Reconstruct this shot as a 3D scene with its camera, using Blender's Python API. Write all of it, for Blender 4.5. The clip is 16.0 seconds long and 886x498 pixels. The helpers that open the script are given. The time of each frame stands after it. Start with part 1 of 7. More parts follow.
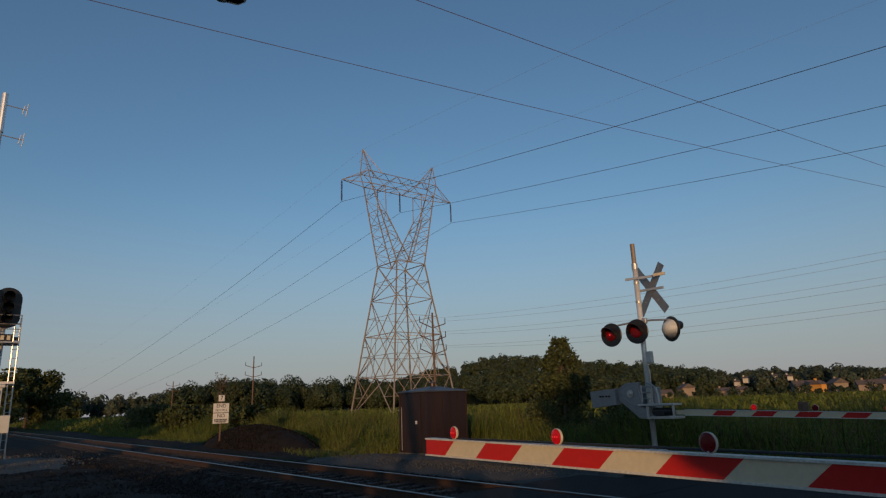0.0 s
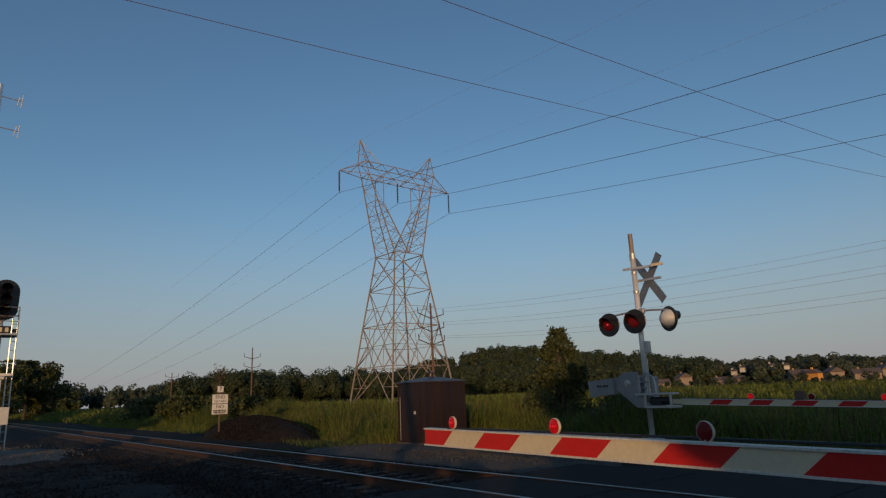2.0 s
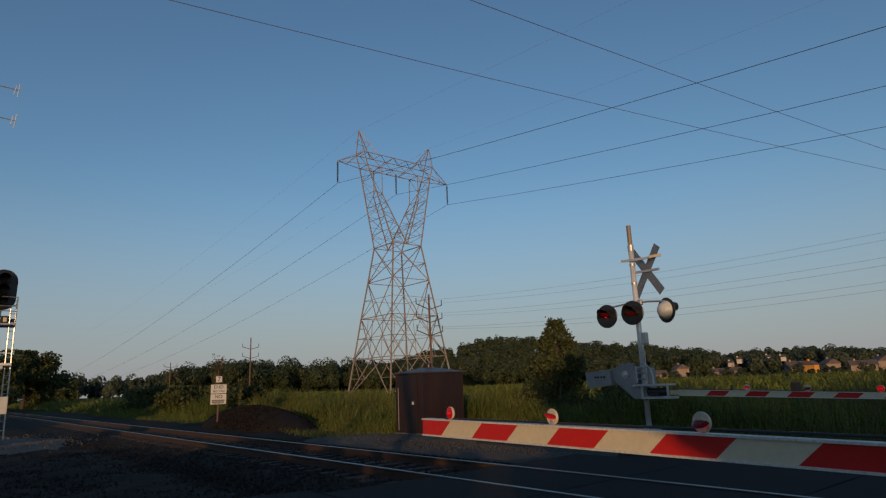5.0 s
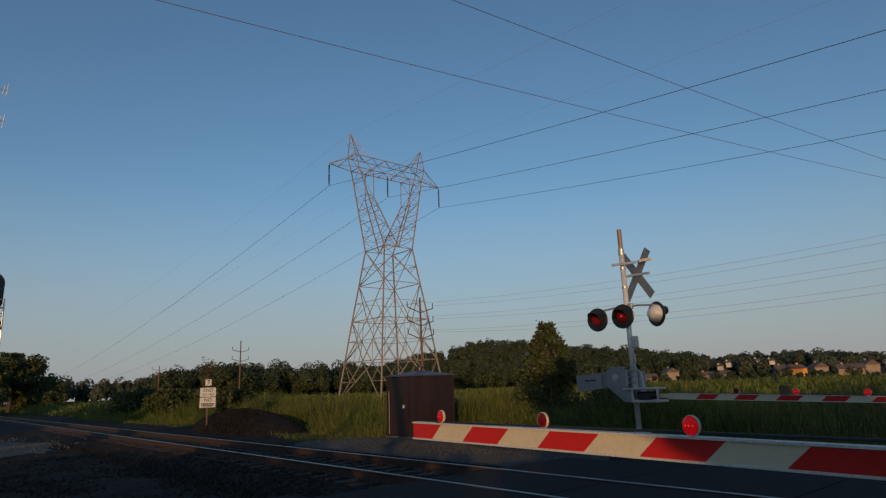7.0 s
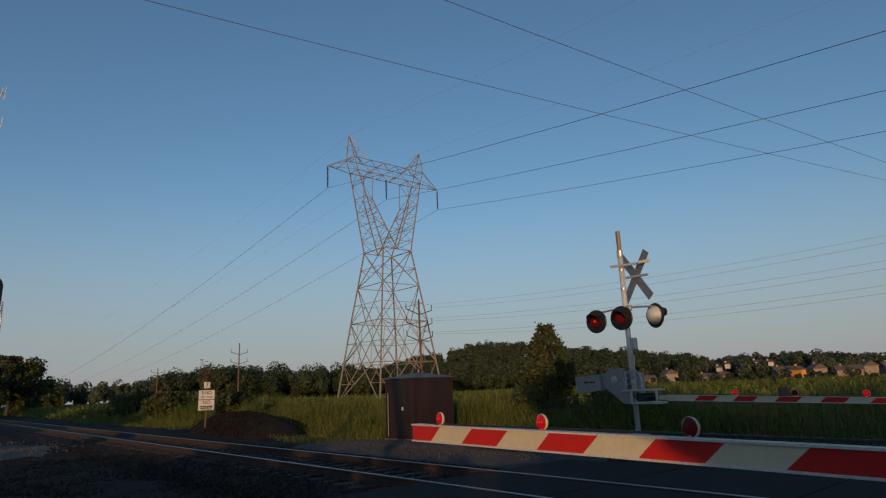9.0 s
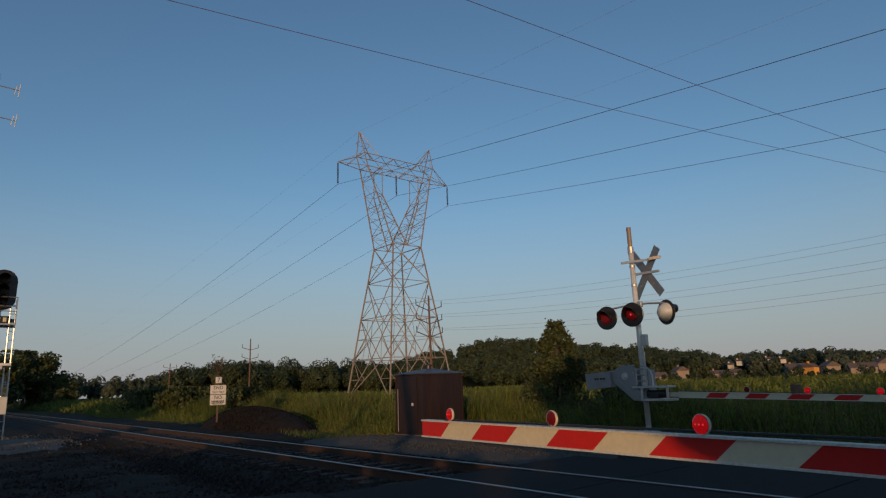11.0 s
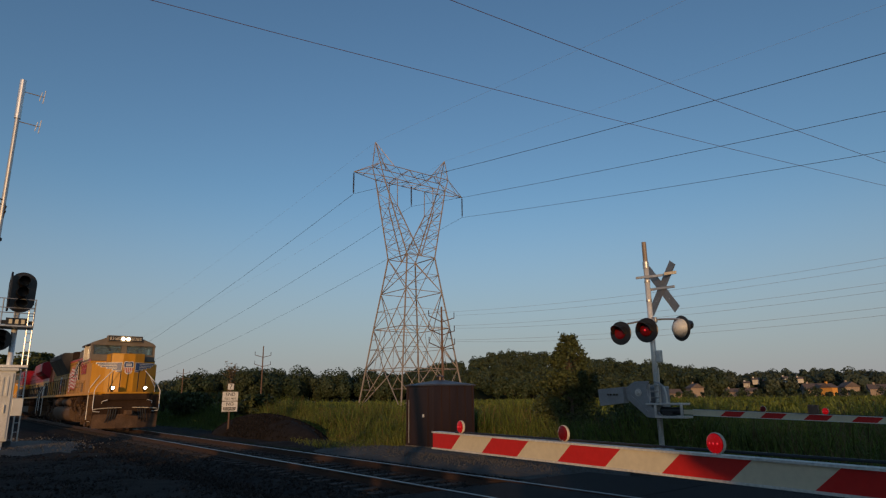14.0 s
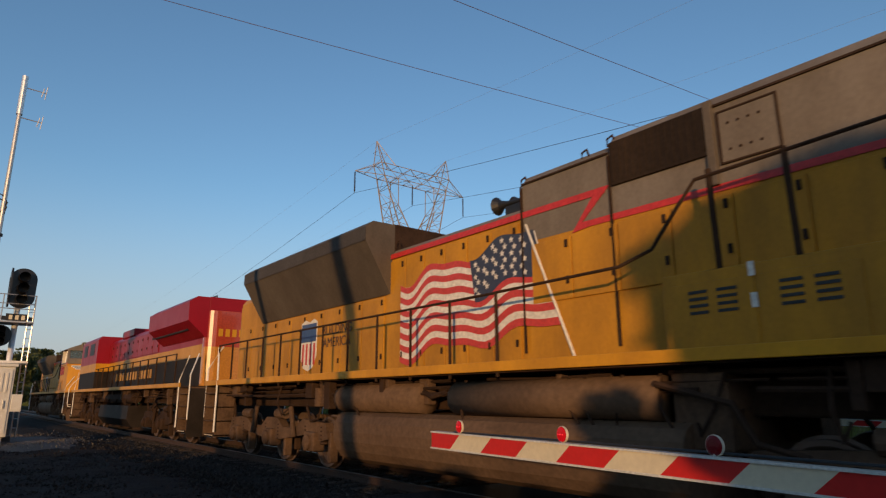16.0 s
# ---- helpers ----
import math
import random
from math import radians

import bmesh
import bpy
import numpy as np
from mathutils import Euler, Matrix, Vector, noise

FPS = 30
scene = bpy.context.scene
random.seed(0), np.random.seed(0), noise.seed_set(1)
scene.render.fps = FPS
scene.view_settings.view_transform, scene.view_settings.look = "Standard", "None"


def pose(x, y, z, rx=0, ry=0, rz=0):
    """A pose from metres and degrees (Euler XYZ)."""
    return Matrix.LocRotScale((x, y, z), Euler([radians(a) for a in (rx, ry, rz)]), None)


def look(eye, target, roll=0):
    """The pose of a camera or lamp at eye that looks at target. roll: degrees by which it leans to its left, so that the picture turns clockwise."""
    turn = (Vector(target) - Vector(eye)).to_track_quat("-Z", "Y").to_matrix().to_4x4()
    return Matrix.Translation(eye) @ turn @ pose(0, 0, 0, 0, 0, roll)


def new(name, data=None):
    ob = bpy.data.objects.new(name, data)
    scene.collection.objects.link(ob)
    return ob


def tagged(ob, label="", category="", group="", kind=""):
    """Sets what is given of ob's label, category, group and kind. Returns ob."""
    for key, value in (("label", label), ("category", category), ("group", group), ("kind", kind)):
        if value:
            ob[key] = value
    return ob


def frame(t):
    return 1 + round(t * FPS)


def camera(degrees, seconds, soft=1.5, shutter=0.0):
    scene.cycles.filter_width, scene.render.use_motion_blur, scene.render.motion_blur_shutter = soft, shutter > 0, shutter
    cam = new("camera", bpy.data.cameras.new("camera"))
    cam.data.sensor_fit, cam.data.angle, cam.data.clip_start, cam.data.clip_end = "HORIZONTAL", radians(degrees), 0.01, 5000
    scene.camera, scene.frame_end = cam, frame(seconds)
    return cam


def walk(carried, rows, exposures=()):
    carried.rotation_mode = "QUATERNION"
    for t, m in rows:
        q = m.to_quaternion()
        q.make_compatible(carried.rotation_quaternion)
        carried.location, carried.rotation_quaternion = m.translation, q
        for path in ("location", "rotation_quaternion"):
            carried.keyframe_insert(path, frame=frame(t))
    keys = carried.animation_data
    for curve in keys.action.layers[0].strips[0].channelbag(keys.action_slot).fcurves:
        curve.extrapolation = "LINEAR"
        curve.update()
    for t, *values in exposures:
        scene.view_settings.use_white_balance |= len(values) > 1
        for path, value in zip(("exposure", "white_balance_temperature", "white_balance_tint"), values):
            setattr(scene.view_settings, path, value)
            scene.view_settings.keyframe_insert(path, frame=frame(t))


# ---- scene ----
EYE = Vector((0.0, 0.0, 1.415))
# seconds, heading (degrees anticlockwise from x), upward tilt, lean to the left
ROWS = [
    (0.0, 140.765, 14.087, -2.116),
    (0.5, 140.813, 13.928, -1.976),
    (1.0, 140.778, 13.766, -2.081),
    (1.5, 140.663, 13.488, -2.209),
    (2.0, 140.605, 13.217, -2.322),
    (2.5, 140.614, 12.988, -2.298),
    (3.0, 140.565, 12.737, -2.272),
    (3.5, 140.559, 12.540, -2.333),
    (4.0, 140.627, 12.422, -2.263),
    (6.5, 139.932, 12.511, -2.098),
    (7.0, 139.650, 12.644, -2.153),
    (7.5, 139.422, 12.747, -2.311),
    (8.0, 139.369, 12.815, -2.315),
    (8.5, 139.366, 12.899, -2.313),
    (9.0, 139.521, 12.821, -2.284),
    (11.5, 140.748, 12.511, -2.023),
    (12.0, 141.010, 12.572, -1.963),
    (12.5, 141.205, 12.757, -1.603),
    (13.0, 141.381, 13.071, -1.296),
    (13.5, 141.651, 13.315, -0.862),
    (14.0, 141.783, 13.572, -0.673),
    (14.5, 141.972, 13.755, -0.523),
    (15.0, 142.073, 13.771, -0.559),
    (15.5, 142.077, 13.680, -0.297),
    (16.0, 141.831, 13.550, -0.146),
]


def aim(heading, tilt, lean):
    a, b = radians(heading), radians(tilt)
    d = Vector((math.cos(a) * math.cos(b), math.sin(a) * math.cos(b), math.sin(b)))
    return look(EYE, EYE + d * 10, lean)


cam = camera(71.48, 16.0, soft=1.25, shutter=0.06)
walk(cam, [(t, aim(h, p, r)) for t, h, p, r in ROWS], exposures=[(0.0, 0.03, 6080, 10), (4.0, 0.04, 6080, 10), (8.5, 0.1, 6080, 10), (15.0, 0.1, 6080, 10), (15.5, 0.12, 6080, 10), (16.0, 0.58, 6080, 10)])

# ---- light: a low sun behind the camera, clear morning sky ----
SUN_AZ, SUN_EL = -44.0, 5.5
world = bpy.data.worlds.new("world")
scene.world = world
world.use_nodes = True
wn = world.node_tree.nodes
sky = wn.new("ShaderNodeTexSky")
sky.sky_type = "NISHITA"
sky.sun_disc = False
sky.sun_elevation = radians(SUN_EL)
sky.sun_rotation = radians(90 - SUN_AZ)
sky.air_density, sky.dust_density, sky.ozone_density = 1.0, 0.55, 2.3
wl = world.node_tree.links
# morning haze all round the horizon
_tc, _sep, _hz, _mix = wn.new("ShaderNodeTexCoord"), wn.new("ShaderNodeSeparateXYZ"), wn.new("ShaderNodeMapRange"), wn.new("ShaderNodeMix")
_hz.interpolation_type = "SMOOTHSTEP"
_hz.inputs["From Min"].default_value, _hz.inputs["From Max"].default_value = -0.02, 0.34
_hz.inputs["To Min"].default_value, _hz.inputs["To Max"].default_value = 0.85, 0.0
_mix.data_type = "RGBA"
_mix.inputs["B"].default_value = (1.95, 1.92, 2.12, 1)
wl.new(_tc.outputs["Generated"], _sep.inputs[0])
wl.new(_sep.outputs[2], _hz.inputs[0])
wl.new(_hz.outputs[0], _mix.inputs["Factor"])
wl.new(sky.outputs[0], _mix.inputs["A"])
wl.new(_mix.outputs["Result"], wn["Background"].inputs[0])
wn["Background"].inputs[1].default_value = 0.148
sun = new("sun", bpy.data.lights.new("sun", "SUN"))
sun.data.energy, sun.data.angle, sun.data.color = 2.35, radians(0.6), (1.0, 0.56, 0.23)
_s = Vector((math.cos(radians(SUN_AZ)) * math.cos(radians(SUN_EL)), math.sin(radians(SUN_AZ)) * math.cos(radians(SUN_EL)), math.sin(radians(SUN_EL))))
sun.matrix_world = look(_s * 60, (0, 0, 0))

# ---- materials ----


def mat(name, color, rough=0.7, metal=0.0, color2=None, scale=3.0, amount=0.5, fine=40.0, bump=0.15, spec=0.5, coat=0.0, emit=None, power=0.0, streak=0.0, rand=0.0, grain=0.18):
    """A surface with two scales of variation: broad stains towards color2 and fine grain with bump."""
    m = bpy.data.materials.new(name)
    m.use_nodes = True
    nt = m.node_tree
    n, ln = nt.nodes, nt.links
    p = n["Principled BSDF"]
    c2 = color2 or tuple(c * 0.6 for c in color)
    tc = n.new("ShaderNodeTexCoord")
    src = tc.outputs["Object"]
    if streak:
        mp = n.new("ShaderNodeMapping")
        mp.inputs["Scale"].default_value = (1, 1, streak)
        ln.new(src, mp.inputs[0])
        src = mp.outputs[0]
    a = n.new("ShaderNodeTexNoise")
    a.inputs["Scale"].default_value, a.inputs["Detail"].default_value, a.inputs["Roughness"].default_value = scale, 6.0, 0.65
    ln.new(src, a.inputs["Vector"])
    r = n.new("ShaderNodeValToRGB")
    r.color_ramp.elements[0].position, r.color_ramp.elements[1].position = 0.35, 0.72
    ln.new(a.outputs[0], r.inputs[0])
    mu = n.new("ShaderNodeMath")
    mu.operation = "MULTIPLY"
    mu.inputs[1].default_value = amount
    ln.new(r.outputs[0], mu.inputs[0])
    mx = n.new("ShaderNodeMix")
    mx.data_type = "RGBA"
    mx.inputs["A"].default_value, mx.inputs["B"].default_value = (*color, 1), (*c2, 1)
    ln.new(mu.outputs[0], mx.inputs["Factor"])
    b = n.new("ShaderNodeTexNoise")
    b.inputs["Scale"].default_value, b.inputs["Detail"].default_value = fine, 4.0
    ln.new(tc.outputs["Object"], b.inputs["Vector"])
    hs = n.new("ShaderNodeHueSaturation")
    mr = n.new("ShaderNodeMapRange")
    mr.inputs["From Min"].default_value, mr.inputs["From Max"].default_value = 0.3, 0.7
    mr.inputs["To Min"].default_value, mr.inputs["To Max"].default_value = 1 - grain, 1 + grain
    ln.new(b.outputs[0], mr.inputs[0])
    val = mr.outputs[0]
    if rand:
        ge = n.new("ShaderNodeNewGeometry")
        m2 = n.new("ShaderNodeMapRange")
        m2.inputs["To Min"].default_value, m2.inputs["To Max"].default_value = 1 - rand, 1 + rand
        ln.new(ge.outputs["Random Per Island"], m2.inputs[0])
        pr = n.new("ShaderNodeMath")
        pr.operation = "MULTIPLY"
        ln.new(val, pr.inputs[0]), ln.new(m2.outputs[0], pr.inputs[1])
        val = pr.outputs[0]
    ln.new(val, hs.inputs["Value"])
    ln.new(mx.outputs["Result"], hs.inputs["Color"])
    ln.new(hs.outputs[0], p.inputs["Base Color"])
    rr = n.new("ShaderNodeMapRange")
    rr.inputs["To Min"].default_value, rr.inputs["To Max"].default_value = max(rough - 0.12, 0.02), min(rough + 0.12, 1)
    ln.new(a.outputs[0], rr.inputs[0])
    ln.new(rr.outputs[0], p.inputs["Roughness"])
    p.inputs["Metallic"].default_value = metal
    p.inputs["Specular IOR Level"].default_value = spec
    p.inputs["Coat Weight"].default_value = coat
    if bump:
        bp = n.new("ShaderNodeBump")
        bp.inputs["Strength"].default_value, bp.inputs["Distance"].default_value = bump, 0.02
        ln.new(b.outputs[0], bp.inputs["Height"])
        ln.new(bp.outputs[0], p.inputs["Normal"])
    if emit:
        p.inputs["Emission Color"].default_value, p.inputs["Emission Strength"].default_value = (*emit, 1), power
    return m


def leaf_mat(name, color, color2, trans=0.25, scale=0.25, rand=0.35):
    m = mat(name, color, 0.6, 0.0, color2, scale, 0.9, 6.0, 0.0, 0.3, rand=rand)
    p = m.node_tree.nodes["Principled BSDF"]
    p.inputs["Subsurface Weight"].default_value = 0.0
    t = m.node_tree.nodes.new("ShaderNodeBsdfTranslucent")
    x = m.node_tree.nodes.new("ShaderNodeMixShader")
    x.inputs[0].default_value = trans
    ln = m.node_tree.links
    ln.new(p.inputs["Base Color"].links[0].from_socket, t.inputs[0])
    ln.new(p.outputs[0], x.inputs[1])
    ln.new(t.outputs[0], x.inputs[2])
    ln.new(x.outputs[0], m.node_tree.nodes["Material Output"].inputs[0])
    return m


M = dict(
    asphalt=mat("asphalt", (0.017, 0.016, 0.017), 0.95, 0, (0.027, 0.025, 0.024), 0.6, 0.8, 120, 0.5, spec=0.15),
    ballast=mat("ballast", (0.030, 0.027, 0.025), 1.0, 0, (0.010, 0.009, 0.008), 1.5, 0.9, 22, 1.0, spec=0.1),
    gravel=mat("gravel", (0.11, 0.102, 0.09), 0.95, 0, (0.10, 0.094, 0.085), 2.0, 0.8, 40, 0.9),
    gravel_grey=mat("gravel_grey", (0.095, 0.090, 0.083), 0.95, 0, (0.055, 0.052, 0.048), 1.2, 0.8, 40, 0.9, spec=0.2),
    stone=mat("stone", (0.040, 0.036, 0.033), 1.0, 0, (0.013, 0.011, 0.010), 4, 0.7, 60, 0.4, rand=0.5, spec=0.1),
    # dark stone of the heap, darkened further to hold the shade on it
    dark_shaded_stone=mat("dark_shaded_stone", (0.018, 0.016, 0.016), 1.0, 0, (0.009, 0.008, 0.008), 4, 0.7, 60, 0.4, rand=0.4, spec=0.08),
    pale_stone=mat("pale_stone", (0.13, 0.12, 0.108), 0.95, 0, (0.10, 0.094, 0.085), 4, 0.7, 60, 0.4, rand=0.4),
    earth=mat("earth", (0.024, 0.026, 0.011), 1.0, 0, (0.040, 0.048, 0.016), 0.15, 0.9, 6, 0.6, spec=0.05),
    rail=mat("rail", (0.05, 0.028, 0.019), 0.7, 0.3, (0.06, 0.035, 0.025), 8, 0.7, 60, 0.2),
    rail_head=mat("rail_head", (0.30, 0.29, 0.28), 0.42, 1.0, (0.18, 0.16, 0.15), 3, 0.5, 90, 0.05),
    tie=mat("tie", (0.045, 0.032, 0.024), 0.9, 0, (0.035, 0.026, 0.02), 5, 0.8, 50, 0.6),
    galv=mat("galv", (0.55, 0.54, 0.52), 0.42, 0.75, (0.4, 0.39, 0.37), 6, 0.6, 70, 0.08),
    alu=mat("alu", (0.78, 0.77, 0.74), 0.42, 0.9, (0.55, 0.54, 0.52), 5, 0.5, 80, 0.05),
    grey_paint=mat("grey_paint", (0.27, 0.28, 0.29), 0.5, 0.2, (0.19, 0.19, 0.2), 5, 0.6, 60, 0.08),
    cabinet=mat("cabinet", (0.62, 0.62, 0.58), 0.5, 0.1, (0.45, 0.44, 0.4), 4, 0.5, 50, 0.06),
    lattice=mat("lattice", (0.36, 0.31, 0.27), 0.6, 0.2, (0.24, 0.19, 0.15), 0.5, 0.7, 8, 0.05),
    alu_dark=mat("alu_dark", (0.34, 0.33, 0.32), 0.5, 0.85, (0.25, 0.245, 0.24), 5, 0.6, 60, 0.06),
    mast_alu=mat("mast_alu", (0.74, 0.73, 0.69), 0.32, 0.3, (0.5, 0.49, 0.46), 5, 0.5, 60, 0.04),
    black=mat("black", (0.012, 0.012, 0.013), 0.5, 0, (0.03, 0.03, 0.03), 5, 0.6, 60, 0.1),
    hood_black=mat("hood_black", (0.012, 0.011, 0.012), 0.35, 0, (0.025, 0.024, 0.024), 4, 0.6, 40, 0.06),
    white_refl=mat("white_refl", (0.63, 0.57, 0.41), 0.4, 0, (0.52, 0.47, 0.34), 2.5, 0.55, 30, 0.03, spec=0.3, grain=0.05),
    red_refl=mat("red_refl", (0.52, 0.022, 0.018), 0.38, 0, (0.42, 0.02, 0.018), 2.5, 0.6, 30, 0.03, spec=0.3, grain=0.05),
    rust=mat("rust", (0.020, 0.010, 0.009), 0.42, 0.1, (0.040, 0.021, 0.017), 2.6, 0.8, 35, 0.12, streak=0.16),
    roof_blue=mat("roof_blue", (0.085, 0.088, 0.105), 0.5, 0.3, (0.07, 0.07, 0.08), 3, 0.7, 30, 0.1),
    wood=mat("wood", (0.16, 0.10, 0.07), 0.9, 0, (0.09, 0.055, 0.04), 2, 0.8, 30, 0.4, streak=0.1),
    bark=mat("bark", (0.09, 0.07, 0.05), 0.95, 0, (0.05, 0.038, 0.03), 4, 0.8, 30, 0.6),
    wire=mat("wire", (0.05, 0.045, 0.045), 0.6, 0.4, (0.03, 0.03, 0.03), 1, 0.4, 20, 0),
    wire_red=mat("wire_red", (0.12, 0.06, 0.055), 0.6, 0.2, (0.08, 0.045, 0.04), 1, 0.4, 20, 0),
    wire_pale=mat("wire_pale", (0.30, 0.31, 0.33), 0.6, 0.3, (0.22, 0.23, 0.25), 1, 0.4, 20, 0),
    insul=mat("insul", (0.035, 0.022, 0.02), 0.3, 0, (0.06, 0.04, 0.035), 4, 0.5, 20, 0.05),
    yellow=mat("yellow", (0.52, 0.25, 0.014), 0.5, 0, (0.22, 0.105, 0.018), 1.1, 0.85, 20, 0.05, streak=0.35, spec=0.22, grain=0.06),
    yellow_clean=mat("yellow_clean", (0.58, 0.28, 0.012), 0.45, 0, (0.36, 0.165, 0.014), 1.5, 0.75, 25, 0.04, spec=0.25, grain=0.05, streak=0.3),
    loco_grey=mat("loco_grey", (0.19, 0.165, 0.135), 0.6, 0, (0.10, 0.08, 0.06), 1.2, 0.8, 22, 0.08, streak=0.4, spec=0.2, grain=0.08),
    loco_dark=mat("loco_dark", (0.045, 0.026, 0.016), 0.85, 0.0, (0.02, 0.012, 0.008), 1.5, 0.8, 22, 0.15, spec=0.15),
    underbody=mat("underbody", (0.125, 0.078, 0.048), 0.85, 0.05, (0.05, 0.032, 0.022), 1.6, 0.85, 18, 0.25, spec=0.15),
    tank=mat("tank", (0.14, 0.09, 0.055), 0.75, 0.05, (0.08, 0.05, 0.032), 0.7, 0.85, 14, 0.12, spec=0.15, streak=0.5),
    wing_grey=mat("wing_grey", (0.12, 0.10, 0.078), 0.65, 0, (0.045, 0.034, 0.026), 0.5, 0.95, 22, 0.08, streak=0.5, spec=0.2, grain=0.08),
    wing_band=mat("wing_band", (0.075, 0.068, 0.062), 0.7, 0, (0.04, 0.034, 0.03), 0.6, 0.9, 22, 0.08, streak=0.5, spec=0.2),
    loco_red=mat("loco_red", (0.50, 0.03, 0.025), 0.45, 0, (0.35, 0.025, 0.02), 2, 0.6, 20, 0.04),
    red_paint=mat("red_paint", (0.25, 0.008, 0.018), 0.4, 0, (0.20, 0.008, 0.014), 1.2, 0.6, 20, 0.03, spec=0.2, grain=0.05),
    band_yellow=mat("band_yellow", (0.54, 0.27, 0.014), 0.4, 0, (0.32, 0.15, 0.014), 1.2, 0.6, 20, 0.03, spec=0.2, grain=0.05),
    gloss_black=mat("gloss_black", (0.014, 0.012, 0.010), 0.6, 0, (0.04, 0.03, 0.025), 1.2, 0.7, 20, 0.04, spec=0.12, grain=0.08),
    end_red=mat("end_red", (0.34, 0.05, 0.02), 0.24, 0, (0.25, 0.03, 0.02), 1.2, 0.5, 20, 0.0, coat=0.6),
    end_gloss=mat("end_gloss", (0.46, 0.20, 0.03), 0.23, 0, (0.36, 0.16, 0.03), 1.2, 0.5, 20, 0.0, coat=0.6),
    logo_blue=mat("logo_blue", (0.035, 0.075, 0.20), 0.45, 0, (0.03, 0.055, 0.14), 3, 0.5, 20, 0.02),
    logo_white=mat("logo_white", (0.70, 0.68, 0.62), 0.5, 0, (0.5, 0.46, 0.4), 3, 0.5, 20, 0.02),
    flag_red=mat("flag_red", (0.50, 0.045, 0.035), 0.5, 0, (0.38, 0.05, 0.03), 2, 0.6, 20, 0.02),
    flag_blue=mat("flag_blue", (0.03, 0.04, 0.075), 0.5, 0, (0.05, 0.055, 0.075), 2, 0.6, 20, 0.02),
    dark_text=mat("dark_text", (0.04, 0.025, 0.02), 0.6, 0, (0.06, 0.04, 0.03), 3, 0.5, 20, 0),
    cream=mat("cream", (0.62, 0.55, 0.42), 0.6, 0, (0.45, 0.38, 0.28), 3, 0.5, 20, 0.02),
    wheel=mat("wheel", (0.16, 0.11, 0.08), 0.6, 0.4, (0.08, 0.05, 0.04), 4, 0.7, 30, 0.1),
    rail_white=mat("rail_white", (0.75, 0.74, 0.70), 0.45, 0, (0.5, 0.46, 0.4), 4, 0.5, 30, 0.02),
    house_wall=mat("house_wall", (0.30, 0.235, 0.18), 0.85, 0, (0.24, 0.18, 0.14), 0.3, 0.6, 3, 0.1),
    house_pale=mat("house_pale", (0.55, 0.52, 0.46), 0.85, 0, (0.45, 0.42, 0.37), 0.3, 0.5, 3, 0.1),
    # orange wall with the low sun's glow put into the colour
    house_orange_sunlit=mat("house_orange_sunlit", (0.70, 0.33, 0.06), 0.8, 0, (0.6, 0.28, 0.06), 0.3, 0.5, 3, 0.1),
    house_roof=mat("house_roof", (0.13, 0.10, 0.09), 0.9, 0, (0.08, 0.065, 0.06), 0.4, 0.7, 4, 0.2),
    soot=mat("soot", (0.018, 0.014, 0.012), 0.9, 0, (0.045, 0.030, 0.020), 0.9, 0.8, 18, 0.12, spec=0.1, streak=0.4),
    pipe_grey=mat("pipe_grey", (0.30, 0.25, 0.20), 0.6, 0.3, (0.19, 0.14, 0.10), 4, 0.8, 40, 0.08, streak=0.3),
    lens_lit=mat("lens_lit", (0.22, 0.003, 0.004), 0.25, 0, (0.15, 0.002, 0.003), 20, 0.5, 60, 0.1, spec=0.2, emit=(1.0, 0.008, 0.012), power=0.22),
    lens_core=mat("lens_core", (0.5, 0.02, 0.02), 0.25, 0, (0.5, 0.03, 0.03), 20, 0.5, 60, 0.0, emit=(1.0, 0.03, 0.04), power=0.5),
    lens_off=mat("lens_off", (0.16, 0.005, 0.008), 0.3, 0, (0.09, 0.003, 0.005), 20, 0.5, 60, 0.1, spec=0.25),
    headlamp=mat("headlamp", (0.9, 0.85, 0.7), 0.3, 0, (0.8, 0.7, 0.5), 5, 0.3, 20, 0, emit=(1.0, 0.80, 0.48), power=45.0),
    weed=leaf_mat("weed", (0.072, 0.105, 0.018), (0.15, 0.165, 0.03), 0.25, 0.35, 0.45),
    weed_dry=leaf_mat("weed_dry", (0.16, 0.105, 0.045), (0.10, 0.075, 0.03), 0.2, 0.5, 0.3),
    leaf=leaf_mat("leaf", (0.075, 0.090, 0.028), (0.045, 0.058, 0.020), 0.2, 0.5, 0.35),
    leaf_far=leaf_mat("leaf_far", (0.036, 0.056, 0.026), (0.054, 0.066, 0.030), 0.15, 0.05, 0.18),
    # farthest leaves: distance haze mixed into a paler, bluer base colour
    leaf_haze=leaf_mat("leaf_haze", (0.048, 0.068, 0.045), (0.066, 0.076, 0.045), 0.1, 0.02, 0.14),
)


def glass_mat(name, tint, rough=0.05):
    m = bpy.data.materials.new(name)
    m.use_nodes = True
    p = m.node_tree.nodes["Principled BSDF"]
    p.inputs["Base Color"].default_value = (*tint, 1)
    p.inputs["Roughness"].default_value = rough
    p.inputs["Transmission Weight"].default_value = 0.85
    p.inputs["IOR"].default_value = 1.5
    return m


M["glass"] = glass_mat("glass", (0.10, 0.13, 0.12))
M["screen_glass"] = glass_mat("screen_glass", (0.42, 0.52, 0.46))

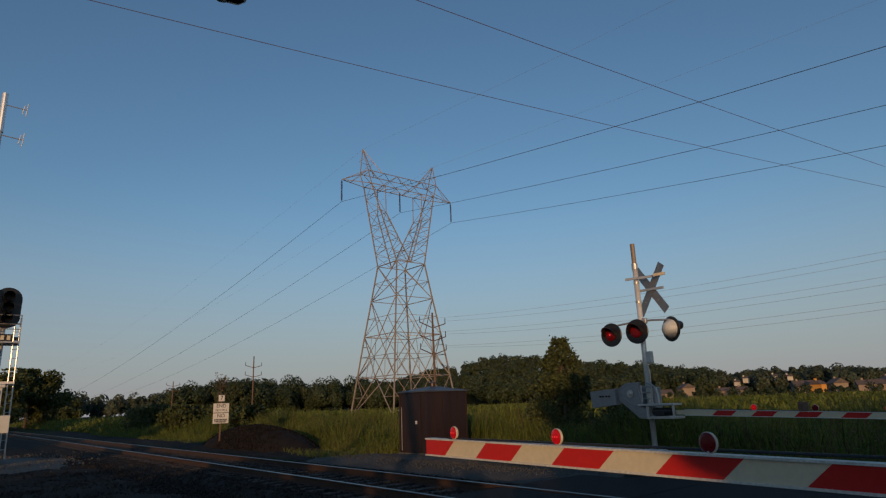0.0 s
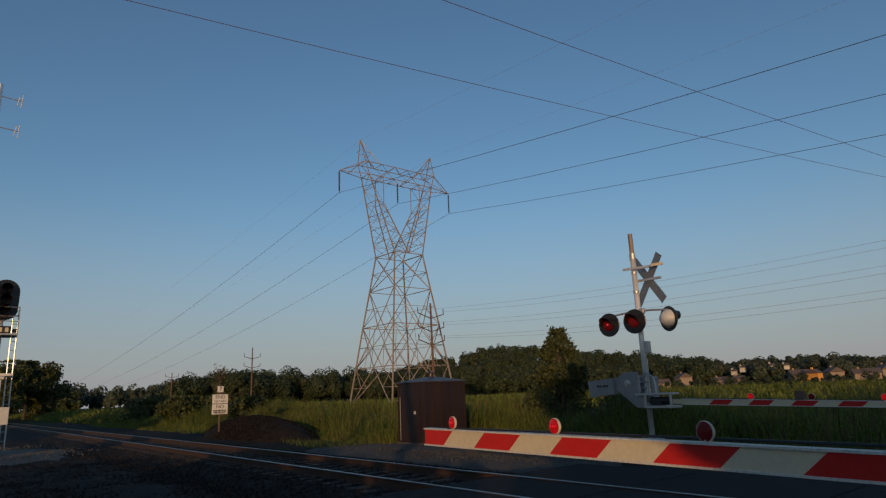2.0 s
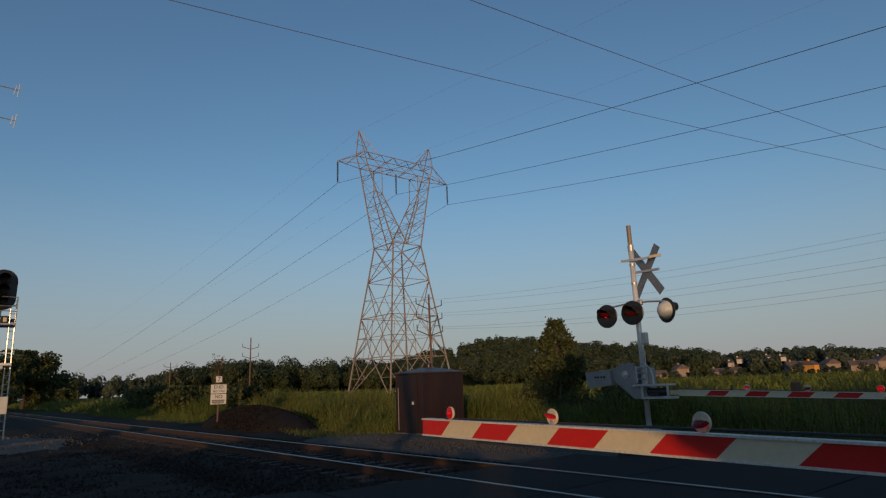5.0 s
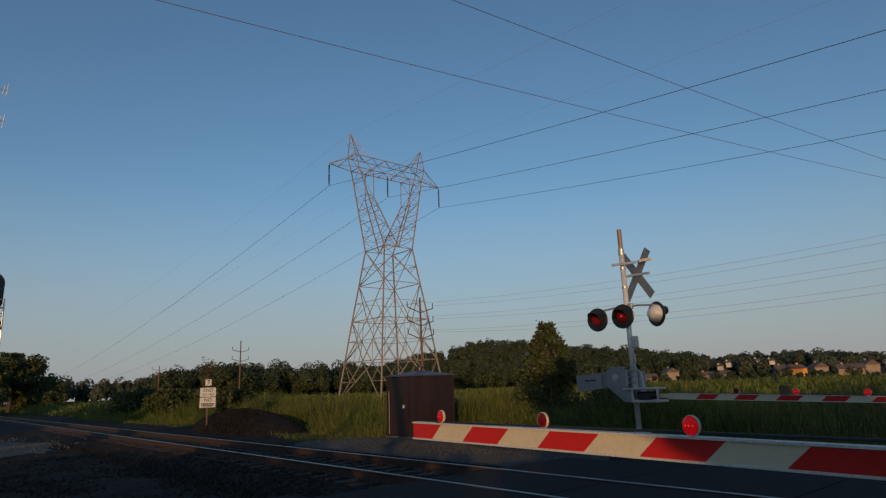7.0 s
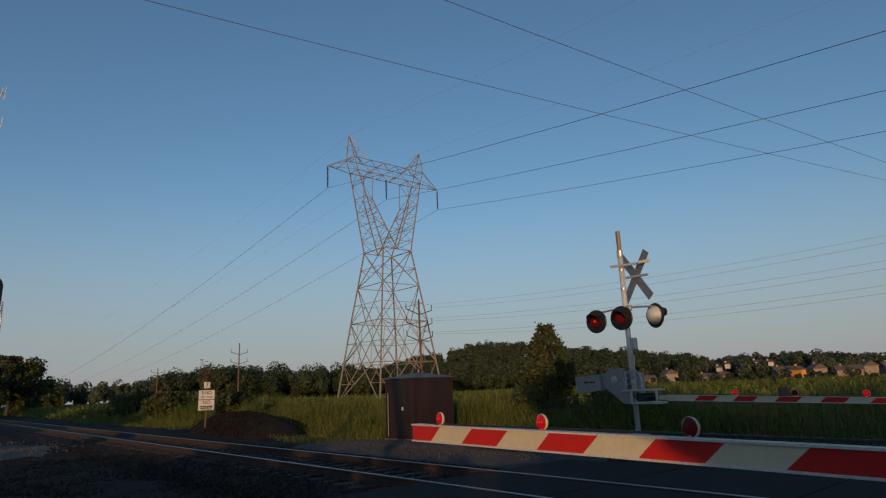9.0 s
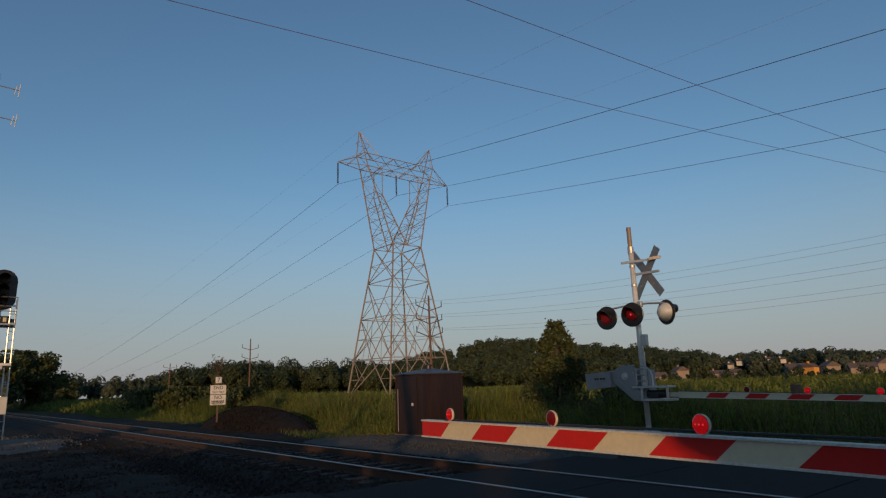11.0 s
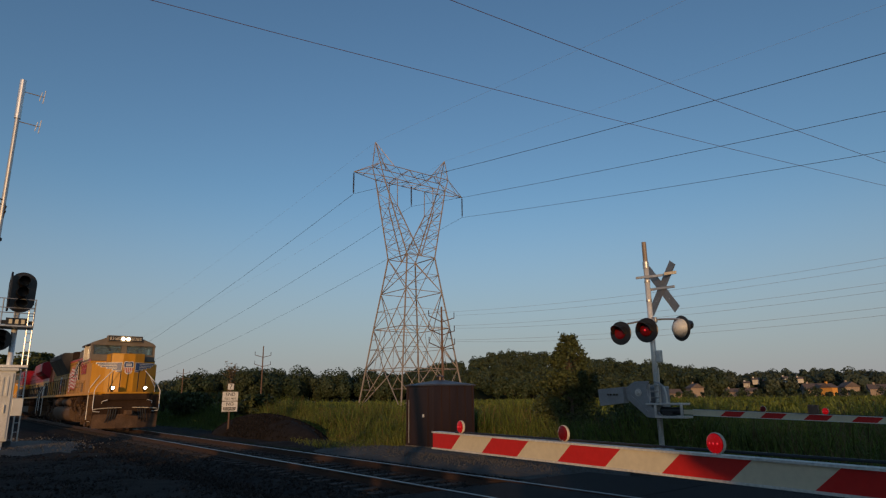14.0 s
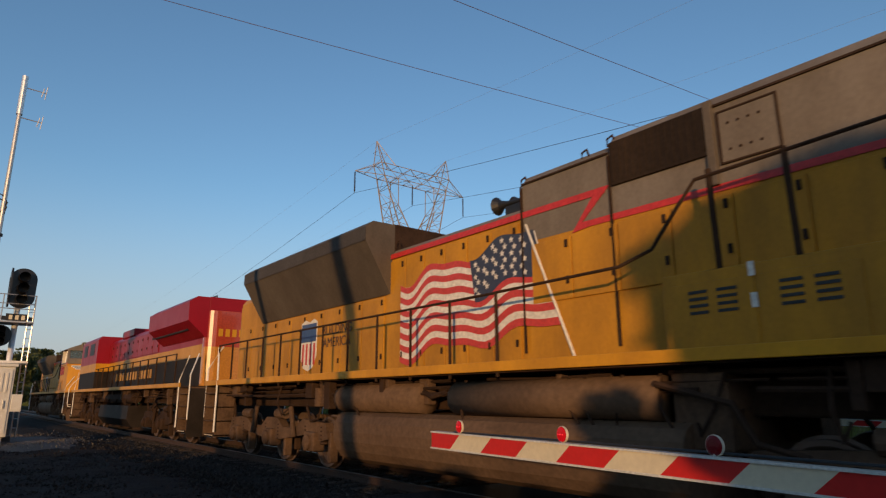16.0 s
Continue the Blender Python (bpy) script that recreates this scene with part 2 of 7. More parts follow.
# ---- building helpers ----


def part(name, bm, material, parent=None, label="", smooth=False):
    """Links a bmesh as one mesh object under a thing or a part."""
    me = bpy.data.meshes.new(name)
    bmesh.ops.recalc_face_normals(bm, faces=bm.faces)
    bm.to_mesh(me)
    bm.free()
    me.materials.append(material)
    if smooth:
        me.shade_smooth()
    ob = new(name, me)
    if parent is not None:
        ob.parent = parent
    if label:
        ob["label"] = label
    return ob


def raw_mesh(name, verts, faces, material, parent=None, smooth=False):
    me = bpy.data.meshes.new(name)
    me.from_pydata(verts, [], faces)
    me.materials.append(material)
    me.update()
    if smooth:
        me.shade_smooth()
    ob = new(name, me)
    if parent is not None:
        ob.parent = parent
    return ob


def box(x0, x1, y0, y1, z0, z1, bevel=0.0, bm=None, m=None):
    out = bm if bm is not None else bmesh.new()
    vs = [out.verts.new((x, y, z)) for x in (x0, x1) for y in (y0, y1) for z in (z0, z1)]
    fs = [out.faces.new([vs[i] for i in q]) for q in ((0, 1, 3, 2), (4, 6, 7, 5), (0, 4, 5, 1), (2, 3, 7, 6), (0, 2, 6, 4), (1, 5, 7, 3))]
    if bevel:
        es = list({e for f in fs for e in f.edges})
        got = bmesh.ops.bevel(out, geom=es, offset=bevel, segments=2, affect="EDGES", profile=0.5)
        vs = list({v for f in got["faces"] for v in f.verts} | {v for v in vs if v.is_valid})
    if m is not None:
        bmesh.ops.transform(out, matrix=m, verts=[v for v in vs if v.is_valid])
    return out


def tube(pts, r, seg=8, bm=None, r2=None, caps=True):
    """A round bar along a chain of points."""
    out = bm if bm is not None else bmesh.new()
    pts = [Vector(p) for p in pts]
    rings = []
    for i, p in enumerate(pts):
        d = (pts[min(i + 1, len(pts) - 1)] - pts[max(i - 1, 0)]).normalized()
        u = d.cross(Vector((0, 0, 1)) if abs(d.z) < 0.95 else Vector((1, 0, 0))).normalized()
        v = d.cross(u)
        k = r if r2 is None else r + (r2 - r) * i / (len(pts) - 1)
        rings.append([out.verts.new(p + (u * math.cos(a) + v * math.sin(a)) * k) for a in [2 * math.pi * j / seg for j in range(seg)]])
    for a, b in zip(rings, rings[1:]):
        for j in range(seg):
            out.faces.new((a[j], a[(j + 1) % seg], b[(j + 1) % seg], b[j]))
    if caps:
        out.faces.new(rings[0][::-1])
        out.faces.new(rings[-1])
    return out


def prism(poly, axis, a, b, bm=None):
    """A polygon drawn in two of the axes, drawn out along the third from a to b. axis x: (y, z); y: (x, z); z: (x, y)."""
    out = bm if bm is not None else bmesh.new()

    def at(p, k):
        return {"x": (k, p[0], p[1]), "y": (p[0], k, p[1]), "z": (p[0], p[1], k)}[axis]

    lo = [out.verts.new(at(p, a)) for p in poly]
    hi = [out.verts.new(at(p, b)) for p in poly]
    out.faces.new(lo[::-1])
    out.faces.new(hi)
    n = len(poly)
    for i in range(n):
        out.faces.new((lo[i], lo[(i + 1) % n], hi[(i + 1) % n], hi[i]))
    return out


def loft(sections, bm=None):
    """Skins a chain of rings that have equally many points, and closes both ends."""
    out = bm if bm is not None else bmesh.new()
    rings = [[out.verts.new(p) for p in s] for s in sections]
    n = len(rings[0])
    for a, b in zip(rings, rings[1:]):
        for j in range(n):
            out.faces.new((a[j], a[(j + 1) % n], b[(j + 1) % n], b[j]))
    out.faces.new(rings[0][::-1])
    out.faces.new(rings[-1])
    return out


def disc_ring(c, axis_m, prof, seg=24, bm=None):
    """A turned shape: prof is a chain of (radius, height) round the z axis of axis_m at c."""
    out = bm if bm is not None else bmesh.new()
    mm = Matrix.Translation(c) @ axis_m.to_4x4()
    rings = []
    for r, z in prof:
        if r < 1e-5:
            rings.append([out.verts.new(mm @ Vector((0, 0, z)))])
        else:
            rings.append([out.verts.new(mm @ Vector((r * math.cos(2 * math.pi * j / seg), r * math.sin(2 * math.pi * j / seg), z))) for j in range(seg)])
    for a, b in zip(rings, rings[1:]):
        for j in range(seg):
            k = (j + 1) % seg
            if len(a) == 1 and len(b) > 1:
                out.faces.new((a[0], b[j], b[k]))
            elif len(b) == 1 and len(a) > 1:
                out.faces.new((a[j], a[k], b[0]))
            elif len(a) > 1:
                out.faces.new((a[j], a[k], b[k], b[j]))
    return out


def facing(d):
    """A turn whose z axis points along d, with y as near to up as may be."""
    return Vector(d).to_track_quat("Z", "Y").to_matrix()


def empty(name, m=None):
    ob = new(name)
    ob.empty_display_size = 0.2
    if m is not None:
        ob.matrix_basis = m
    return ob


def lettering(text, size, material, parent, m, name="lettering", depth=0.002, spacing=1.0):
    """Words in the built-in font, as a thin mesh; m puts the middle of the text in its parent's space."""
    cu = bpy.data.curves.new(name, "FONT")
    cu.body, cu.size, cu.align_x, cu.align_y, cu.extrude, cu.space_character = text, size, "CENTER", "CENTER", depth, spacing
    tmp = bpy.data.objects.new(name, cu)
    scene.collection.objects.link(tmp)
    bpy.context.view_layer.update()
    me = bpy.data.meshes.new_from_object(tmp.evaluated_get(bpy.context.evaluated_depsgraph_get()))
    bpy.data.objects.remove(tmp)
    me.materials.clear()
    me.materials.append(material)
    ob = new(name, me)
    ob.parent = parent
    ob.matrix_basis = m
    return ob


def smoothstep(a, b, x):
    k = min(max((x - a) / (b - a), 0), 1)
    return k * k * (3 - 2 * k)


# ---- the setting ----
TRACK_Y = 7.18


def road_mid(y):
    """The middle of the road, which crosses the track at a slant and swings away beyond it."""
    return -3.6 + 0.24 * (y - 7.18) + 0.72 * np.maximum(y - 9.96, 0.0)


ROAD_HALF = 4.4


# the skyline of the far ridge: heading and height above the horizon, in degrees
SKY_AZ = [104, 107, 110, 113, 116, 120, 123, 127, 132, 135, 138, 140, 145, 149, 152, 155, 160, 163, 166, 170, 172, 180]
SKY_EL = [1.15, 1.3, 1.85, 1.7, 1.6, 2.0, 2.6, 3.0, 3.7, 3.9, 3.85, 3.2, 2.4, 2.75, 2.6, 2.85, 2.85, 2.7, 1.7, 2.1, 2.0, 2.0]


def ground_z(x, y):
    """The lie of the land: level round the crossing, low banks, a wooded rise far off."""
    d = math.hypot(x, y)
    z = -0.34
    z -= 0.25 * smoothstep(10.5, 13, y) * smoothstep(70, 20, abs(x))
    z += 0.12 * noise.noise((x * 0.11, y * 0.11, 3.0)) * smoothstep(9, 14, abs(y - TRACK_Y))
    az = math.degrees(math.atan2(y, x))
    if d > 300 and 80 < az < 165:
        rise = 600 * math.tan(radians(float(np.interp(az, SKY_AZ, SKY_EL)))) - 11.0
        z += max(rise, 0.0) * smoothstep(400, 600, d) * smoothstep(150, 143, az) * smoothstep(80, 92, az)
    return z


def build_ground():
    xs = sorted({round(s * v, 2) for s in (-1, 1) for v in [*np.arange(0, 60, 1.5), *np.arange(60, 200, 8), *np.arange(200, 760, 20), 900, 1300, 1900, 2600, 3400]})
    ys = xs
    verts = [(x, y, ground_z(x, y)) for y in ys for x in xs]
    n = len(xs)
    faces = [(j * n + i, j * n + i + 1, (j + 1) * n + i + 1, (j + 1) * n + i) for j in range(len(ys) - 1) for i in range(n - 1)]
    g = raw_mesh("ground", verts, faces, M["earth"], smooth=True)
    tagged(g, "dark earth and low grass beside the railway", "ground", kind="structure")


def strip(name, rows, material, label, category, thick=0.3):
    """A long slab whose top follows rows of (point left, point right)."""
    bm = bmesh.new()
    prev = None
    for a, b in rows:
        a, b = Vector(a), Vector(b)
        q = [bm.verts.new(p) for p in (a, b, b - Vector((0, 0, thick)), a - Vector((0, 0, thick)))]
        if prev:
            for i in range(4):
                bm.faces.new((prev[i], prev[(i + 1) % 4], q[(i + 1) % 4], q[i]))
        else:
            bm.faces.new(q)
        prev = q
    bm.faces.new(prev[::-1])
    return tagged(part(name, bm, material), label, category, kind="structure")


build_ground()


def build_road():
    rows = []
    for y in (-60, -30, -12, -4, 2, 4.4, 9.96, 12, 16, 22, 30, 45, 80, 140):
        z = 0.0 - 0.05 * smoothstep(12, 40, abs(y - TRACK_Y))
        rows.append(((road_mid(y) - ROAD_HALF, y, z - 0.02), (road_mid(y) + ROAD_HALF, y, z - 0.02)))
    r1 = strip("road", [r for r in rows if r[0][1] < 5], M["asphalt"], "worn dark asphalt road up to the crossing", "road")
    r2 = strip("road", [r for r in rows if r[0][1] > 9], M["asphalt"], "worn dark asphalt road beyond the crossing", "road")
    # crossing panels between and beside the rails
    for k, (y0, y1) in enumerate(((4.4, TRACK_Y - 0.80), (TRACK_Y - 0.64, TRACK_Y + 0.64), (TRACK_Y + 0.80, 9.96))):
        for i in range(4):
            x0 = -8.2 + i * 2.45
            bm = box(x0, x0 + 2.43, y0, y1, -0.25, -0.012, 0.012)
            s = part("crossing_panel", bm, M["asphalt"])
            tagged(s, "dark rubber and asphalt panel laid level with the rails", "crossing panel", group="crossing panels", kind="structure")
    # painted edge line and a stop line scrap
    for x0, y0, x1, y1, w in ((-6.95, 9.25, -6.55, 9.42, 0.07), (-7.35, 4.5, -6.9, 4.62, 0.14)):
        d = Vector((x1 - x0, y1 - y0, 0)).normalized()
        n = Vector((-d.y, d.x, 0)) * w / 2
        bm = bmesh.new()
        q = [bm.verts.new(p) for p in (Vector((x0, y0, -0.014)) + n, Vector((x0, y0, -0.014)) - n, Vector((x1, y1, -0.014)) - n, Vector((x1, y1, -0.014)) + n)]
        bm.faces.new(q)
        tagged(part("road_marking", bm, M["white_refl"]), "worn pale road marking line on the asphalt", "road marking", kind="structure")


build_road()


def build_track():
    # ballast bed
    bm = bmesh.new()
    prof = [(-3.1, -0.42), (-1.75, -0.17), (1.75, -0.17), (3.1, -0.42), (3.1, -0.8), (-3.1, -0.8)]
    prism([(TRACK_Y + a, b) for a, b in prof], "x", -700, 420, bm)
    tagged(part("ballast_bed", bm, M["ballast"]), "dark crushed stone ballast bed under the track", "ballast", kind="structure")
    # rails: foot, web, head
    for s in (-1, 1):
        yc = TRACK_Y + s * 0.7525
        bm = prism([(yc + a, b) for a, b in ((-0.07, -0.17), (0.07, -0.17), (0.07, -0.155), (0.012, -0.135), (0.012, -0.045), (0.033, -0.035), (0.035, -0.006), (-0.035, -0.006), (-0.033, -0.035), (-0.012, -0.045), (-0.012, -0.135), (-0.07, -0.155))], "x", -700, 420)
        r = part("rail", bm, M["rail"])
        tagged(r, "rusty steel rail with a bright worn running surface", "rail", group="rails", kind="structure")
        part("rail_head", prism([(yc - 0.03, -0.006), (yc + 0.03, -0.006), (yc + 0.026, 0.0), (yc - 0.026, 0.0)], "x", -700, 420), M["rail_head"], r, "bright polished running surface")
    # ties, the nearest as parts
    bed = tagged(empty("track_ties", Matrix.Translation((0, TRACK_Y, 0))), "row of dark weathered wooden railway ties", "railway ties", kind="structure")
    me = None
    for i in range(150):
        x = -9.0 - i * 0.53
        if me is None:
            ob = part("tie", box(-0.115, 0.115, -1.3, 1.3, -0.34, -0.150, 0.015), M["tie"], bed)
            me = ob.data
        else:
            ob = new("tie", me)
            ob.parent = bed
        ob.matrix_basis = pose(x + random.uniform(-0.04, 0.04), random.uniform(-0.05, 0.05), random.uniform(-0.012, 0.006), 0, 0, random.uniform(-1.5, 1.5))


build_track()


def build_verge():
    """Dark trodden stone and dirt between the road, the track and the camera's side."""
    xs, ys = np.arange(-70, -7.9, 0.45), np.arange(-3.0, 4.6, 0.4)
    verts = []
    for y in ys:
        for x in xs:
            e = smoothstep(4.6, 3.6, y) * smoothstep(-3.2, -2.0, y) * smoothstep(-8.2, -9.2, x)
            verts.append((x + 0.24 * (y - 7.18) * smoothstep(-12, -8, x), y, -0.22 + 0.10 * e + 0.05 * noise.noise((x * 0.8, y * 0.8, 9.0)) + 0.02 * noise.noise((x * 3.1, y * 3.1, 5.0))))
    n = len(xs)
    faces = [(j * n + i, j * n + i + 1, (j + 1) * n + i + 1, (j + 1) * n + i) for j in range(len(ys) - 1) for i in range(n - 1)]
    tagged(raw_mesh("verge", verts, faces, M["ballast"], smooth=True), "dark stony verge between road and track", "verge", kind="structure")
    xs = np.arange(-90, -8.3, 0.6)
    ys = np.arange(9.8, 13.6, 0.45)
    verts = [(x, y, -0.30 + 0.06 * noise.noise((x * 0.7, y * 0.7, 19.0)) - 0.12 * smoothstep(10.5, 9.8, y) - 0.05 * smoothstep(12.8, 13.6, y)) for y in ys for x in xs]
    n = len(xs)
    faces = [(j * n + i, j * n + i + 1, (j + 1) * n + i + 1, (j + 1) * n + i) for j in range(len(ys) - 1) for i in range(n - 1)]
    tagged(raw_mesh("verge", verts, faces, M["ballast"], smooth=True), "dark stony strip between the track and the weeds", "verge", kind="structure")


build_verge()


def scatter_stones(name, count, area, size, material, label, heap=None):
    """Loose angular stones as one mesh."""
    rng = np.random.default_rng(len(name) + count)
    base = np.array([(1, 0, 0), (-1, 0, 0), (0, 1, 0), (0, -1, 0), (0, 0, 1), (0, 0, -1)], float)
    tri = [(0, 2, 4), (2, 1, 4), (1, 3, 4), (3, 0, 4), (2, 0, 5), (1, 2, 5), (3, 1, 5), (0, 3, 5)]
    verts, faces = [], []
    for _ in range(count):
        x, y, z = area(rng)
        s = rng.uniform(*size) * np.array([rng.uniform(0.7, 1.3), rng.uniform(0.7, 1.3), rng.uniform(0.5, 0.9)])
        q = np.array(Euler(rng.uniform(0, 6.28, 3)).to_matrix())
        p = (base * s * rng.uniform(0.75, 1.25, (6, 1))) @ q.T + (x, y, z)
        o = len(verts)
        verts += [tuple(v) for v in p]
        faces += [tuple(o + i for i in f) for f in tri]
    return tagged(raw_mesh(name, verts, faces, material), label, "stones", kind="stuff")


def bed_z(y):
    a = abs(y - TRACK_Y)
    return -0.17 if a < 1.75 else -0.17 - 0.25 * (a - 1.75) / 1.35


def on_bed(rng):
    x = -8.6 - abs(rng.normal(0, 1)) * 11
    y = TRACK_Y + rng.uniform(-3.6, 3.3)
    return x, y, max(bed_z(y), -0.36) + 0.005


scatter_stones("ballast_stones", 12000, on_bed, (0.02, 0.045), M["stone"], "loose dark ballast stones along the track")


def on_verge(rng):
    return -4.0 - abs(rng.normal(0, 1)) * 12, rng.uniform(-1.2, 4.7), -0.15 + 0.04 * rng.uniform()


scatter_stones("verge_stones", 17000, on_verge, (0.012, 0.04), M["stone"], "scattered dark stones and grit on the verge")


def pad(name, cx, cy, rx, ry, h, material, label, cat, seed=0, z0=-0.25):
    """A low heap with an uneven outline."""
    bm = bmesh.new()
    n, rings = 40, 10
    prev = None
    for k in range(rings + 1):
        f = 1 - k / rings
        ring = []
        for j in range(n):
            a = 2 * math.pi * j / n
            w = 1 + 0.22 * noise.noise((math.cos(a) * 1.3 + seed, math.sin(a) * 1.3, 0.0)) + 0.08 * noise.noise((math.cos(a) * 5 + seed, math.sin(a) * 5, 2.0))
            x, y = cx + rx * f * w * math.cos(a), cy + ry * f * w * math.sin(a)
            z = z0 + h * (1 - f * f) ** 0.8 + 0.10 * h * noise.noise((x * 1.7, y * 1.7, seed))
            ring.append(bm.verts.new((x, y, z)))
        if prev:
            for j in range(n):
                bm.faces.new((prev[j], prev[(j + 1) % n], ring[(j + 1) % n], ring[j]))
        prev = ring
    bm.faces.new(prev)
    return tagged(part(name, bm, material, smooth=True), label, cat, kind="structure")


pad("gravel_pad", -27.0, 2.3, 5.6, 2.4, 0.38, M["gravel"], "pale crushed limestone pad round the railway signal", "gravel", 1, -0.33)
pad("gravel_shoulder", -15.0, 11.6, 6.5, 2.3, 0.28, M["gravel_grey"], "grey gravel shoulder round the steel shed", "gravel", 4, -0.36)
pad("ballast_heap", -30.3, 12.5, 6.2, 1.7, 1.05, M["dark_shaded_stone"], "long heap of dark spare ballast stone, shade in its colour", "stone heap", 7, -0.35)
scatter_stones("pad_stones", 1800, lambda g: (-27.0 + g.normal(0, 2.0), 2.3 + g.normal(0, 0.9), 0.0 + 0.02 * g.uniform()), (0.012, 0.03), M["pale_stone"], "loose pale limestone pieces on the pad")
scatter_stones("shoulder_stones", 6000, lambda g: (-13.0 + g.normal(0, 2.8), 11.1 + g.normal(0, 0.75), -0.12 + 0.03 * g.uniform()), (0.006, 0.020), M["gravel_grey"], "loose grey gravel on the road shoulder")
scatter_stones("heap_stones", 5000, lambda g: (lambda a, r: (-30.3 + 6.0 * r * math.cos(a), 12.5 + 1.6 * r * math.sin(a), -0.35 + 1.05 * (1 - r * r) ** 0.8 + 0.02))(g.uniform(0, 6.283), g.uniform(0, 0.97) ** 0.5), (0.02, 0.06), M["dark_shaded_stone"], "rough dark stones of the ballast heap, shade in their colour")

# ---- the transmission line ----


def bar(bm, a, b, w):
    """An angle-iron bar of width w from a to b."""
    a, b = Vector(a), Vector(b)
    d = (b - a).normalized()
    u = d.cross(Vector((0.3, 0.2, 1)) if abs(d.z) < 0.9 else Vector((1, 0.2, 0))).normalized()
    v = d.cross(u)
    q = [(u + v) * w / 2, (u * -1 + v) * w / 2, (u + v) * -w / 2, (u - v) * w / 2]
    lo, hi = [bm.verts.new(a + k) for k in q], [bm.verts.new(b + k) for k in q]
    for i in range(4):
        bm.faces.new((lo[i], lo[(i + 1) % 4], hi[(i + 1) % 4], hi[i]))
    bm.faces.new(lo[::-1])
    bm.faces.new(hi)
    return bm


TOWER_X, TOWER_Y = -80.0, 56.4


def build_tower():
    """A waisted lattice tower with two raking horns, a level crossarm and two peaks; crossarm along y."""
    tw = empty("transmission_tower", Matrix.Translation((TOWER_X, TOWER_Y, 0)))
    tagged(tw, "tall galvanised lattice transmission tower with two peaks", "transmission tower")

    def member(a, b, w=0.16, name="brace"):
        part(name, bar(bmesh.new(), a, b, w * 0.66), M["lattice"], tw)

    def ring(z, hy, hx):
        return [Vector((sx * hx, sy * hy, z)) for sx, sy in ((-1, -1), (1, -1), (1, 1), (-1, 1))]

    levels = [(-0.3, 5.95, 5.95), (5.7, 5.15, 5.15), (12.0, 4.32, 4.32), (17.7, 3.5, 3.5), (23.4, 2.72, 2.72)]
    rings = [ring(*lv) for lv in levels]
    for k in range(4):
        lo, hi = rings[k], rings[k + 1]
        for i in range(4):
            j = (i + 1) % 4
            member(lo[i], hi[i], 0.26, "leg")
            if k:
                member(lo[i], lo[j], 0.15, "girt")
            mid = (hi[i] + hi[j]) / 2
            if k == 0:
                # inverted V from the corners to the middle of the girt, with struts
                member(lo[i], mid, 0.17), member(lo[j], mid, 0.17)
                member((lo[i] + hi[i]) / 2, (lo[i] + mid) / 2, 0.1), member((lo[j] + hi[j]) / 2, (lo[j] + mid) / 2, 0.1)
                member(hi[i], (lo[i] + mid) / 2, 0.1), member(hi[j], (lo[j] + mid) / 2, 0.1)
            elif k < 3:
                # V from the upper corners to the middle of the girt below, struts to the legs
                low = (lo[i] + lo[j]) / 2
                for p, q in ((hi[i], lo[i]), (hi[j], lo[j])):
                    member(p, low, 0.16)
                    side_mid, v_mid = (p + q) / 2, (p + low) / 2
                    member(side_mid, v_mid, 0.09)
                    member(q, v_mid, 0.10)
                    if k == 1:
                        member(q, mid, 0.13)
                        member(q.lerp(p, 0.75), p.lerp(low, 0.25), 0.07)
                        member((q + low) / 2, v_mid, 0.08)
                        member(v_mid, p.lerp(mid, 0.5), 0.08)
                if k == 1:
                    member((lo[i] + hi[i]) / 2, (lo[j] + hi[j]) / 2, 0.09, "girt")
                else:
                    member(hi[i].lerp(low, 0.5), hi[j].lerp(low, 0.5), 0.08)
            else:
                member(lo[i], hi[j], 0.15), member(lo[j], hi[i], 0.15)
                member((lo[i] + hi[i]) / 2, (lo[j] + hi[j]) / 2, 0.09, "girt")
                c = (lo[i] + lo[j] + hi[i] + hi[j]) / 4
                member((lo[i] + hi[i]) / 2, (c + (lo[i] + hi[i]) / 2) / 2 + Vector((0, 0, -0.8)), 0.09)
                member((lo[j] + hi[j]) / 2, (c + (lo[j] + hi[j]) / 2) / 2 + Vector((0, 0, -0.8)), 0.09)
    top = rings[4]
    for i in range(4):
        member(top[i], top[(i + 1) % 4], 0.18, "girt")
    # plan bracing
    member(rings[2][0], rings[2][2], 0.1), member(rings[2][1], rings[2][3], 0.1)
    # two horns from the waist to the crossarm
    for s in (-1, 1):
        for hx in (-1, 1):
            foot_out = Vector((hx * 2.72, s * 2.72, 23.4))
            head_out = Vector((hx * 1.2, s * 6.25, 36.0))
            foot_in = Vector((hx * 2.72, 0, 23.4))
            knee_in = Vector((hx * 1.25, s * 3.6, 31.5))
            head_in = Vector((hx * 1.2, s * 3.6, 36.0))
            member(foot_out, head_out, 0.22, "leg"), member(foot_in, knee_in, 0.2, "leg"), member(knee_in, head_in, 0.14, "leg")
            n = 5
            for i in range(n):
                a0, a1 = foot_out.lerp(head_out, i / n * 0.66), foot_out.lerp(head_out, (i + 1) / n * 0.66)
                b0, b1 = foot_in.lerp(knee_in, i / n), foot_in.lerp(knee_in, (i + 1) / n)
                member(a0, b1, 0.1) if i % 2 else member(b0, a1, 0.1)
                member(a1, b1, 0.1)
            member(knee_in, foot_out.lerp(head_out, 0.84), 0.09), member(head_in, foot_out.lerp(head_out, 0.84), 0.09)
        # faces across the line
        fo = [Vector((hx * 2.72, s * 2.72, 23.4)) for hx in (-1, 1)]
        ho = [Vector((hx * 1.2, s * 6.25, 36.0)) for hx in (-1, 1)]
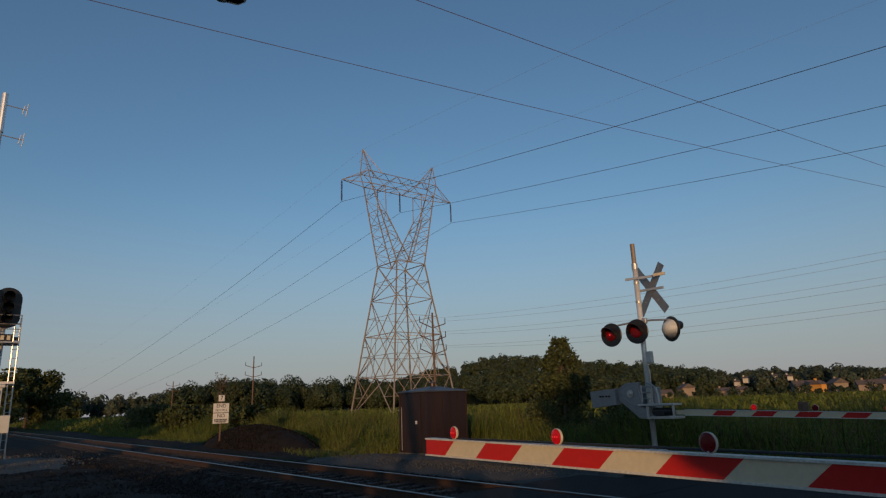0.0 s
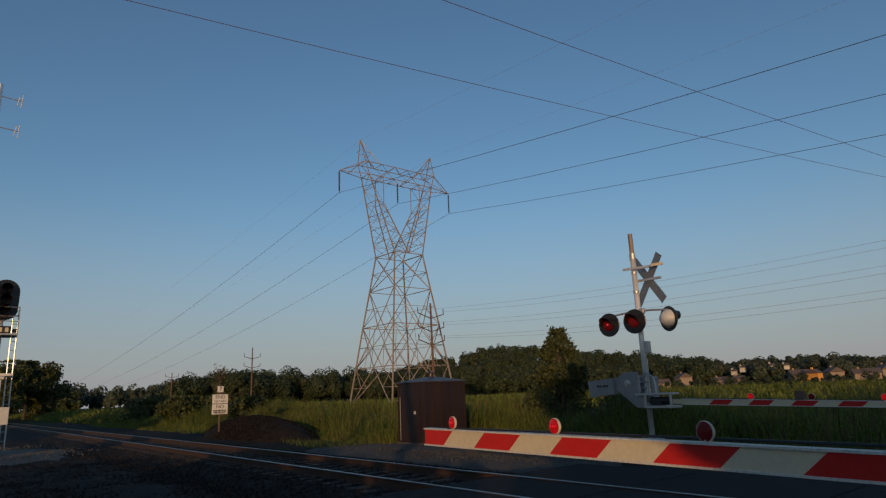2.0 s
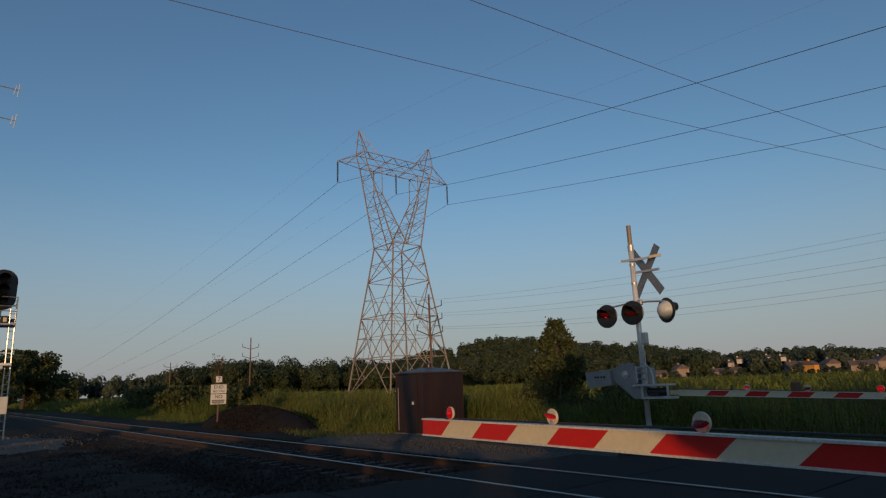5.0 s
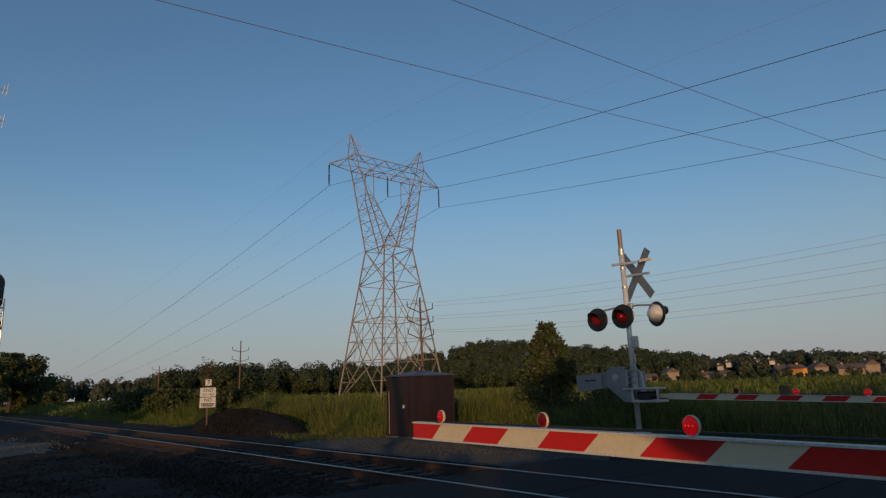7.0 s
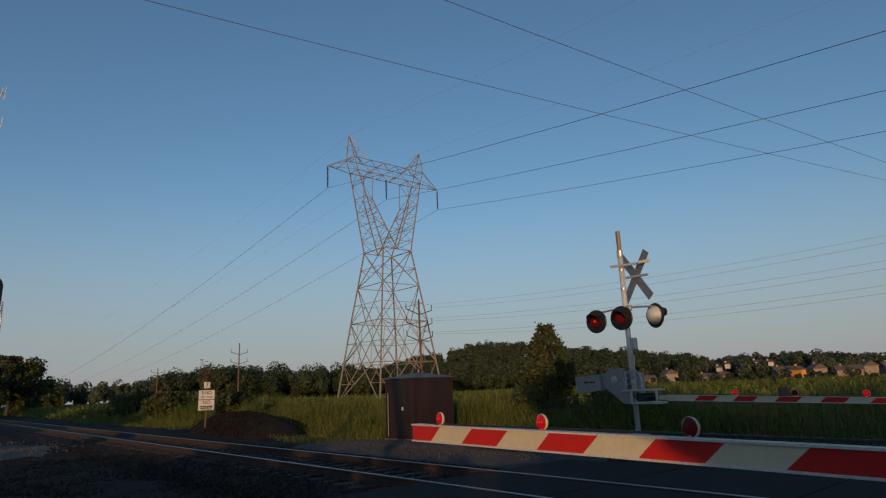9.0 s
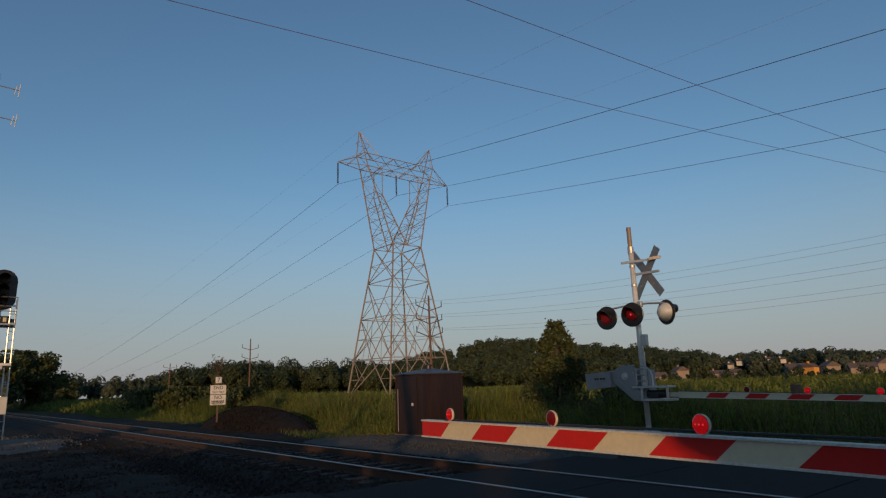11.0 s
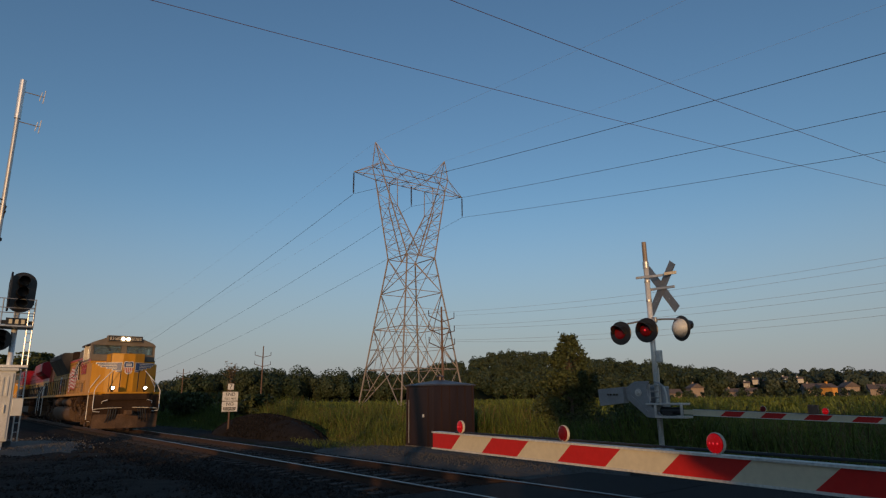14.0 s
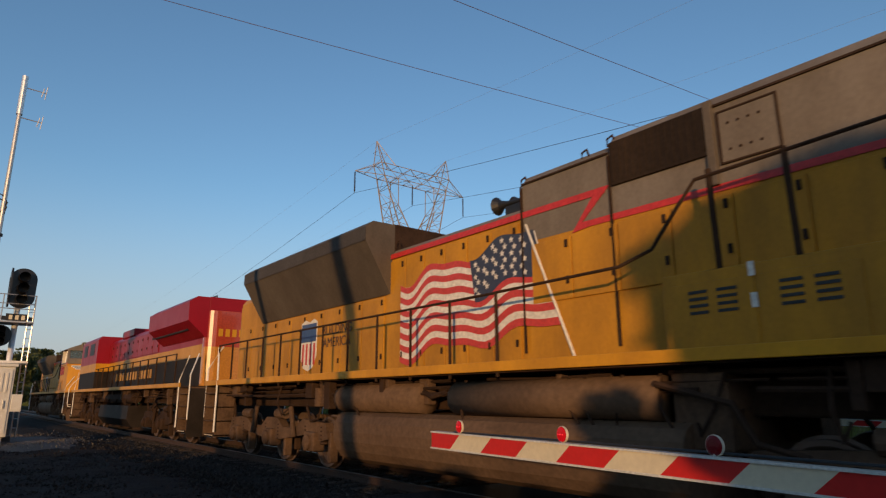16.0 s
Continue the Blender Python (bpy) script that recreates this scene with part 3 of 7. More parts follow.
        fi = [Vector((hx * 2.72, 0, 23.4)) for hx in (-1, 1)]
        ki = [Vector((hx * 1.25, s * 3.6, 31.5)) for hx in (-1, 1)]
        for p, q, n in ((fo, ho, 6), (fi, ki, 4)):
            for i in range(n):
                a0, a1 = p[0].lerp(q[0], i / n), p[0].lerp(q[0], (i + 1) / n)
                b0, b1 = p[1].lerp(q[1], i / n), p[1].lerp(q[1], (i + 1) / n)
                member(a0, b1, 0.09) if i % 2 else member(b0, a1, 0.09)
                member(a1, b1, 0.09)
        # peak
        peak = Vector((0, s * 7.15, 42.0))
        for hx in (-1, 1):
            o, inn = Vector((hx * 1.2, s * 6.9, 38.1)), Vector((hx * 1.2, s * 4.2, 38.1))
            member(o, peak, 0.15, "peak_leg"), member(inn, peak, 0.15, "peak_leg")
            member(o.lerp(peak, 0.45), inn.lerp(peak, 0.45), 0.08), member(o, inn.lerp(peak, 0.45), 0.08)
            member(ho[0 if hx < 0 else 1], o, 0.16, "peak_leg")
        member(Vector((-1.2, s * 6.9, 38.1)), Vector((1.2, s * 6.9, 38.1)), 0.1)
        member(Vector((-0.7, s * 7.4, 40.0)), Vector((0.7, s * 7.4, 40.0)), 0.08)
        # cantilever arm tips
        tip = Vector((0, s * 11.0, 36.0))
        for hx in (-1, 1):
            member(Vector((hx * 1.2, s * 6.25, 36.0)), tip, 0.15, "arm"), member(Vector((hx * 1.2, s * 6.9, 38.1)), tip, 0.13, "arm")
        member(Vector((-0.6, s * 9.2, 36.0)), Vector((0.6, s * 9.2, 36.0)), 0.08)
        for hx in (-1, 1):
            member(Vector((hx * 0.65, s * 9.2, 36.0)), Vector((hx * 1.2, s * 6.9, 38.1)), 0.07)
    # bridge truss
    ys = [-6.25, -3.75, -1.25, 1.25, 3.75, 6.25]
    for hx in (-1, 1):
        member((hx * 1.2, -6.25, 36.0), (hx * 1.2, 6.25, 36.0), 0.17, "arm"), member((hx * 1.2, -6.9, 38.1), (hx * 1.2, 6.9, 38.1), 0.17, "arm")
        for i in range(5):
            z0, z1 = (36.0, 38.1) if i % 2 else (38.1, 36.0)
            member((hx * 1.2, ys[i], z0), (hx * 1.2, ys[i + 1], z1), 0.1)
    for i, y in enumerate(ys):
        member((-1.2, y, 36.0), (1.2, y, 36.0), 0.09), member((-1.2, y, 38.1), (1.2, y, 38.1), 0.09)
        if i < 5:
            member((-1.2, y, 36.0), (1.2, ys[i + 1], 36.0), 0.08), member((1.2, y, 38.1), (-1.2, ys[i + 1], 38.1), 0.08)
    # insulator strings
    for y in (-11.0, 0.0, 11.0):
        bm = bmesh.new()
        prof = [(0.02, 0.0)]
        for i in range(18):
            z = -0.25 - i * 0.18
            prof += [(0.05, z), (0.15, z - 0.05), (0.15, z - 0.08), (0.05, z - 0.11)]
        prof += [(0.03, -3.65), (0.0, -3.7)]
        disc_ring((0, y, 36.0), Matrix.Identity(3), prof, 10, bm)
        part("insulator", bm, M["insul"], tw, "dark brown suspension insulator string")


build_tower()


def cable(name, pts, r, material, label, group):
    ob = part(name, tube(pts, r, 5), material)
    return tagged(ob, label, "overhead wire", group)


for y in (-11.0, 0.0, 11.0):
    pts = []
    for i in range(41):
        u = -360 + i * 15.0
        a, b = (0.1534, 0.000282) if u > 0 else (0.135, 0.000187)
        pts.append((TOWER_X + u, TOWER_Y + y, 32.35 - a * abs(u) + b * u * u))
    cable("power_cable", pts, 0.027, M["wire"], "sagging high-voltage power cable under the tower's crossarm", "power cables")
for s in (-1, 1):
    pts = [(TOWER_X + u, TOWER_Y + s * 7.15, 42.0 - 0.096 * abs(u) + 0.00016 * u * u) for u in [-360 + i * 15.0 for i in range(41)]]
    cable("shield_wire", pts, 0.010, M["wire_pale"], "thin pale shield wire from the tower's peak", "shield wires")
# a local line over the road
for x0, k, z in ((-10.5, 0.186, 8.0), (-7.74, 0.114, 8.0)):
    pts = [(x0 + k * y, y, z + 0.0006 * (y - 10) ** 2 - 0.05) for y in range(-40, 96, 4)]
    cable("service_wire", pts, 0.006, M["wire_red"], "thin dark local wire strung along the road", "service wires")


def utility_pole(x, y, h, arms, label, lean=0.0, group="utility poles"):
    p = empty("utility_pole", pose(x, y, ground_z(x, y), 0, lean, 0))
    tagged(p, label, "utility pole", group)
    part("pole", tube([(0, 0, -0.5), (0, 0, h * 0.5), (0, 0, h)], 0.19, 10, None, 0.12), M["wood"], p)
    for z, half, up in arms:
        part("crossarm", tube([(0, -half, z + up), (0, 0, z), (0, half, z + up)], 0.07, 6), M["wood"], p)
        for s in (-1, 1):
            part("insulator", tube([(0, s * half, z + up - 0.05), (0, s * half, z + up + 0.75 * (1 if up >= 0 else -1))], 0.06, 6), M["insul"], p)
    return p


def polar(az, d):
    return d * math.cos(radians(az)), d * math.sin(radians(az))


_x, _y = polar(158.0, 150)
utility_pole(_x, _y, 13.9, ((9.2, 1.9, 0.5), (11.3, 1.9, 0.5)), "brown wooden utility pole with two upswept crossarms")
_x, _y = polar(164.4, 210)
utility_pole(_x, _y, 11.3, ((8.2, 1.9, 0.4), (9.8, 1.9, 0.4)), "distant brown wooden utility pole with crossarms")
POLE_X, POLE_Y = polar(141.9, 84)
utility_pole(POLE_X, POLE_Y, 13.9, ((8.2, 2.2, 0.7), (10.0, 2.2, 0.7), (11.8, 2.2, 0.7)), "brown wooden utility pole beside the lattice tower", -1.0)
for z, el, k in ((9.3, 10.7, 0), (11.1, 8.84, 1), (12.9, 7.03, 2)):
    for s in (-1, 1):
        d = 62.0
        zz = (1.4 + d * math.tan(radians((7.05, 8.86, 10.72)[k]))) - 0.35 * s
        ex, ey = polar(104.0 + s * 0.5, d)
        a, b = Vector((POLE_X + 0.2, POLE_Y + s * 2.2, z - 0.4)), Vector((ex, ey, zz))
        b = a + (b - a) * 1.35
        pts = [a.lerp(b, i / 20) + Vector((0, 0, -1.4 * (1 - (i / 10 - 1) ** 2))) for i in range(21)]
        cable("distribution_wire", pts, 0.012, M["wire_pale"], "thin grey distribution wire from the wooden pole", "distribution wires")

# ---- crossing gates, shed, signal, sign ----
FLASHERS = []


def flasher_disc(parent, m, r_back, r_lens, phase, steady=False, back=True):
    """A lamp with a round lens that turns its bright side outwards when it flashes. m: its z axis points out of the lens."""
    if back:
        part("background", disc_ring((0, 0, 0), Matrix.Identity(3), [(0, -0.03), (r_back * 0.96, -0.03), (r_back, -0.02), (r_back, 0.0), (r_back * 0.96, 0.008), (0, 0.008)], 32), M["hood_black"], parent).matrix_basis = m
    lens = part("lens", disc_ring((0, 0, 0), Matrix.Identity(3), [(0, -0.012), (r_lens * 0.7, -0.010), (r_lens, -0.002), (r_lens, 0.002), (r_lens * 0.98, 0.004), (0, 0.004)], 24), M["lens_off"], parent, "dark red glass lens")
    off = 0.035 if back else 0.020
    lens.matrix_basis = m @ Matrix.Translation((0, 0, off))
    lit = part("lit_face", disc_ring((0, 0, 0), Matrix.Identity(3), [(r_lens * 0.98, 0.0045), (r_lens * 0.82, 0.0045 + r_lens * 0.10), (r_lens * 0.5, 0.0045 + r_lens * 0.17), (r_lens * 0.2, 0.0045 + r_lens * 0.20), (0, 0.0045 + r_lens * 0.21)], 24), M["lens_off" if back else "lens_lit"], lens, "glowing red glass lens")
    for k in ((0.0,) if back else (-0.45, 0.0, 0.45)):
        rs = r_lens * (0.17 if back else 0.12)
        z = 0.0045 + r_lens * (0.205 - 0.17 * k * k)
        part("lamp_core", disc_ring((k * r_lens, 0, z), Matrix.Identity(3), [(rs, 0.0), (rs * 0.5, 0.003), (0, 0.005)], 16), M["lens_core"], lens, "bright lamp filament spot")
    if not steady:
        FLASHERS.append((lens, m @ Matrix.Translation((0, 0, off)), phase))
    return lens


def gate_arm(parent, x0, x1, h0, h1, tip_first, bands, phase_lamps, thick=0.05, band0=0.0):
    """A striped arm along local x from the tip x0 to the root x1; the height grows from h0 to h1. Slanting bands of 16 inches."""
    n = bands
    step = 0.406

    def hh(x):
        return h0 + (h1 - h0) * (x - x0) / (x1 - x0)

    x = x0
    k = 0
    edges = [x0] + [x0 + band0 + i * step for i in range(n)] + [x1]
    edges = [e for e in edges if e <= x1]
    slant = 0.16
    for a, b in zip(edges, edges[1:]):
        bm = bmesh.new()
        la = 0 if a == x0 else slant * hh(a) / 0.14 * 0.5
        lb = 0 if b == x1 else slant * hh(b) / 0.14 * 0.5
        prism([(a - la, -hh(a) / 2), (b - lb, -hh(b) / 2), (b + lb, hh(b) / 2), (a + la, hh(a) / 2)], "y", -thick / 2, thick / 2, bm)
        red = (k % 2 == 0) == tip_first
        part("stripe", bm, M["red_refl"] if red else M["white_refl"], parent, "red reflective band" if red else "white reflective band")
        k += 1
    # top and bottom flanges
    for s in (-1, 1):
        bm = prism([(x0, s * hh(x0) / 2 - 0.006), (x1, s * hh(x1) / 2 - 0.006), (x1, s * hh(x1) / 2 + 0.006), (x0, s * hh(x0) / 2 + 0.006)], "y", -thick / 2 - 0.012, thick / 2 + 0.012)
        part("flange", bm, M["cabinet"], parent)


LAMP_WAY = Vector((-0.12, -0.99, 0.0)).normalized()


def arm_lamp(parent, x, ztop, r, phase, steady, turn=0.0, both=True):
    """A red two-sided lamp standing on the arm."""
    part("lamp_stem", tube([(x, 0, ztop - 0.01), (x, 0, ztop + 0.05)], 0.016, 8), M["galv"], parent)
    zc = ztop + 0.008 + r
    part("lamp_body", disc_ring((x, 0, zc), facing(LAMP_WAY), [(0, -0.016), (r * 0.85, -0.016), (r * 1.05, -0.008), (r * 1.08, 0.004), (r * 1.03, 0.010), (0, 0.010)], 20), M["cream"], parent, "pale ring-shaped lamp housing")
    m = Matrix.Translation(Vector((x, 0, zc)) + Vector(LAMP_WAY) * -0.012) @ facing(LAMP_WAY).to_4x4()
    flasher_disc(parent, m, 0, r, phase, steady, back=False)


def near_gate():
    g = empty("crossing_gate", pose(-4.42, 3.36, 0, 0, 0, -3.6))
    tagged(g, "lowered red and white striped crossing gate arm with red lamps", "crossing gate", "crossing gates")
    part("arm_core", box(0.04, 8.5, -0.012, 0.012, 1.0, 1.055), M["galv"], g)
    holder = empty("arm", pose(0.015, 0, 1.063, 0, 0.38, 0))
    holder.parent = g
    gate_arm(holder, 0.0, 8.4, 0.13, 0.105, True, 22, None, 0.05, 0.34)
    for x, r, ph, st in ((0.38, 0.048, 0, True), (1.54, 0.050, 0.0, False), (2.64, 0.052, 0.5, False)):
        h = 0.13 - 0.025 * x / 8.4
        arm_lamp(holder, x, h / 2, r, ph, st)
    part("lamp_cable", tube([(0.3, 0.0, 0.076), (1.0, 0.01, 0.078), (2.0, 0.01, 0.082), (4.0, 0.01, 0.09), (8.0, 0.01, 0.11)], 0.008, 6), M["black"], holder, "thin black lamp cable")
    # mast and machine outside the view carry the arm
    part("mast", tube([(8.6, 0.25, -0.05), (8.6, 0.25, 5.0)], 0.065, 12), M["galv"], g)
    part("machine", box(8.3, 8.9, -0.1, 0.15, 0.55, 1.25, 0.03), M["grey_paint"], g)
    part("foundation", box(8.25, 8.95, -0.1, 0.6, -0.3, 0.02, 0.02), M["gravel"], g)


near_gate()

MAST_X, MAST_Y = -8.72, 13.32


def far_gate():
    g = empty("crossing_signal", pose(MAST_X, MAST_Y, 0))
    tagged(g, "aluminium crossing signal mast with crossbuck, red flashers and lowered gate", "crossing signal", "crossing gates")
    part("foundation", prism([(-0.32, -0.45), (0.32, -0.45), (0.24, 0.16), (-0.24, 0.16)], "y", -0.28, 0.28), M["gravel"], g, "grey concrete footing")
    part("base_casting", box(-0.2, 0.2, -0.2, 0.2, 0.16, 0.20, 0.01), M["galv"], g)
    for sx in (-1, 1):
        for sy in (-1, 1):
            part("bolt", tube([(sx * 0.15, sy * 0.15, 0.19), (sx * 0.15, sy * 0.15, 0.25)], 0.018, 6), M["galv"], g)
    part("mast", tube([(0, 0, 0.18), (0, 0, 4.59)], 0.064, 20), M["mast_alu"], g, "bright aluminium mast", True)
    part("extension", tube([(0, 0, 4.57), (0, 0, 5.17)], 0.056, 20), M["pipe_grey"], g, "weathered brownish upper pipe")
    part("collar", tube([(0, 0, 4.50), (0, 0, 4.66)], 0.075, 20), M["galv"], g)
    # view axes: the road faces of the signal look along the road, away from the track
    out = Vector((-0.1, 1.0, 0)).normalized()
    side = Vector((out.y, -out.x, 0))
    # crossbuck, seen from behind
    hub = Vector((0, 0, 3.96)) + out * 0.12 + side * 0.30
    axm = Matrix((side, out, Vector((0, 0, 1)))).transposed().to_4x4()
    road_out = Vector((0.26, 0.966, 0))
    buck = Matrix((Vector((0.966, -0.26, 0)), road_out, Vector((0, 0, 1)))).transposed().to_4x4()
    for a in (-52, 52):
        m = Matrix.Translation(hub + out * (0.012 if a > 0 else 0)) @ buck @ pose(0, 0, 0, 0, a, 0)
        part("crossbuck_blade", box(-0.72, 0.72, -0.004, 0.004, -0.11, 0.11, 0, None, m), M["alu_dark"], g, "grey metal back of a crossbuck blade")
        for k in (-0.36, 0.0, 0.36):
            part("rivet", disc_ring(m @ Vector((k, -0.005, 0)), facing(-out), [(0.016, 0), (0.012, 0.01), (0, 0.012)], 8), M["galv"], g)
    part("crossbuck_bracket", box(-0.30, 0.36, -0.02, 0.02, -0.03, 0.03, 0.005, None, Matrix.Translation(hub - out * 0.06) @ axm), M["galv"], g)
    for z in (3.68, 4.16):
        part("pipe_clamp", tube([(0, 0, z - 0.025), (0, 0, z + 0.025)], 0.072, 16), M["galv"], g)
    # small plate arms above the crossbuck
    m = Matrix.Translation((0, 0, 4.26)) @ axm
    part("plate_arm", box(-0.24, 0.62, -0.13, -0.105, -0.03, 0.03, 0.004, None, m @ pose(0, 0, 0, 0, 0, 12)), M["galv"], g)
    # cream instead of galvanised grey paints the sunlight on the plate end
    part("plate_end", box(0.52, 0.82, -0.14, -0.10, -0.035, 0.035, 0.004, None, m), M["cream"], g, "pale plate end, sunlight in its colour")
    # flasher cross arm and lamps
    zl = 2.94
    part("flasher_arm", tube([Vector((0, 0, zl + 0.22)) + side * -0.78, Vector((0, 0, zl + 0.26)) + side * -0.3, Vector((0, 0, zl + 0.26)) + side * 0.3, Vector((0, 0, zl + 0.22)) + side * 0.74], 0.024, 8), M["galv"], g)
    part("junction_box", box(-0.16, 0.16, -0.05, 0.05, -0.07, 0.07, 0.02, None, Matrix.Translation((0, 0, zl + 0.26)) @ axm), M["galv"], g)

    def unit(at, d, phase, label):
        q = facing(d)
        mm = Matrix.Translation(at) @ q.to_4x4()
        u = part("flasher", disc_ring(at, q, [(0, -0.17), (0.07, -0.165), (0.13, -0.12), (0.15, -0.03), (0.15, 0.0)], 24), M["hood_black"], g, label, True)
        flasher_disc(u, mm, 0.295, 0.15, phase)
        # visor
        bm = bmesh.new()
        n = 14
        inner, outer = [], []
        for j in range(n + 1):
            a = math.pi * (1.0 + 0.12) * j / n - 0.19
            ln_ = 0.12 + 0.18 * max(math.sin(a), 0)
            inner.append((bm.verts.new(mm @ Vector((0.165 * math.cos(a), 0.165 * math.sin(a), 0.0))), bm.verts.new(mm @ Vector((0.165 * math.cos(a), 0.165 * math.sin(a), ln_)))))
            outer.append((bm.verts.new(mm @ Vector((0.173 * math.cos(a), 0.173 * math.sin(a), 0.0))), bm.verts.new(mm @ Vector((0.173 * math.cos(a), 0.173 * math.sin(a), ln_)))))
        for ch in (inner, outer):
            for p, r in zip(ch, ch[1:]):
                bm.faces.new((p[0], r[0], r[1], p[1]))
        for p, r, p2, r2 in zip(inner, inner[1:], outer, outer[1:]):
            bm.faces.new((p[1], r[1], r2[1], p2[1]))
        part("visor", bm, M["hood_black"], u, "black visor")
        part("hanger", tube([at + Vector((0, 0, 0.05)) + Vector(d) * -0.1, at + Vector((0, 0, 0.24)) + Vector(d) * -0.1], 0.02, 8), M["galv"], g)

    back = -out
    unit(Vector((0, 0, zl)) + side * -0.78 + back * 0.12, Vector((0.06, -0.998, 0)), 0.0, "black flasher lamp turned to the crossing")
    unit(Vector((0, 0, zl)) + side * 0.0 + back * 0.26, Vector((0.10, -0.995, 0)), 0.5, "black flasher lamp turned to the crossing")
    # third lamp faces along the road: its grey back is seen
    at = Vector((0, 0, zl)) + side * 0.74
    d = (out + side * 0.45).normalized()
    u = part("flasher", disc_ring(at, facing(d), [(0, -0.19), (0.06, -0.185), (0.14, -0.15), (0.21, -0.05), (0.225, 0.0)], 28), M["cabinet"], g, "grey rounded back of a flasher lamp", True)
    part("background", disc_ring(at, facing(d), [(0, 0.0), (0.295, 0.0), (0.30, 0.012), (0.295, 0.025), (0, 0.025)], 32), M["hood_black"], u)
    part("visor", tube([at + d * 0.02 + Vector((0, 0, 0.09)), at + d * 0.30 + Vector((0, 0, 0.09))], 0.15, 16, None, 0.10), M["hood_black"], u, "black visor")
    # small box on the mast
    part("relay_box", box(0.07, 0.19, -0.05, 0.08, 2.18, 2.46, 0.015), M["galv"], g)
    part("conduit", tube([(0.10, -0.02, 2.05), (0.09, -0.02, 1.2)], 0.014, 6), M["galv"], g)
    # gate machine, counterweights and arm
    bm = prism([(-0.64, 1.60), (-0.38, 1.74), (0.0, 1.74), (-0.08, 1.56), (-0.02, 1.22), (0.26, 0.98), (0.26, 0.88), (-0.10, 0.91), (-0.64, 1.34)], "y", -0.34, -0.28)
    bmesh.ops.bevel(bm, geom=bm.edges[:], offset=0.012, segments=1, affect="EDGES")
    part("counterweight_arm", bm, M["grey_paint"], g, "grey cast counterweight bracket")
    part("casting_rib", prism([(-0.50, 1.36), (-0.08, 1.02), (-0.05, 1.05), (-0.47, 1.40)], "y", -0.36, -0.335), M["grey_paint"], g)
    part("hub_casting", disc_ring((-0.29, -0.34, 1.48), facing((0, -1, 0)), [(0.0, 0.05), (0.035, 0.05), (0.05, 0.04), (0.055, 0.02), (0.085, 0.02), (0.09, 0.0), (0.09, -0.02)], 20), M["galv"], g, "bright round hub cap")
    part("machine", box(-0.30, 0.12, 0.05, 0.34, 1.05, 1.62, 0.03), M["grey_paint"], g, "grey gate machine housing")
    for k in range(3):
        part("counterweight", prism([(-1.42, 1.57), (-0.66, 1.62), (-0.65, 1.24), (-1.37, 1.17)], "y", -0.42 + k * 0.065, -0.365 + k * 0.065), M["grey_paint"], g, "grey slab counterweight")
    for k in (-1.10, -1.02, -0.92, -0.84):
        part("weight_bolt", tube([(k, -0.45, 1.44), (k, -0.20, 1.44)], 0.022, 8), M["loco_dark"], g)
    # carrier frame with the dark motor inside
    part("arm_bracket", box(-0.08, 0.86, -0.40, -0.06, 1.19, 1.235, 0.008), M["galv"], g)
    part("arm_bracket", box(0.14, 0.90, -0.40, -0.06, 0.90, 0.955, 0.008), M["galv"], g)
    part("bracket_post", box(0.14, 0.20, -0.40, -0.36, 0.95, 1.19, 0.006), M["galv"], g)
    part("bracket_post", box(0.80, 0.85, -0.40, -0.36, 0.95, 1.19, 0.006), M["galv"], g)
    part("breakaway", tube([(0.24, -0.24, 1.06), (0.76, -0.24, 1.06)], 0.085, 14), M["black"], g, "dark breakaway arm joint")
    part("breakaway_box", box(0.30, 0.55, -0.33, -0.12, 0.955, 1.04, 0.01), M["black"], g)
    part("guard_bar", tube([(0.06, -0.18, 1.72), (0.20, -0.20, 1.69), (0.32, -0.20, 1.60), (0.36, -0.20, 1.45), (0.37, -0.20, 1.22)], 0.02, 8), M["galv"], g)
    for z in (1.36, 1.50, 1.64):
        part("mast_bracket", box(-0.16, 0.09, -0.10, -0.05, z - 0.018, z + 0.018, 0.005), M["galv"], g)
    part("mast_bracket", tube([(-0.10, -0.16, 1.28), (-0.10, -0.16, 1.68)], 0.02, 8), M["galv"], g)
    arm = empty("arm", pose(0.38, -0.22, 1.05, 0, 1.8, 5.5))
    arm.parent = g
    part("arm_root", box(0.0, 0.62, -0.02, 0.02, -0.05, 0.05, 0.004), M["white_refl"], arm)
    gate_arm(arm, 0.60, 9.0, 0.125, 0.095, False, 20, None, 0.04, 0.66)
    for x, ph, st in ((2.08, 0.0, False), (3.22, 0.5, False), (4.42, 0, True)):
        arm_lamp(arm, x, 0.055, 0.062, ph, st)
    part("lamp_cable_box", box(2.92, 3.10, -0.04, 0.04, 0.06, 0.24, 0.01), M["wood"], arm, "small rusty box on the arm")
    part("lamp_cable", tube([(0.6, 0.0, 0.068), (1.9, 0.0, 0.075), (3.4, 0.0, 0.065), (5.2, 0, 0.06), (6.5, 0, 0.06)], 0.008, 6), M["black"], arm, "thin black lamp cable")


far_gate()


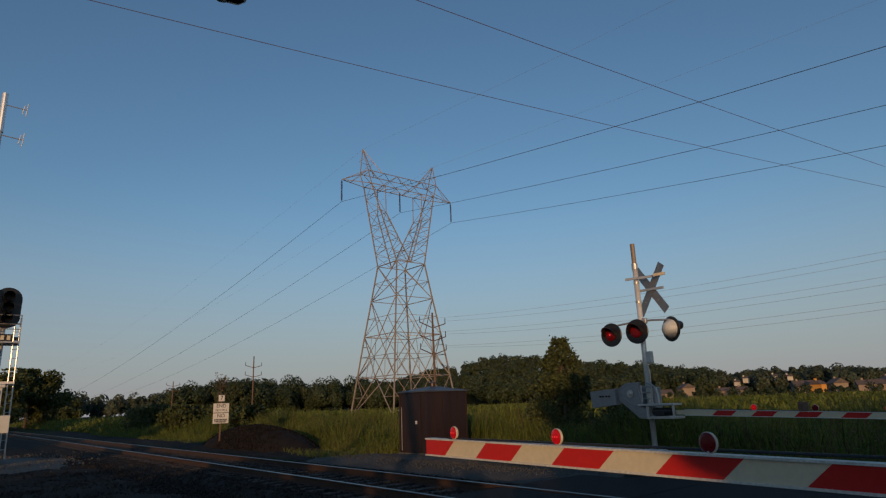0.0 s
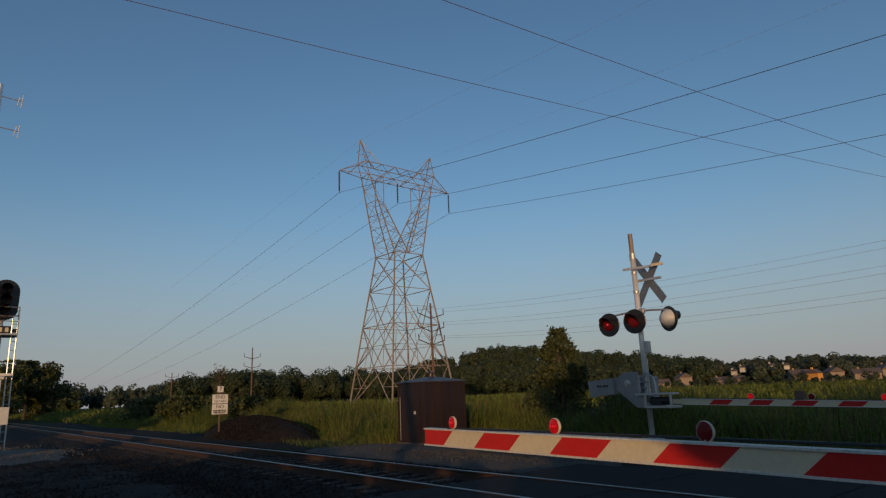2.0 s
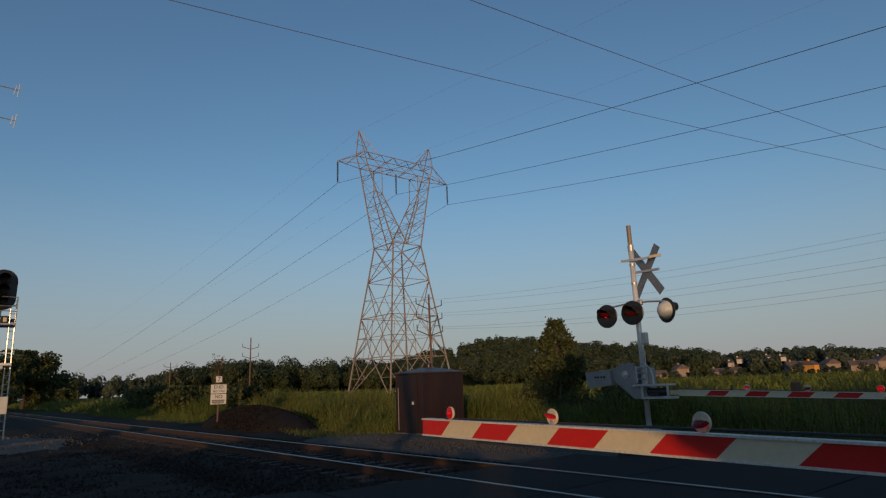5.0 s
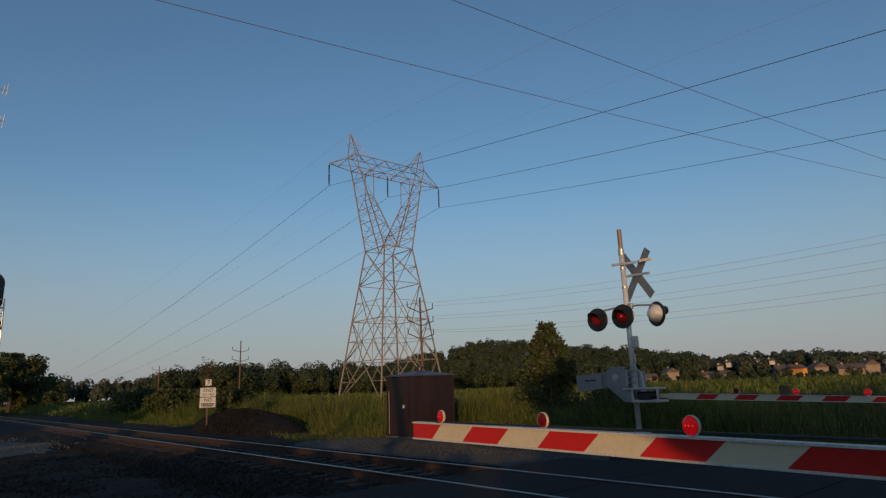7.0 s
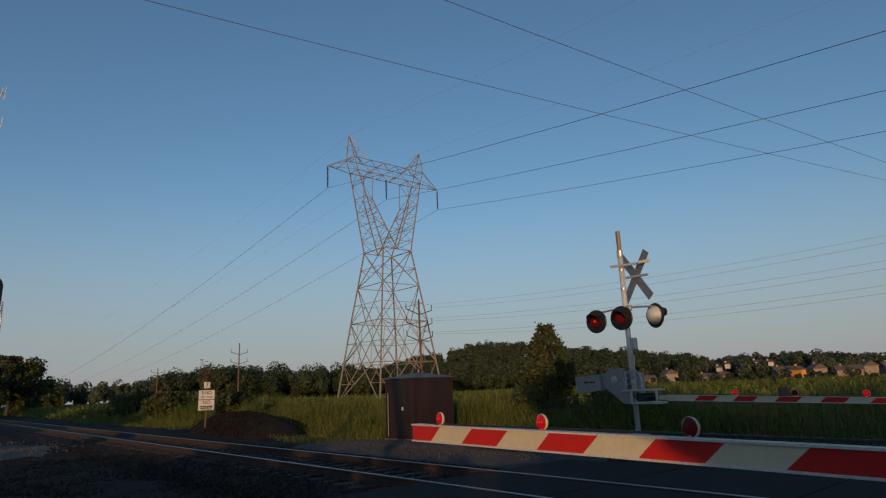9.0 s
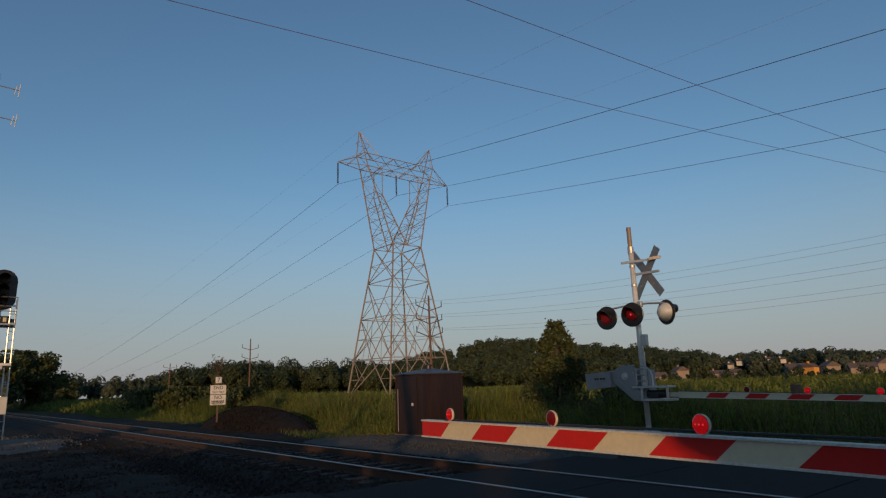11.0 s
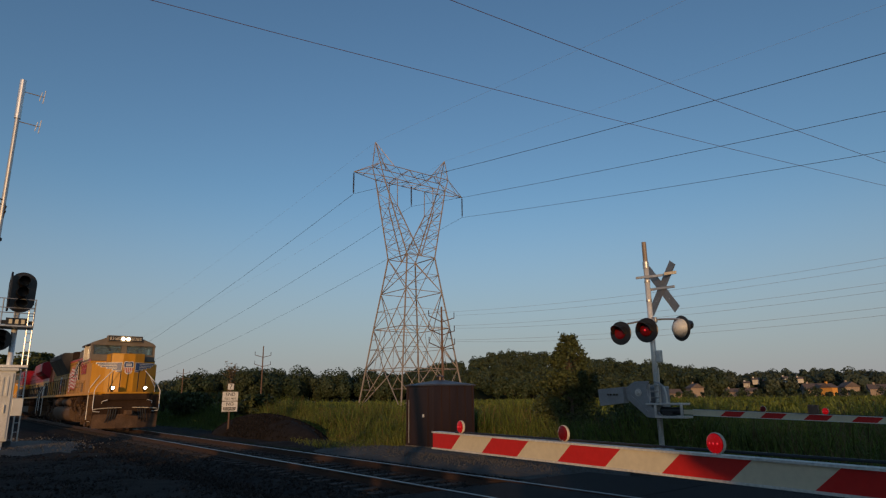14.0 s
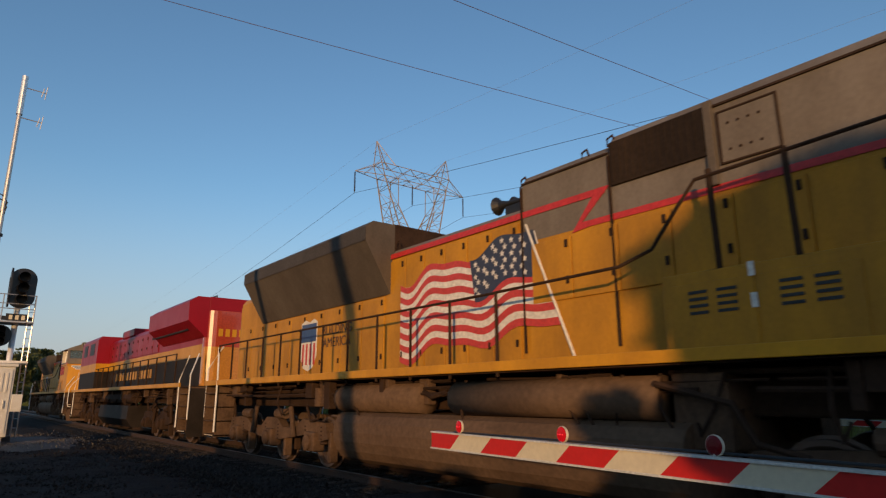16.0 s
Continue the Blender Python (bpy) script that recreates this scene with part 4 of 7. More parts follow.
def shed():
    x1, y0 = -16.12, 12.25
    wx, wy, h = 1.40, 1.70, 1.92
    s = empty("signal_shed", pose(x1, y0, -0.12, 0, 0, 2))
    tagged(s, "small rusty dark brown steel equipment shed on gravel", "shed")
    part("body", box(-wx, 0, 0, wy, 0, h, 0.015), M["rust"], s)
    part("plinth", box(-wx - 0.05, 0.05, -0.05, wy + 0.05, -0.15, 0.03), M["gravel"], s)
    # hipped sheet roof with an overhang and a vent cap
    o = 0.07
    base = [(-wx - o, -o, h), (o, -o, h), (o, wy + o, h), (-wx - o, wy + o, h)]
    eave = [(x, y, h + 0.035) for x, y, _ in base]
    top = [(-wx / 2 - 0.1, wy / 2 - 0.1, h + 0.19), (-wx / 2 + 0.1, wy / 2 - 0.1, h + 0.19), (-wx / 2 + 0.1, wy / 2 + 0.1, h + 0.19), (-wx / 2 - 0.1, wy / 2 + 0.1, h + 0.19)]
    part("roof", loft([base, eave, top]), M["roof_blue"], s, "dull blue-grey hipped sheet roof")
    part("vent", tube([(-wx / 2, wy / 2, h + 0.17), (-wx / 2, wy / 2, h + 0.30)], 0.09, 12), M["rust"], s)
    part("vent_cap", disc_ring((-wx / 2, wy / 2, h + 0.29), Matrix.Identity(3), [(0.14, 0), (0.14, 0.02), (0.05, 0.06), (0, 0.065)], 14), M["rust"], s)
    # door on the track side, panel ribs on the road side
    part("door", box(-wx + 0.10, -0.30, -0.025, 0.0, 0.06, h - 0.08, 0.006), M["rust"], s)
    part("door_rod", tube([(-wx + 0.14, -0.05, 0.1), (-wx + 0.14, -0.05, h - 0.45)], 0.014, 8), M["grey_paint"], s, "thin pale locking rod")
    part("latch", box(-0.55, -0.47, -0.05, -0.02, 0.92, 1.02, 0.006), M["rail_white"], s, "small white latch plate")
    for i in range(1, 5):
        part("rib", box(0.0, 0.022, wy * i / 5 - 0.02, wy * i / 5 + 0.02, 0.04, h - 0.02), M["rust"], s)
    for x, y in ((0, 0), (-wx, 0), (0, wy)):
        part("corner_post", box(x - 0.03, x + 0.03, y - 0.03, y + 0.03, 0, h, 0.006), M["rust"], s)


shed()


def milepost_sign():
    s = empty("track_sign", pose(-31.57, 11.16, -0.2))
    tagged(s, "white track sign with black lettering and a number plate", "track sign")
    part("post", box(-0.03, 0.03, -0.03, 0.03, -0.4, 2.42), M["wood"], s)

    def plate(z0, z1, y0, y1):
        return part("plate", box(0.032, 0.042, y0, y1, z0, z1, 0.004), M["rail_white"], s)

    def words(t, size, z, y=0.0):
        m = Matrix.Translation((0.045, y, z)) @ Matrix(((0, 0, 1), (1, 0, 0), (0, 1, 0))).to_4x4()
        lettering(t, size, M["black"], s, m)

    plate(2.12, 2.42, -0.15, 0.15), plate(1.58, 2.02, -0.39, 0.39), plate(1.06, 1.55, -0.39, 0.39)
    words("7", 0.30, 2.27), words("END", 0.24, 1.89), words("TEST MILE", 0.135, 1.68), words("NO", 0.24, 1.42)
    for z, w, h in ((1.24, 0.32, 0.035), (1.16, 0.30, 0.03), (1.10, 0.24, 0.012)):
        for k in range(9):
            y = -w + (2 * w) * k / 9
            part("illegible_bar", box(0.042, 0.046, y, y + 2 * w / 9 * 0.72, z - h, z + h), M["black"], s)


milepost_sign()


def railway_signal():
    s = empty("railway_signal", pose(-26.0, 1.52, -0.05))
    tagged(s, "railway signal with black hooded head, ladder and bright mast", "railway signal")
    part("mast", tube([(0, 0, 0), (0, 0, 4.6)], 0.09, 16), M["mast_alu"], s, "bright aluminium mast", True)
    part("foundation", box(-0.35, 0.35, -0.35, 0.35, -0.2, 0.25, 0.02), M["gravel"], s)

    def head(zc, y, h, w, d, name):
        # rounded backplate with hoods on the approach side
        n = 28
        pts = []
        for j in range(n):
            a = 2 * math.pi * j / n
            pts.append((y + w / 2 * math.cos(a), zc + (h - w) / 2 * (1 if math.sin(a) >= 0 else -1) + w / 2 * math.sin(a)))
        u = part(name, prism(pts, "x", d, d + 0.04), M["hood_black"], s, "black oval signal backplate")
        part("case", box(d - 0.28, d, y - w * 0.32, y + w * 0.32, zc - h * 0.42, zc + h * 0.42, 0.05), M["hood_black"], u)
        for k in (-1, 0, 1):
            z = zc + k * h * 0.27
            bm = tube([(d + 0.03, y, z), (d + 0.50, y, z - 0.03)], w * 0.23, 16, None, w * 0.21, False)
            part("hood", bm, M["hood_black"], u, "black tunnel hood")
            part("lens", disc_ring((d + 0.06, y, z), facing((1, 0, 0)), [(0.13, 0), (0, 0.02)], 16), M["black"], u)
        part("side_shell", prism([(d - 0.30, zc - h * 0.46), (d + 0.02, zc - h * 0.46), (d + 0.30, zc - h * 0.2), (d + 0.30, zc + h * 0.34), (d + 0.10, zc + h * 0.48), (d - 0.30, zc + h * 0.40)], "y", y - w * 0.47, y - w * 0.40), M["hood_black"], u)

    head(5.22, 0.05, 1.42, 0.82, 0.10, "upper_head")
    head(3.55, -0.38, 0.72, 0.66, 0.10, "lower_head")
    # ladder
    for y in (0.36, 0.52):
        part("ladder_rail", tube([(0.1, y, 0.2), (0.1, y - 0.02, 4.9)], 0.022, 8), M["alu"], s)
    for i in range(15):
        part("rung", tube([(0.1, 0.35, 0.5 + i * 0.3), (0.1, 0.53, 0.5 + i * 0.3)], 0.012, 6), M["alu"], s)
    # platform and railings
    part("platform", box(-0.55, 0.55, -0.85, 0.50, 3.98, 4.03), M["galv"], s)
    part("platform_beam", box(-0.04, 0.04, -0.9, 0.5, 4.10, 4.24, 0.01), M["black"], s)
    part("number_plate", box(0.10, 0.115, -0.30, 0.34, 4.06, 4.32), M["black"], s, "black signal number plate")
    for y in (-0.16, 0.02, 0.20):
        part("illegible_bar", box(0.116, 0.119, y - 0.05, y + 0.05, 4.12, 4.27), M["white_refl"], s)
    for y in (-0.85, -0.45, 0.48):
        part("rail_post", tube([(0.5, y, 4.0), (0.5, y, 4.95)], 0.018, 6), M["galv"], s)
    for z in (4.45, 4.62, 4.93):
        part("guard_rail", tube([(0.5, -0.85, z), (0.5, 0.48, z)], 0.016, 6), M["galv"], s)
    part("platform_strip", box(-0.5, 0.56, -1.1, 0.5, 2.62, 2.70), M["rail_white"], s)


railway_signal()


def equipment_case():
    c = empty("equipment_case", pose(-25.2, 1.05, 0.0))
    tagged(c, "pale grey metal railway equipment case with louvred door", "equipment case")
    part("body", box(-0.5, 0.5, -1.4, 0.62, 0.22, 2.42, 0.02), M["cabinet"], c)
    part("lid", box(-0.55, 0.56, -1.45, 0.68, 2.42, 2.52, 0.015), M["cabinet"], c)
    for y in (-1.2, -0.4, 0.4):
        part("leg", box(-0.4, 0.4, y, y + 0.12, -0.1, 0.22), M["galv"], c)
    d = part("door", box(0.5, 0.53, -0.55, 0.56, 0.30, 2.34, 0.008), M["cabinet"], c)
    for i in range(7):
        y = -0.42 + i * 0.135
        part("louvre", box(0.53, 0.555, y, y + 0.07, 1.62, 2.22, 0.01), M["cabinet"], d)
    part("side_box", box(0.1, 0.5, 0.62, 0.92, 1.0, 1.55, 0.015), M["cabinet"], c)
    part("handle", box(0.53, 0.57, 0.40, 0.44, 1.1, 1.35, 0.005), M["galv"], d)


equipment_case()


def antenna_mast():
    a = empty("antenna_mast", pose(-27.0, 0.66, -0.15))
    tagged(a, "tall slim grey radio mast with two small antennas", "antenna mast")
    part("mast", tube([(0, 0, 0), (0, 0, 6), (0, 0, 12.2)], 0.10, 12, None, 0.075), M["galv"], a)
    part("top_section", tube([(0, 0, 12.1), (0, 0, 13.7)], 0.11, 12), M["alu"], a, "paler thick top section")
    for z in (13.25, 12.0):
        part("antenna_boom", tube([(0, 0.05, z), (0.1, 0.75, z - 0.08)], 0.018, 6), M["grey_paint"], a)
        part("antenna_loop", tube([(0.1, 0.72, z - 0.35), (0.1, 0.76, z + 0.2)], 0.015, 6), M["rail_white"], a)
        part("antenna_loop", tube([(0.1, 0.60, z - 0.28), (0.1, 0.66, z + 0.10)], 0.015, 6), M["rail_white"], a)
    part("clamp", tube([(0, 0, 7.3), (0, 0, 7.4)], 0.13, 10), M["black"], a)
    pts = [(0.05, -0.25 + 0.35 * math.sin(k * 0.7), 8.3 + 0.42 * math.cos(k * 0.7) + k * 0.02) for k in range(14)]
    part("cable_coil", tube(pts, 0.025, 6), M["black"], a, "black coiled cable")


antenna_mast()


def street_light():
    """A pole beside the road whose lamp head reaches over the edge of the view."""
    p = empty("street_light", pose(-8.02, -0.80, -0.03))
    tagged(p, "dark street light with a drooping lamp head on a long arm", "street light")
    part("pole", tube([(0, 0, -0.2), (0, 0, 7.6)], 0.11, 12, None, 0.07), M["galv"], p)
    part("arm", tube([(0, 0, 7.45), (0.1, 0.9, 7.55), (0.22, 1.9, 7.42), (0.36, 2.8, 7.2)], 0.035, 8), M["galv"], p)
    sec = []
    for k, w, h in ((0.0, 0.06, 0.06), (0.15, 0.13, 0.13), (0.5, 0.17, 0.15), (0.72, 0.14, 0.12), (0.8, 0.06, 0.06)):
        c = Vector((0.36, 2.75, 7.2)) + Vector((0.14, 0.97, -0.12)) * k
        sec.append([c + Vector((w * math.cos(a), 0, h * math.sin(a))) for a in [2 * math.pi * j / 12 for j in range(12)]])
    part("lamp_head", loft(sec), M["hood_black"], p, "dark lamp head", True)
    part("lamp_glass", disc_ring((0.43, 3.22, 7.02), facing((0, 0.1, -1)), [(0.11, -0.06), (0.10, 0.02), (0, 0.05)], 14), M["grey_paint"], p, "unlit lamp glass")


street_light()

# ---- the train ----


def ring_pts(half, prof):
    """A section closed by mirroring: prof is (y share, z) from the bottom up on the camera side."""
    return [(y, z) for y, z in prof] + [(-y, z) for y, z in reversed(prof)]


def truck(parent, xc, wheels, frame_tone="underbody"):
    """A three-axle truck: side frames, springs, journal boxes, brake gear and wheelsets."""
    t = part("truck", box(xc - 2.5, xc + 2.5, -0.55, 0.55, 0.55, 0.85, 0.04), M["loco_dark"], parent, "rust-brown three-axle truck")
    for s in (-1, 1):
        y = s * 1.08
        prof = [(xc - 2.75, 0.62), (xc - 2.6, 0.92), (xc - 1.6, 0.98), (xc - 1.2, 0.78), (xc - 0.6, 0.78), (xc - 0.3, 0.98), (xc + 0.3, 0.98), (xc + 0.6, 0.78), (xc + 1.2, 0.78), (xc + 1.6, 0.98), (xc + 2.6, 0.92), (xc + 2.75, 0.62), (xc + 2.4, 0.56), (xc + 1.7, 0.66), (xc + 0.5, 0.52), (xc - 0.5, 0.52), (xc - 1.7, 0.66), (xc - 2.4, 0.56)]
        part("side_frame", prism(prof, "y", y - 0.09, y + 0.09), M[frame_tone], t)
        for k in (-1, 0, 1):
            xa = xc + k * 2.1
            part("journal_box", box(xa - 0.22, xa + 0.22, y - 0.14 + s * 0.06, y + 0.14 + s * 0.06, 0.36, 0.74, 0.04), M[frame_tone], t)
            part("bearing_cap", disc_ring((xa, y + s * 0.20, 0.54), facing((0, s, 0)), [(0.15, 0), (0.15, 0.05), (0.06, 0.09), (0, 0.09)], 14), M[frame_tone], t)
            for q in (-0.36, 0.36):
                bm = bmesh.new()
                for i in range(5):
                    disc_ring((xa + q, y, 0.50 + i * 0.075), Matrix.Identity(3), [(0.06, 0), (0.10, 0.02), (0.10, 0.045), (0.06, 0.065)], 10, bm)
                part("spring", bm, M["loco_dark"], t)
            part("brake_hanger", box(xa + 0.60, xa + 0.70, y - 0.05, y + 0.12, 0.18, 0.75, 0.015), M[frame_tone], t)
            part("brake_shoe", box(xa + 0.50, xa + 0.62, s * 0.70, s * 0.86, 0.28, 0.72, 0.03), M["loco_dark"], t)
        part("damper", tube([(xc - 0.95, y + s * 0.16, 0.62), (xc - 0.75, y + s * 0.16, 1.22)], 0.055, 10), M[frame_tone], t)
        part("damper", tube([(xc + 1.35, y + s * 0.16, 0.60), (xc + 1.15, y + s * 0.16, 1.22)], 0.055, 10), M[frame_tone], t)
        part("brake_cylinder", tube([(xc - 1.55, y + s * 0.12, 1.05), (xc - 1.05, y + s * 0.12, 1.05)], 0.11, 12), M[frame_tone], t)
        part("brake_cylinder", tube([(xc + 0.4, y + s * 0.12, 1.07), (xc + 0.85, y + s * 0.12, 1.07)], 0.11, 12), M[frame_tone], t)
        part("air_hose", tube([(xc + 1.9, y + s * 0.15, 1.25), (xc + 2.2, y + s * 0.2, 0.95), (xc + 2.45, y + s * 0.18, 1.0), (xc + 2.5, y + s * 0.1, 1.3)], 0.03, 6), M["loco_dark"], t)
        part("sand_pipe", tube([(xc - 2.7, y, 1.3), (xc - 2.78, y - s * 0.1, 0.7), (xc - 2.62, y - s * 0.32, 0.12)], 0.025, 6), M["loco_dark"], t)
    for k in (-1, 0, 1):
        bm = bmesh.new()
        for s in (-1, 1):
            disc_ring((0, 0, 0), facing((0, s, 0)), [(0, 0.70), (0.10, 0.70), (0.11, 0.80), (0.17, 0.82), (0.22, 0.78), (0.40, 0.76), (0.45, 0.82), (0.50, 0.82), (0.505, 0.70), (0.54, 0.69), (0.53, 0.66), (0.45, 0.665), (0, 0.68)], 28, bm)
        tube([(0, -0.7, 0), (0, 0.7, 0)], 0.09, 10, bm)
        # counter-holes in the disc show that it turns
        for s in (-1, 1):
            for a in range(4):
                box(-0.05, 0.05, s * 0.775 - 0.012, s * 0.775 + 0.012, 0.26, 0.36, 0, bm, pose(0, 0, 0, 0, a * 90, 0))
        w = part("wheelset", bm, M["wheel"], t, "steel wheelset with bright treads")
        w.matrix_basis = pose(xc + k * 2.1, 0, 0.53)
        wheels.append((w, xc + k * 2.1))
    return t


def railings(parent, x0, x1, side, z0, mat_, n, top=1.02, mid=None):
    y = side * 1.5
    pts = [(x0 + (x1 - x0) * i / n, y, z0 + top) for i in range(n + 1)]
    part("handrail", tube(pts, 0.02, 6), mat_, parent)
    if mid:
        part("handrail", tube([(x, y, z0 + mid) for x, _, _ in pts], 0.016, 6), mat_, parent)
    for x, _, _ in pts:
        part("stanchion", tube([(x, y, z0 - 0.1), (x, y, z0 + top + 0.02)], 0.024, 6), mat_, parent)


def underframe(lc, length, stripe, z=1.745):
    part("frame", box(-length, -0.25, -0.85, 0.85, 1.22, z, 0.03), M["loco_dark"], lc, "dark underframe")
    part("walkway", box(-length, -0.25, -1.52, 1.52, z - 0.02, z + 0.03), M["loco_dark"], lc)
    for s in (-1, 1):
        part("side_sill", box(-length, -0.95, s * 1.555 - 0.025, s * 1.555 + 0.025, z, z + 0.13, 0.008), stripe, lc, "yellow side sill stripe")


def fittings(lc, length, seed):
    """Pipes, boxes and brackets hung along the sill, as a real underframe carries them."""
    rng = random.Random(seed)
    for s in (-1, 1):
        for k in range(3):
            z = 1.66 - k * 0.09
            x = -length + 1.2
            while x < -2.0:
                ln_ = rng.uniform(2.0, 5.0)
                e = min(x + ln_, -1.5)
                part("pipe", tube([(x, s * (1.22 + 0.06 * k), z), ((x + e) / 2, s * (1.24 + 0.06 * k), z - 0.02), (e, s * (1.22 + 0.06 * k), z)], rng.uniform(0.015, 0.03), 6), M["loco_dark"], lc)
                x = e + rng.uniform(0.1, 0.8)
        for k in range(26):
            x = rng.uniform(-length + 1.2, -1.6)
            w, h, y = rng.uniform(0.08, 0.4), rng.uniform(0.12, 0.5), rng.uniform(1.0, 1.3)
            part("bracket", box(x, x + w, min(s * y, s * (y + 0.16)), max(s * y, s * (y + 0.16)), 1.70 - h, 1.72, 0.015), M["underbody" if rng.random() < 0.6 else "loco_dark"], lc)
        for k in range(12):
            x = rng.uniform(-length + 1.5, -2.0)
            d = rng.uniform(-0.4, 0.4)
            part("hose", tube([(x, s * 1.3, 1.65), (x + d * 0.3, s * 1.42, 1.3), (x + d, s * 1.38, 1.05), (x + d * 1.4, s * 1.25, 1.2)], 0.022, 6), M["loco_dark"], lc)


def steps(lc, xa, xb, s, bottom=0.42):
    """A corner step well with four treads."""
    w = part("step_well", box(xa, xb, s * 1.02, s * 1.05, bottom, 1.74), M["loco_dark"], lc)
    part("step_side", box(xb - 0.02, xb, s * 1.05, s * 1.52, bottom, 1.74), M["underbody"], lc)
    part("step_side", box(xa, xa + 0.02, s * 1.05, s * 1.52, bottom, 1.74), M["underbody"], lc)
    for i in range(4):
        zz = bottom + 0.02 + i * 0.36
        t = part("step", box(xa, xb, min(s * 1.05, s * 1.53), max(s * 1.05, s * 1.53), zz, zz + 0.03), M["loco_dark"], lc)
        part("step_edge", box(xa + 0.2, xb - 0.1, min(s * 1.53, s * 1.54), max(s * 1.53, s * 1.54), zz + 0.01, zz + 0.03), M["cream" if i == 0 else "underbody"], t)


def coupler(lc, x, d):
    part("coupler", loft([[(x + d * k, y, z) for y, z in ((-w, 0.78), (w, 0.78), (w, 0.98), (-w, 0.98))] for k, w in ((0, 0.12), (0.35, 0.10), (0.42, 0.17), (0.62, 0.20), (0.70, 0.12))]), M["underbody"], lc)


def door_panels(lc, x0, x1, n, side, y, z0, z1, material, name="hood_door"):
    """A row of hood doors, each proud of the hood, with latches."""
    w = (x1 - x0) / n
    for i in range(n):
        a = x0 + i * w
        d = part(name, box(a + 0.012, a + w - 0.012, min(side * y, side * (y + 0.025)), max(side * y, side * (y + 0.025)), z0, z1, 0.006), material, lc)
        for zz in (z0 + 0.2, z1 - 0.15):
            part("latch", box(a + w - 0.10, a + w - 0.06, side * (y + 0.035) - 0.012, side * (y + 0.035) + 0.012, zz, zz + 0.10), M["loco_dark"], d)


def wave(x):
    return 0.12 * math.sin(x * 3.6 + 0.4) + 0.05 * math.sin(x * 7.1)


def flag_decal(lc, x0, x1, z0, z1, y):
    """A waving flag as thin painted ribbons: thirteen stripes and a starred canton."""
    fl = part("flag", bmesh_ribbon(x0, x1, z0, z1, y, 0.0), M["logo_white"], lc, "faded painted flag on the hood side")
    h = (z1 - z0) / 13
    n = 26
    for k in range(0, 13, 2):
        top = z1 - k * h
        xe = x0 + (x1 - x0) * (0.60 if k < 6 else 1.0)
        part("flag_stripe", bmesh_ribbon(x0, xe, top - h, top, y - 0.003, 0.0), M["flag_red"], fl, "faded red stripe")
    part("canton", bmesh_ribbon(x0 + (x1 - x0) * 0.58, x1 - 0.02, z1 - 6.2 * h, z1 + 0.02, y - 0.005, 0.0), M["flag_blue"], fl, "dark blue canton")
    for r in range(6):
        for c in range(6):
            x = x0 + (x1 - x0) * (0.62 + 0.36 * (c + 0.3 * (r % 2)) / 6)
            z = z1 - 0.6 * h - r * h * 0.95 + wave_z(x, x0, x1)
            pts = []
            for j in range(10):
                a = math.pi / 2 + j * math.pi / 5
                q = 0.055 if j % 2 == 0 else 0.024
                pts.append((x + q * math.cos(a), z + q * math.sin(a)))
            part("star", prism(pts, "y", y - 0.011, y - 0.008), M["logo_white"], fl)
    part("flag_pole", tube([(x1 - 0.16, y - 0.012, z1 + 0.22), (x1 + 0.62, y - 0.012, z0 - 0.34)], 0.02, 6), M["logo_white"], fl, "painted pale flag pole")


def wave_z(x, x0, x1):
    k = (x - x0) / (x1 - x0)
    return wave(x) * (1.0 - 0.35 * k) - 0.16 * (1 - k) + 0.10 * k


def bmesh_ribbon(x0, x1, za, zb, y, _):
    bm = bmesh.new()
    n = 28
    fx0, fx1 = FLAG
    lo, hi = [], []
    for i in range(n + 1):
        x = x0 + (x1 - x0) * i / n
        k = (x - fx0) / (fx1 - fx0)
        dz = wave_z(x, fx0, fx1)
        lean0, lean1 = (FLAG_Z - za) * 0.30 * k, (FLAG_Z - zb) * 0.30 * k
        lo.append(bm.verts.new((x + lean0, y, za + dz)))
        hi.append(bm.verts.new((x + lean1, y, zb + dz)))
    for i in range(n):
        bm.faces.new((lo[i], lo[i + 1], hi[i + 1], hi[i]))
    got = bmesh.ops.extrude_face_region(bm, geom=bm.faces[:])
    bmesh.ops.translate(bm, vec=(0, -0.0025, 0), verts=[v for v in got["geom"] if isinstance(v, bmesh.types.BMVert)])
    return bm


FLAG, FLAG_Z = (-12.95, -9.62), 3.6


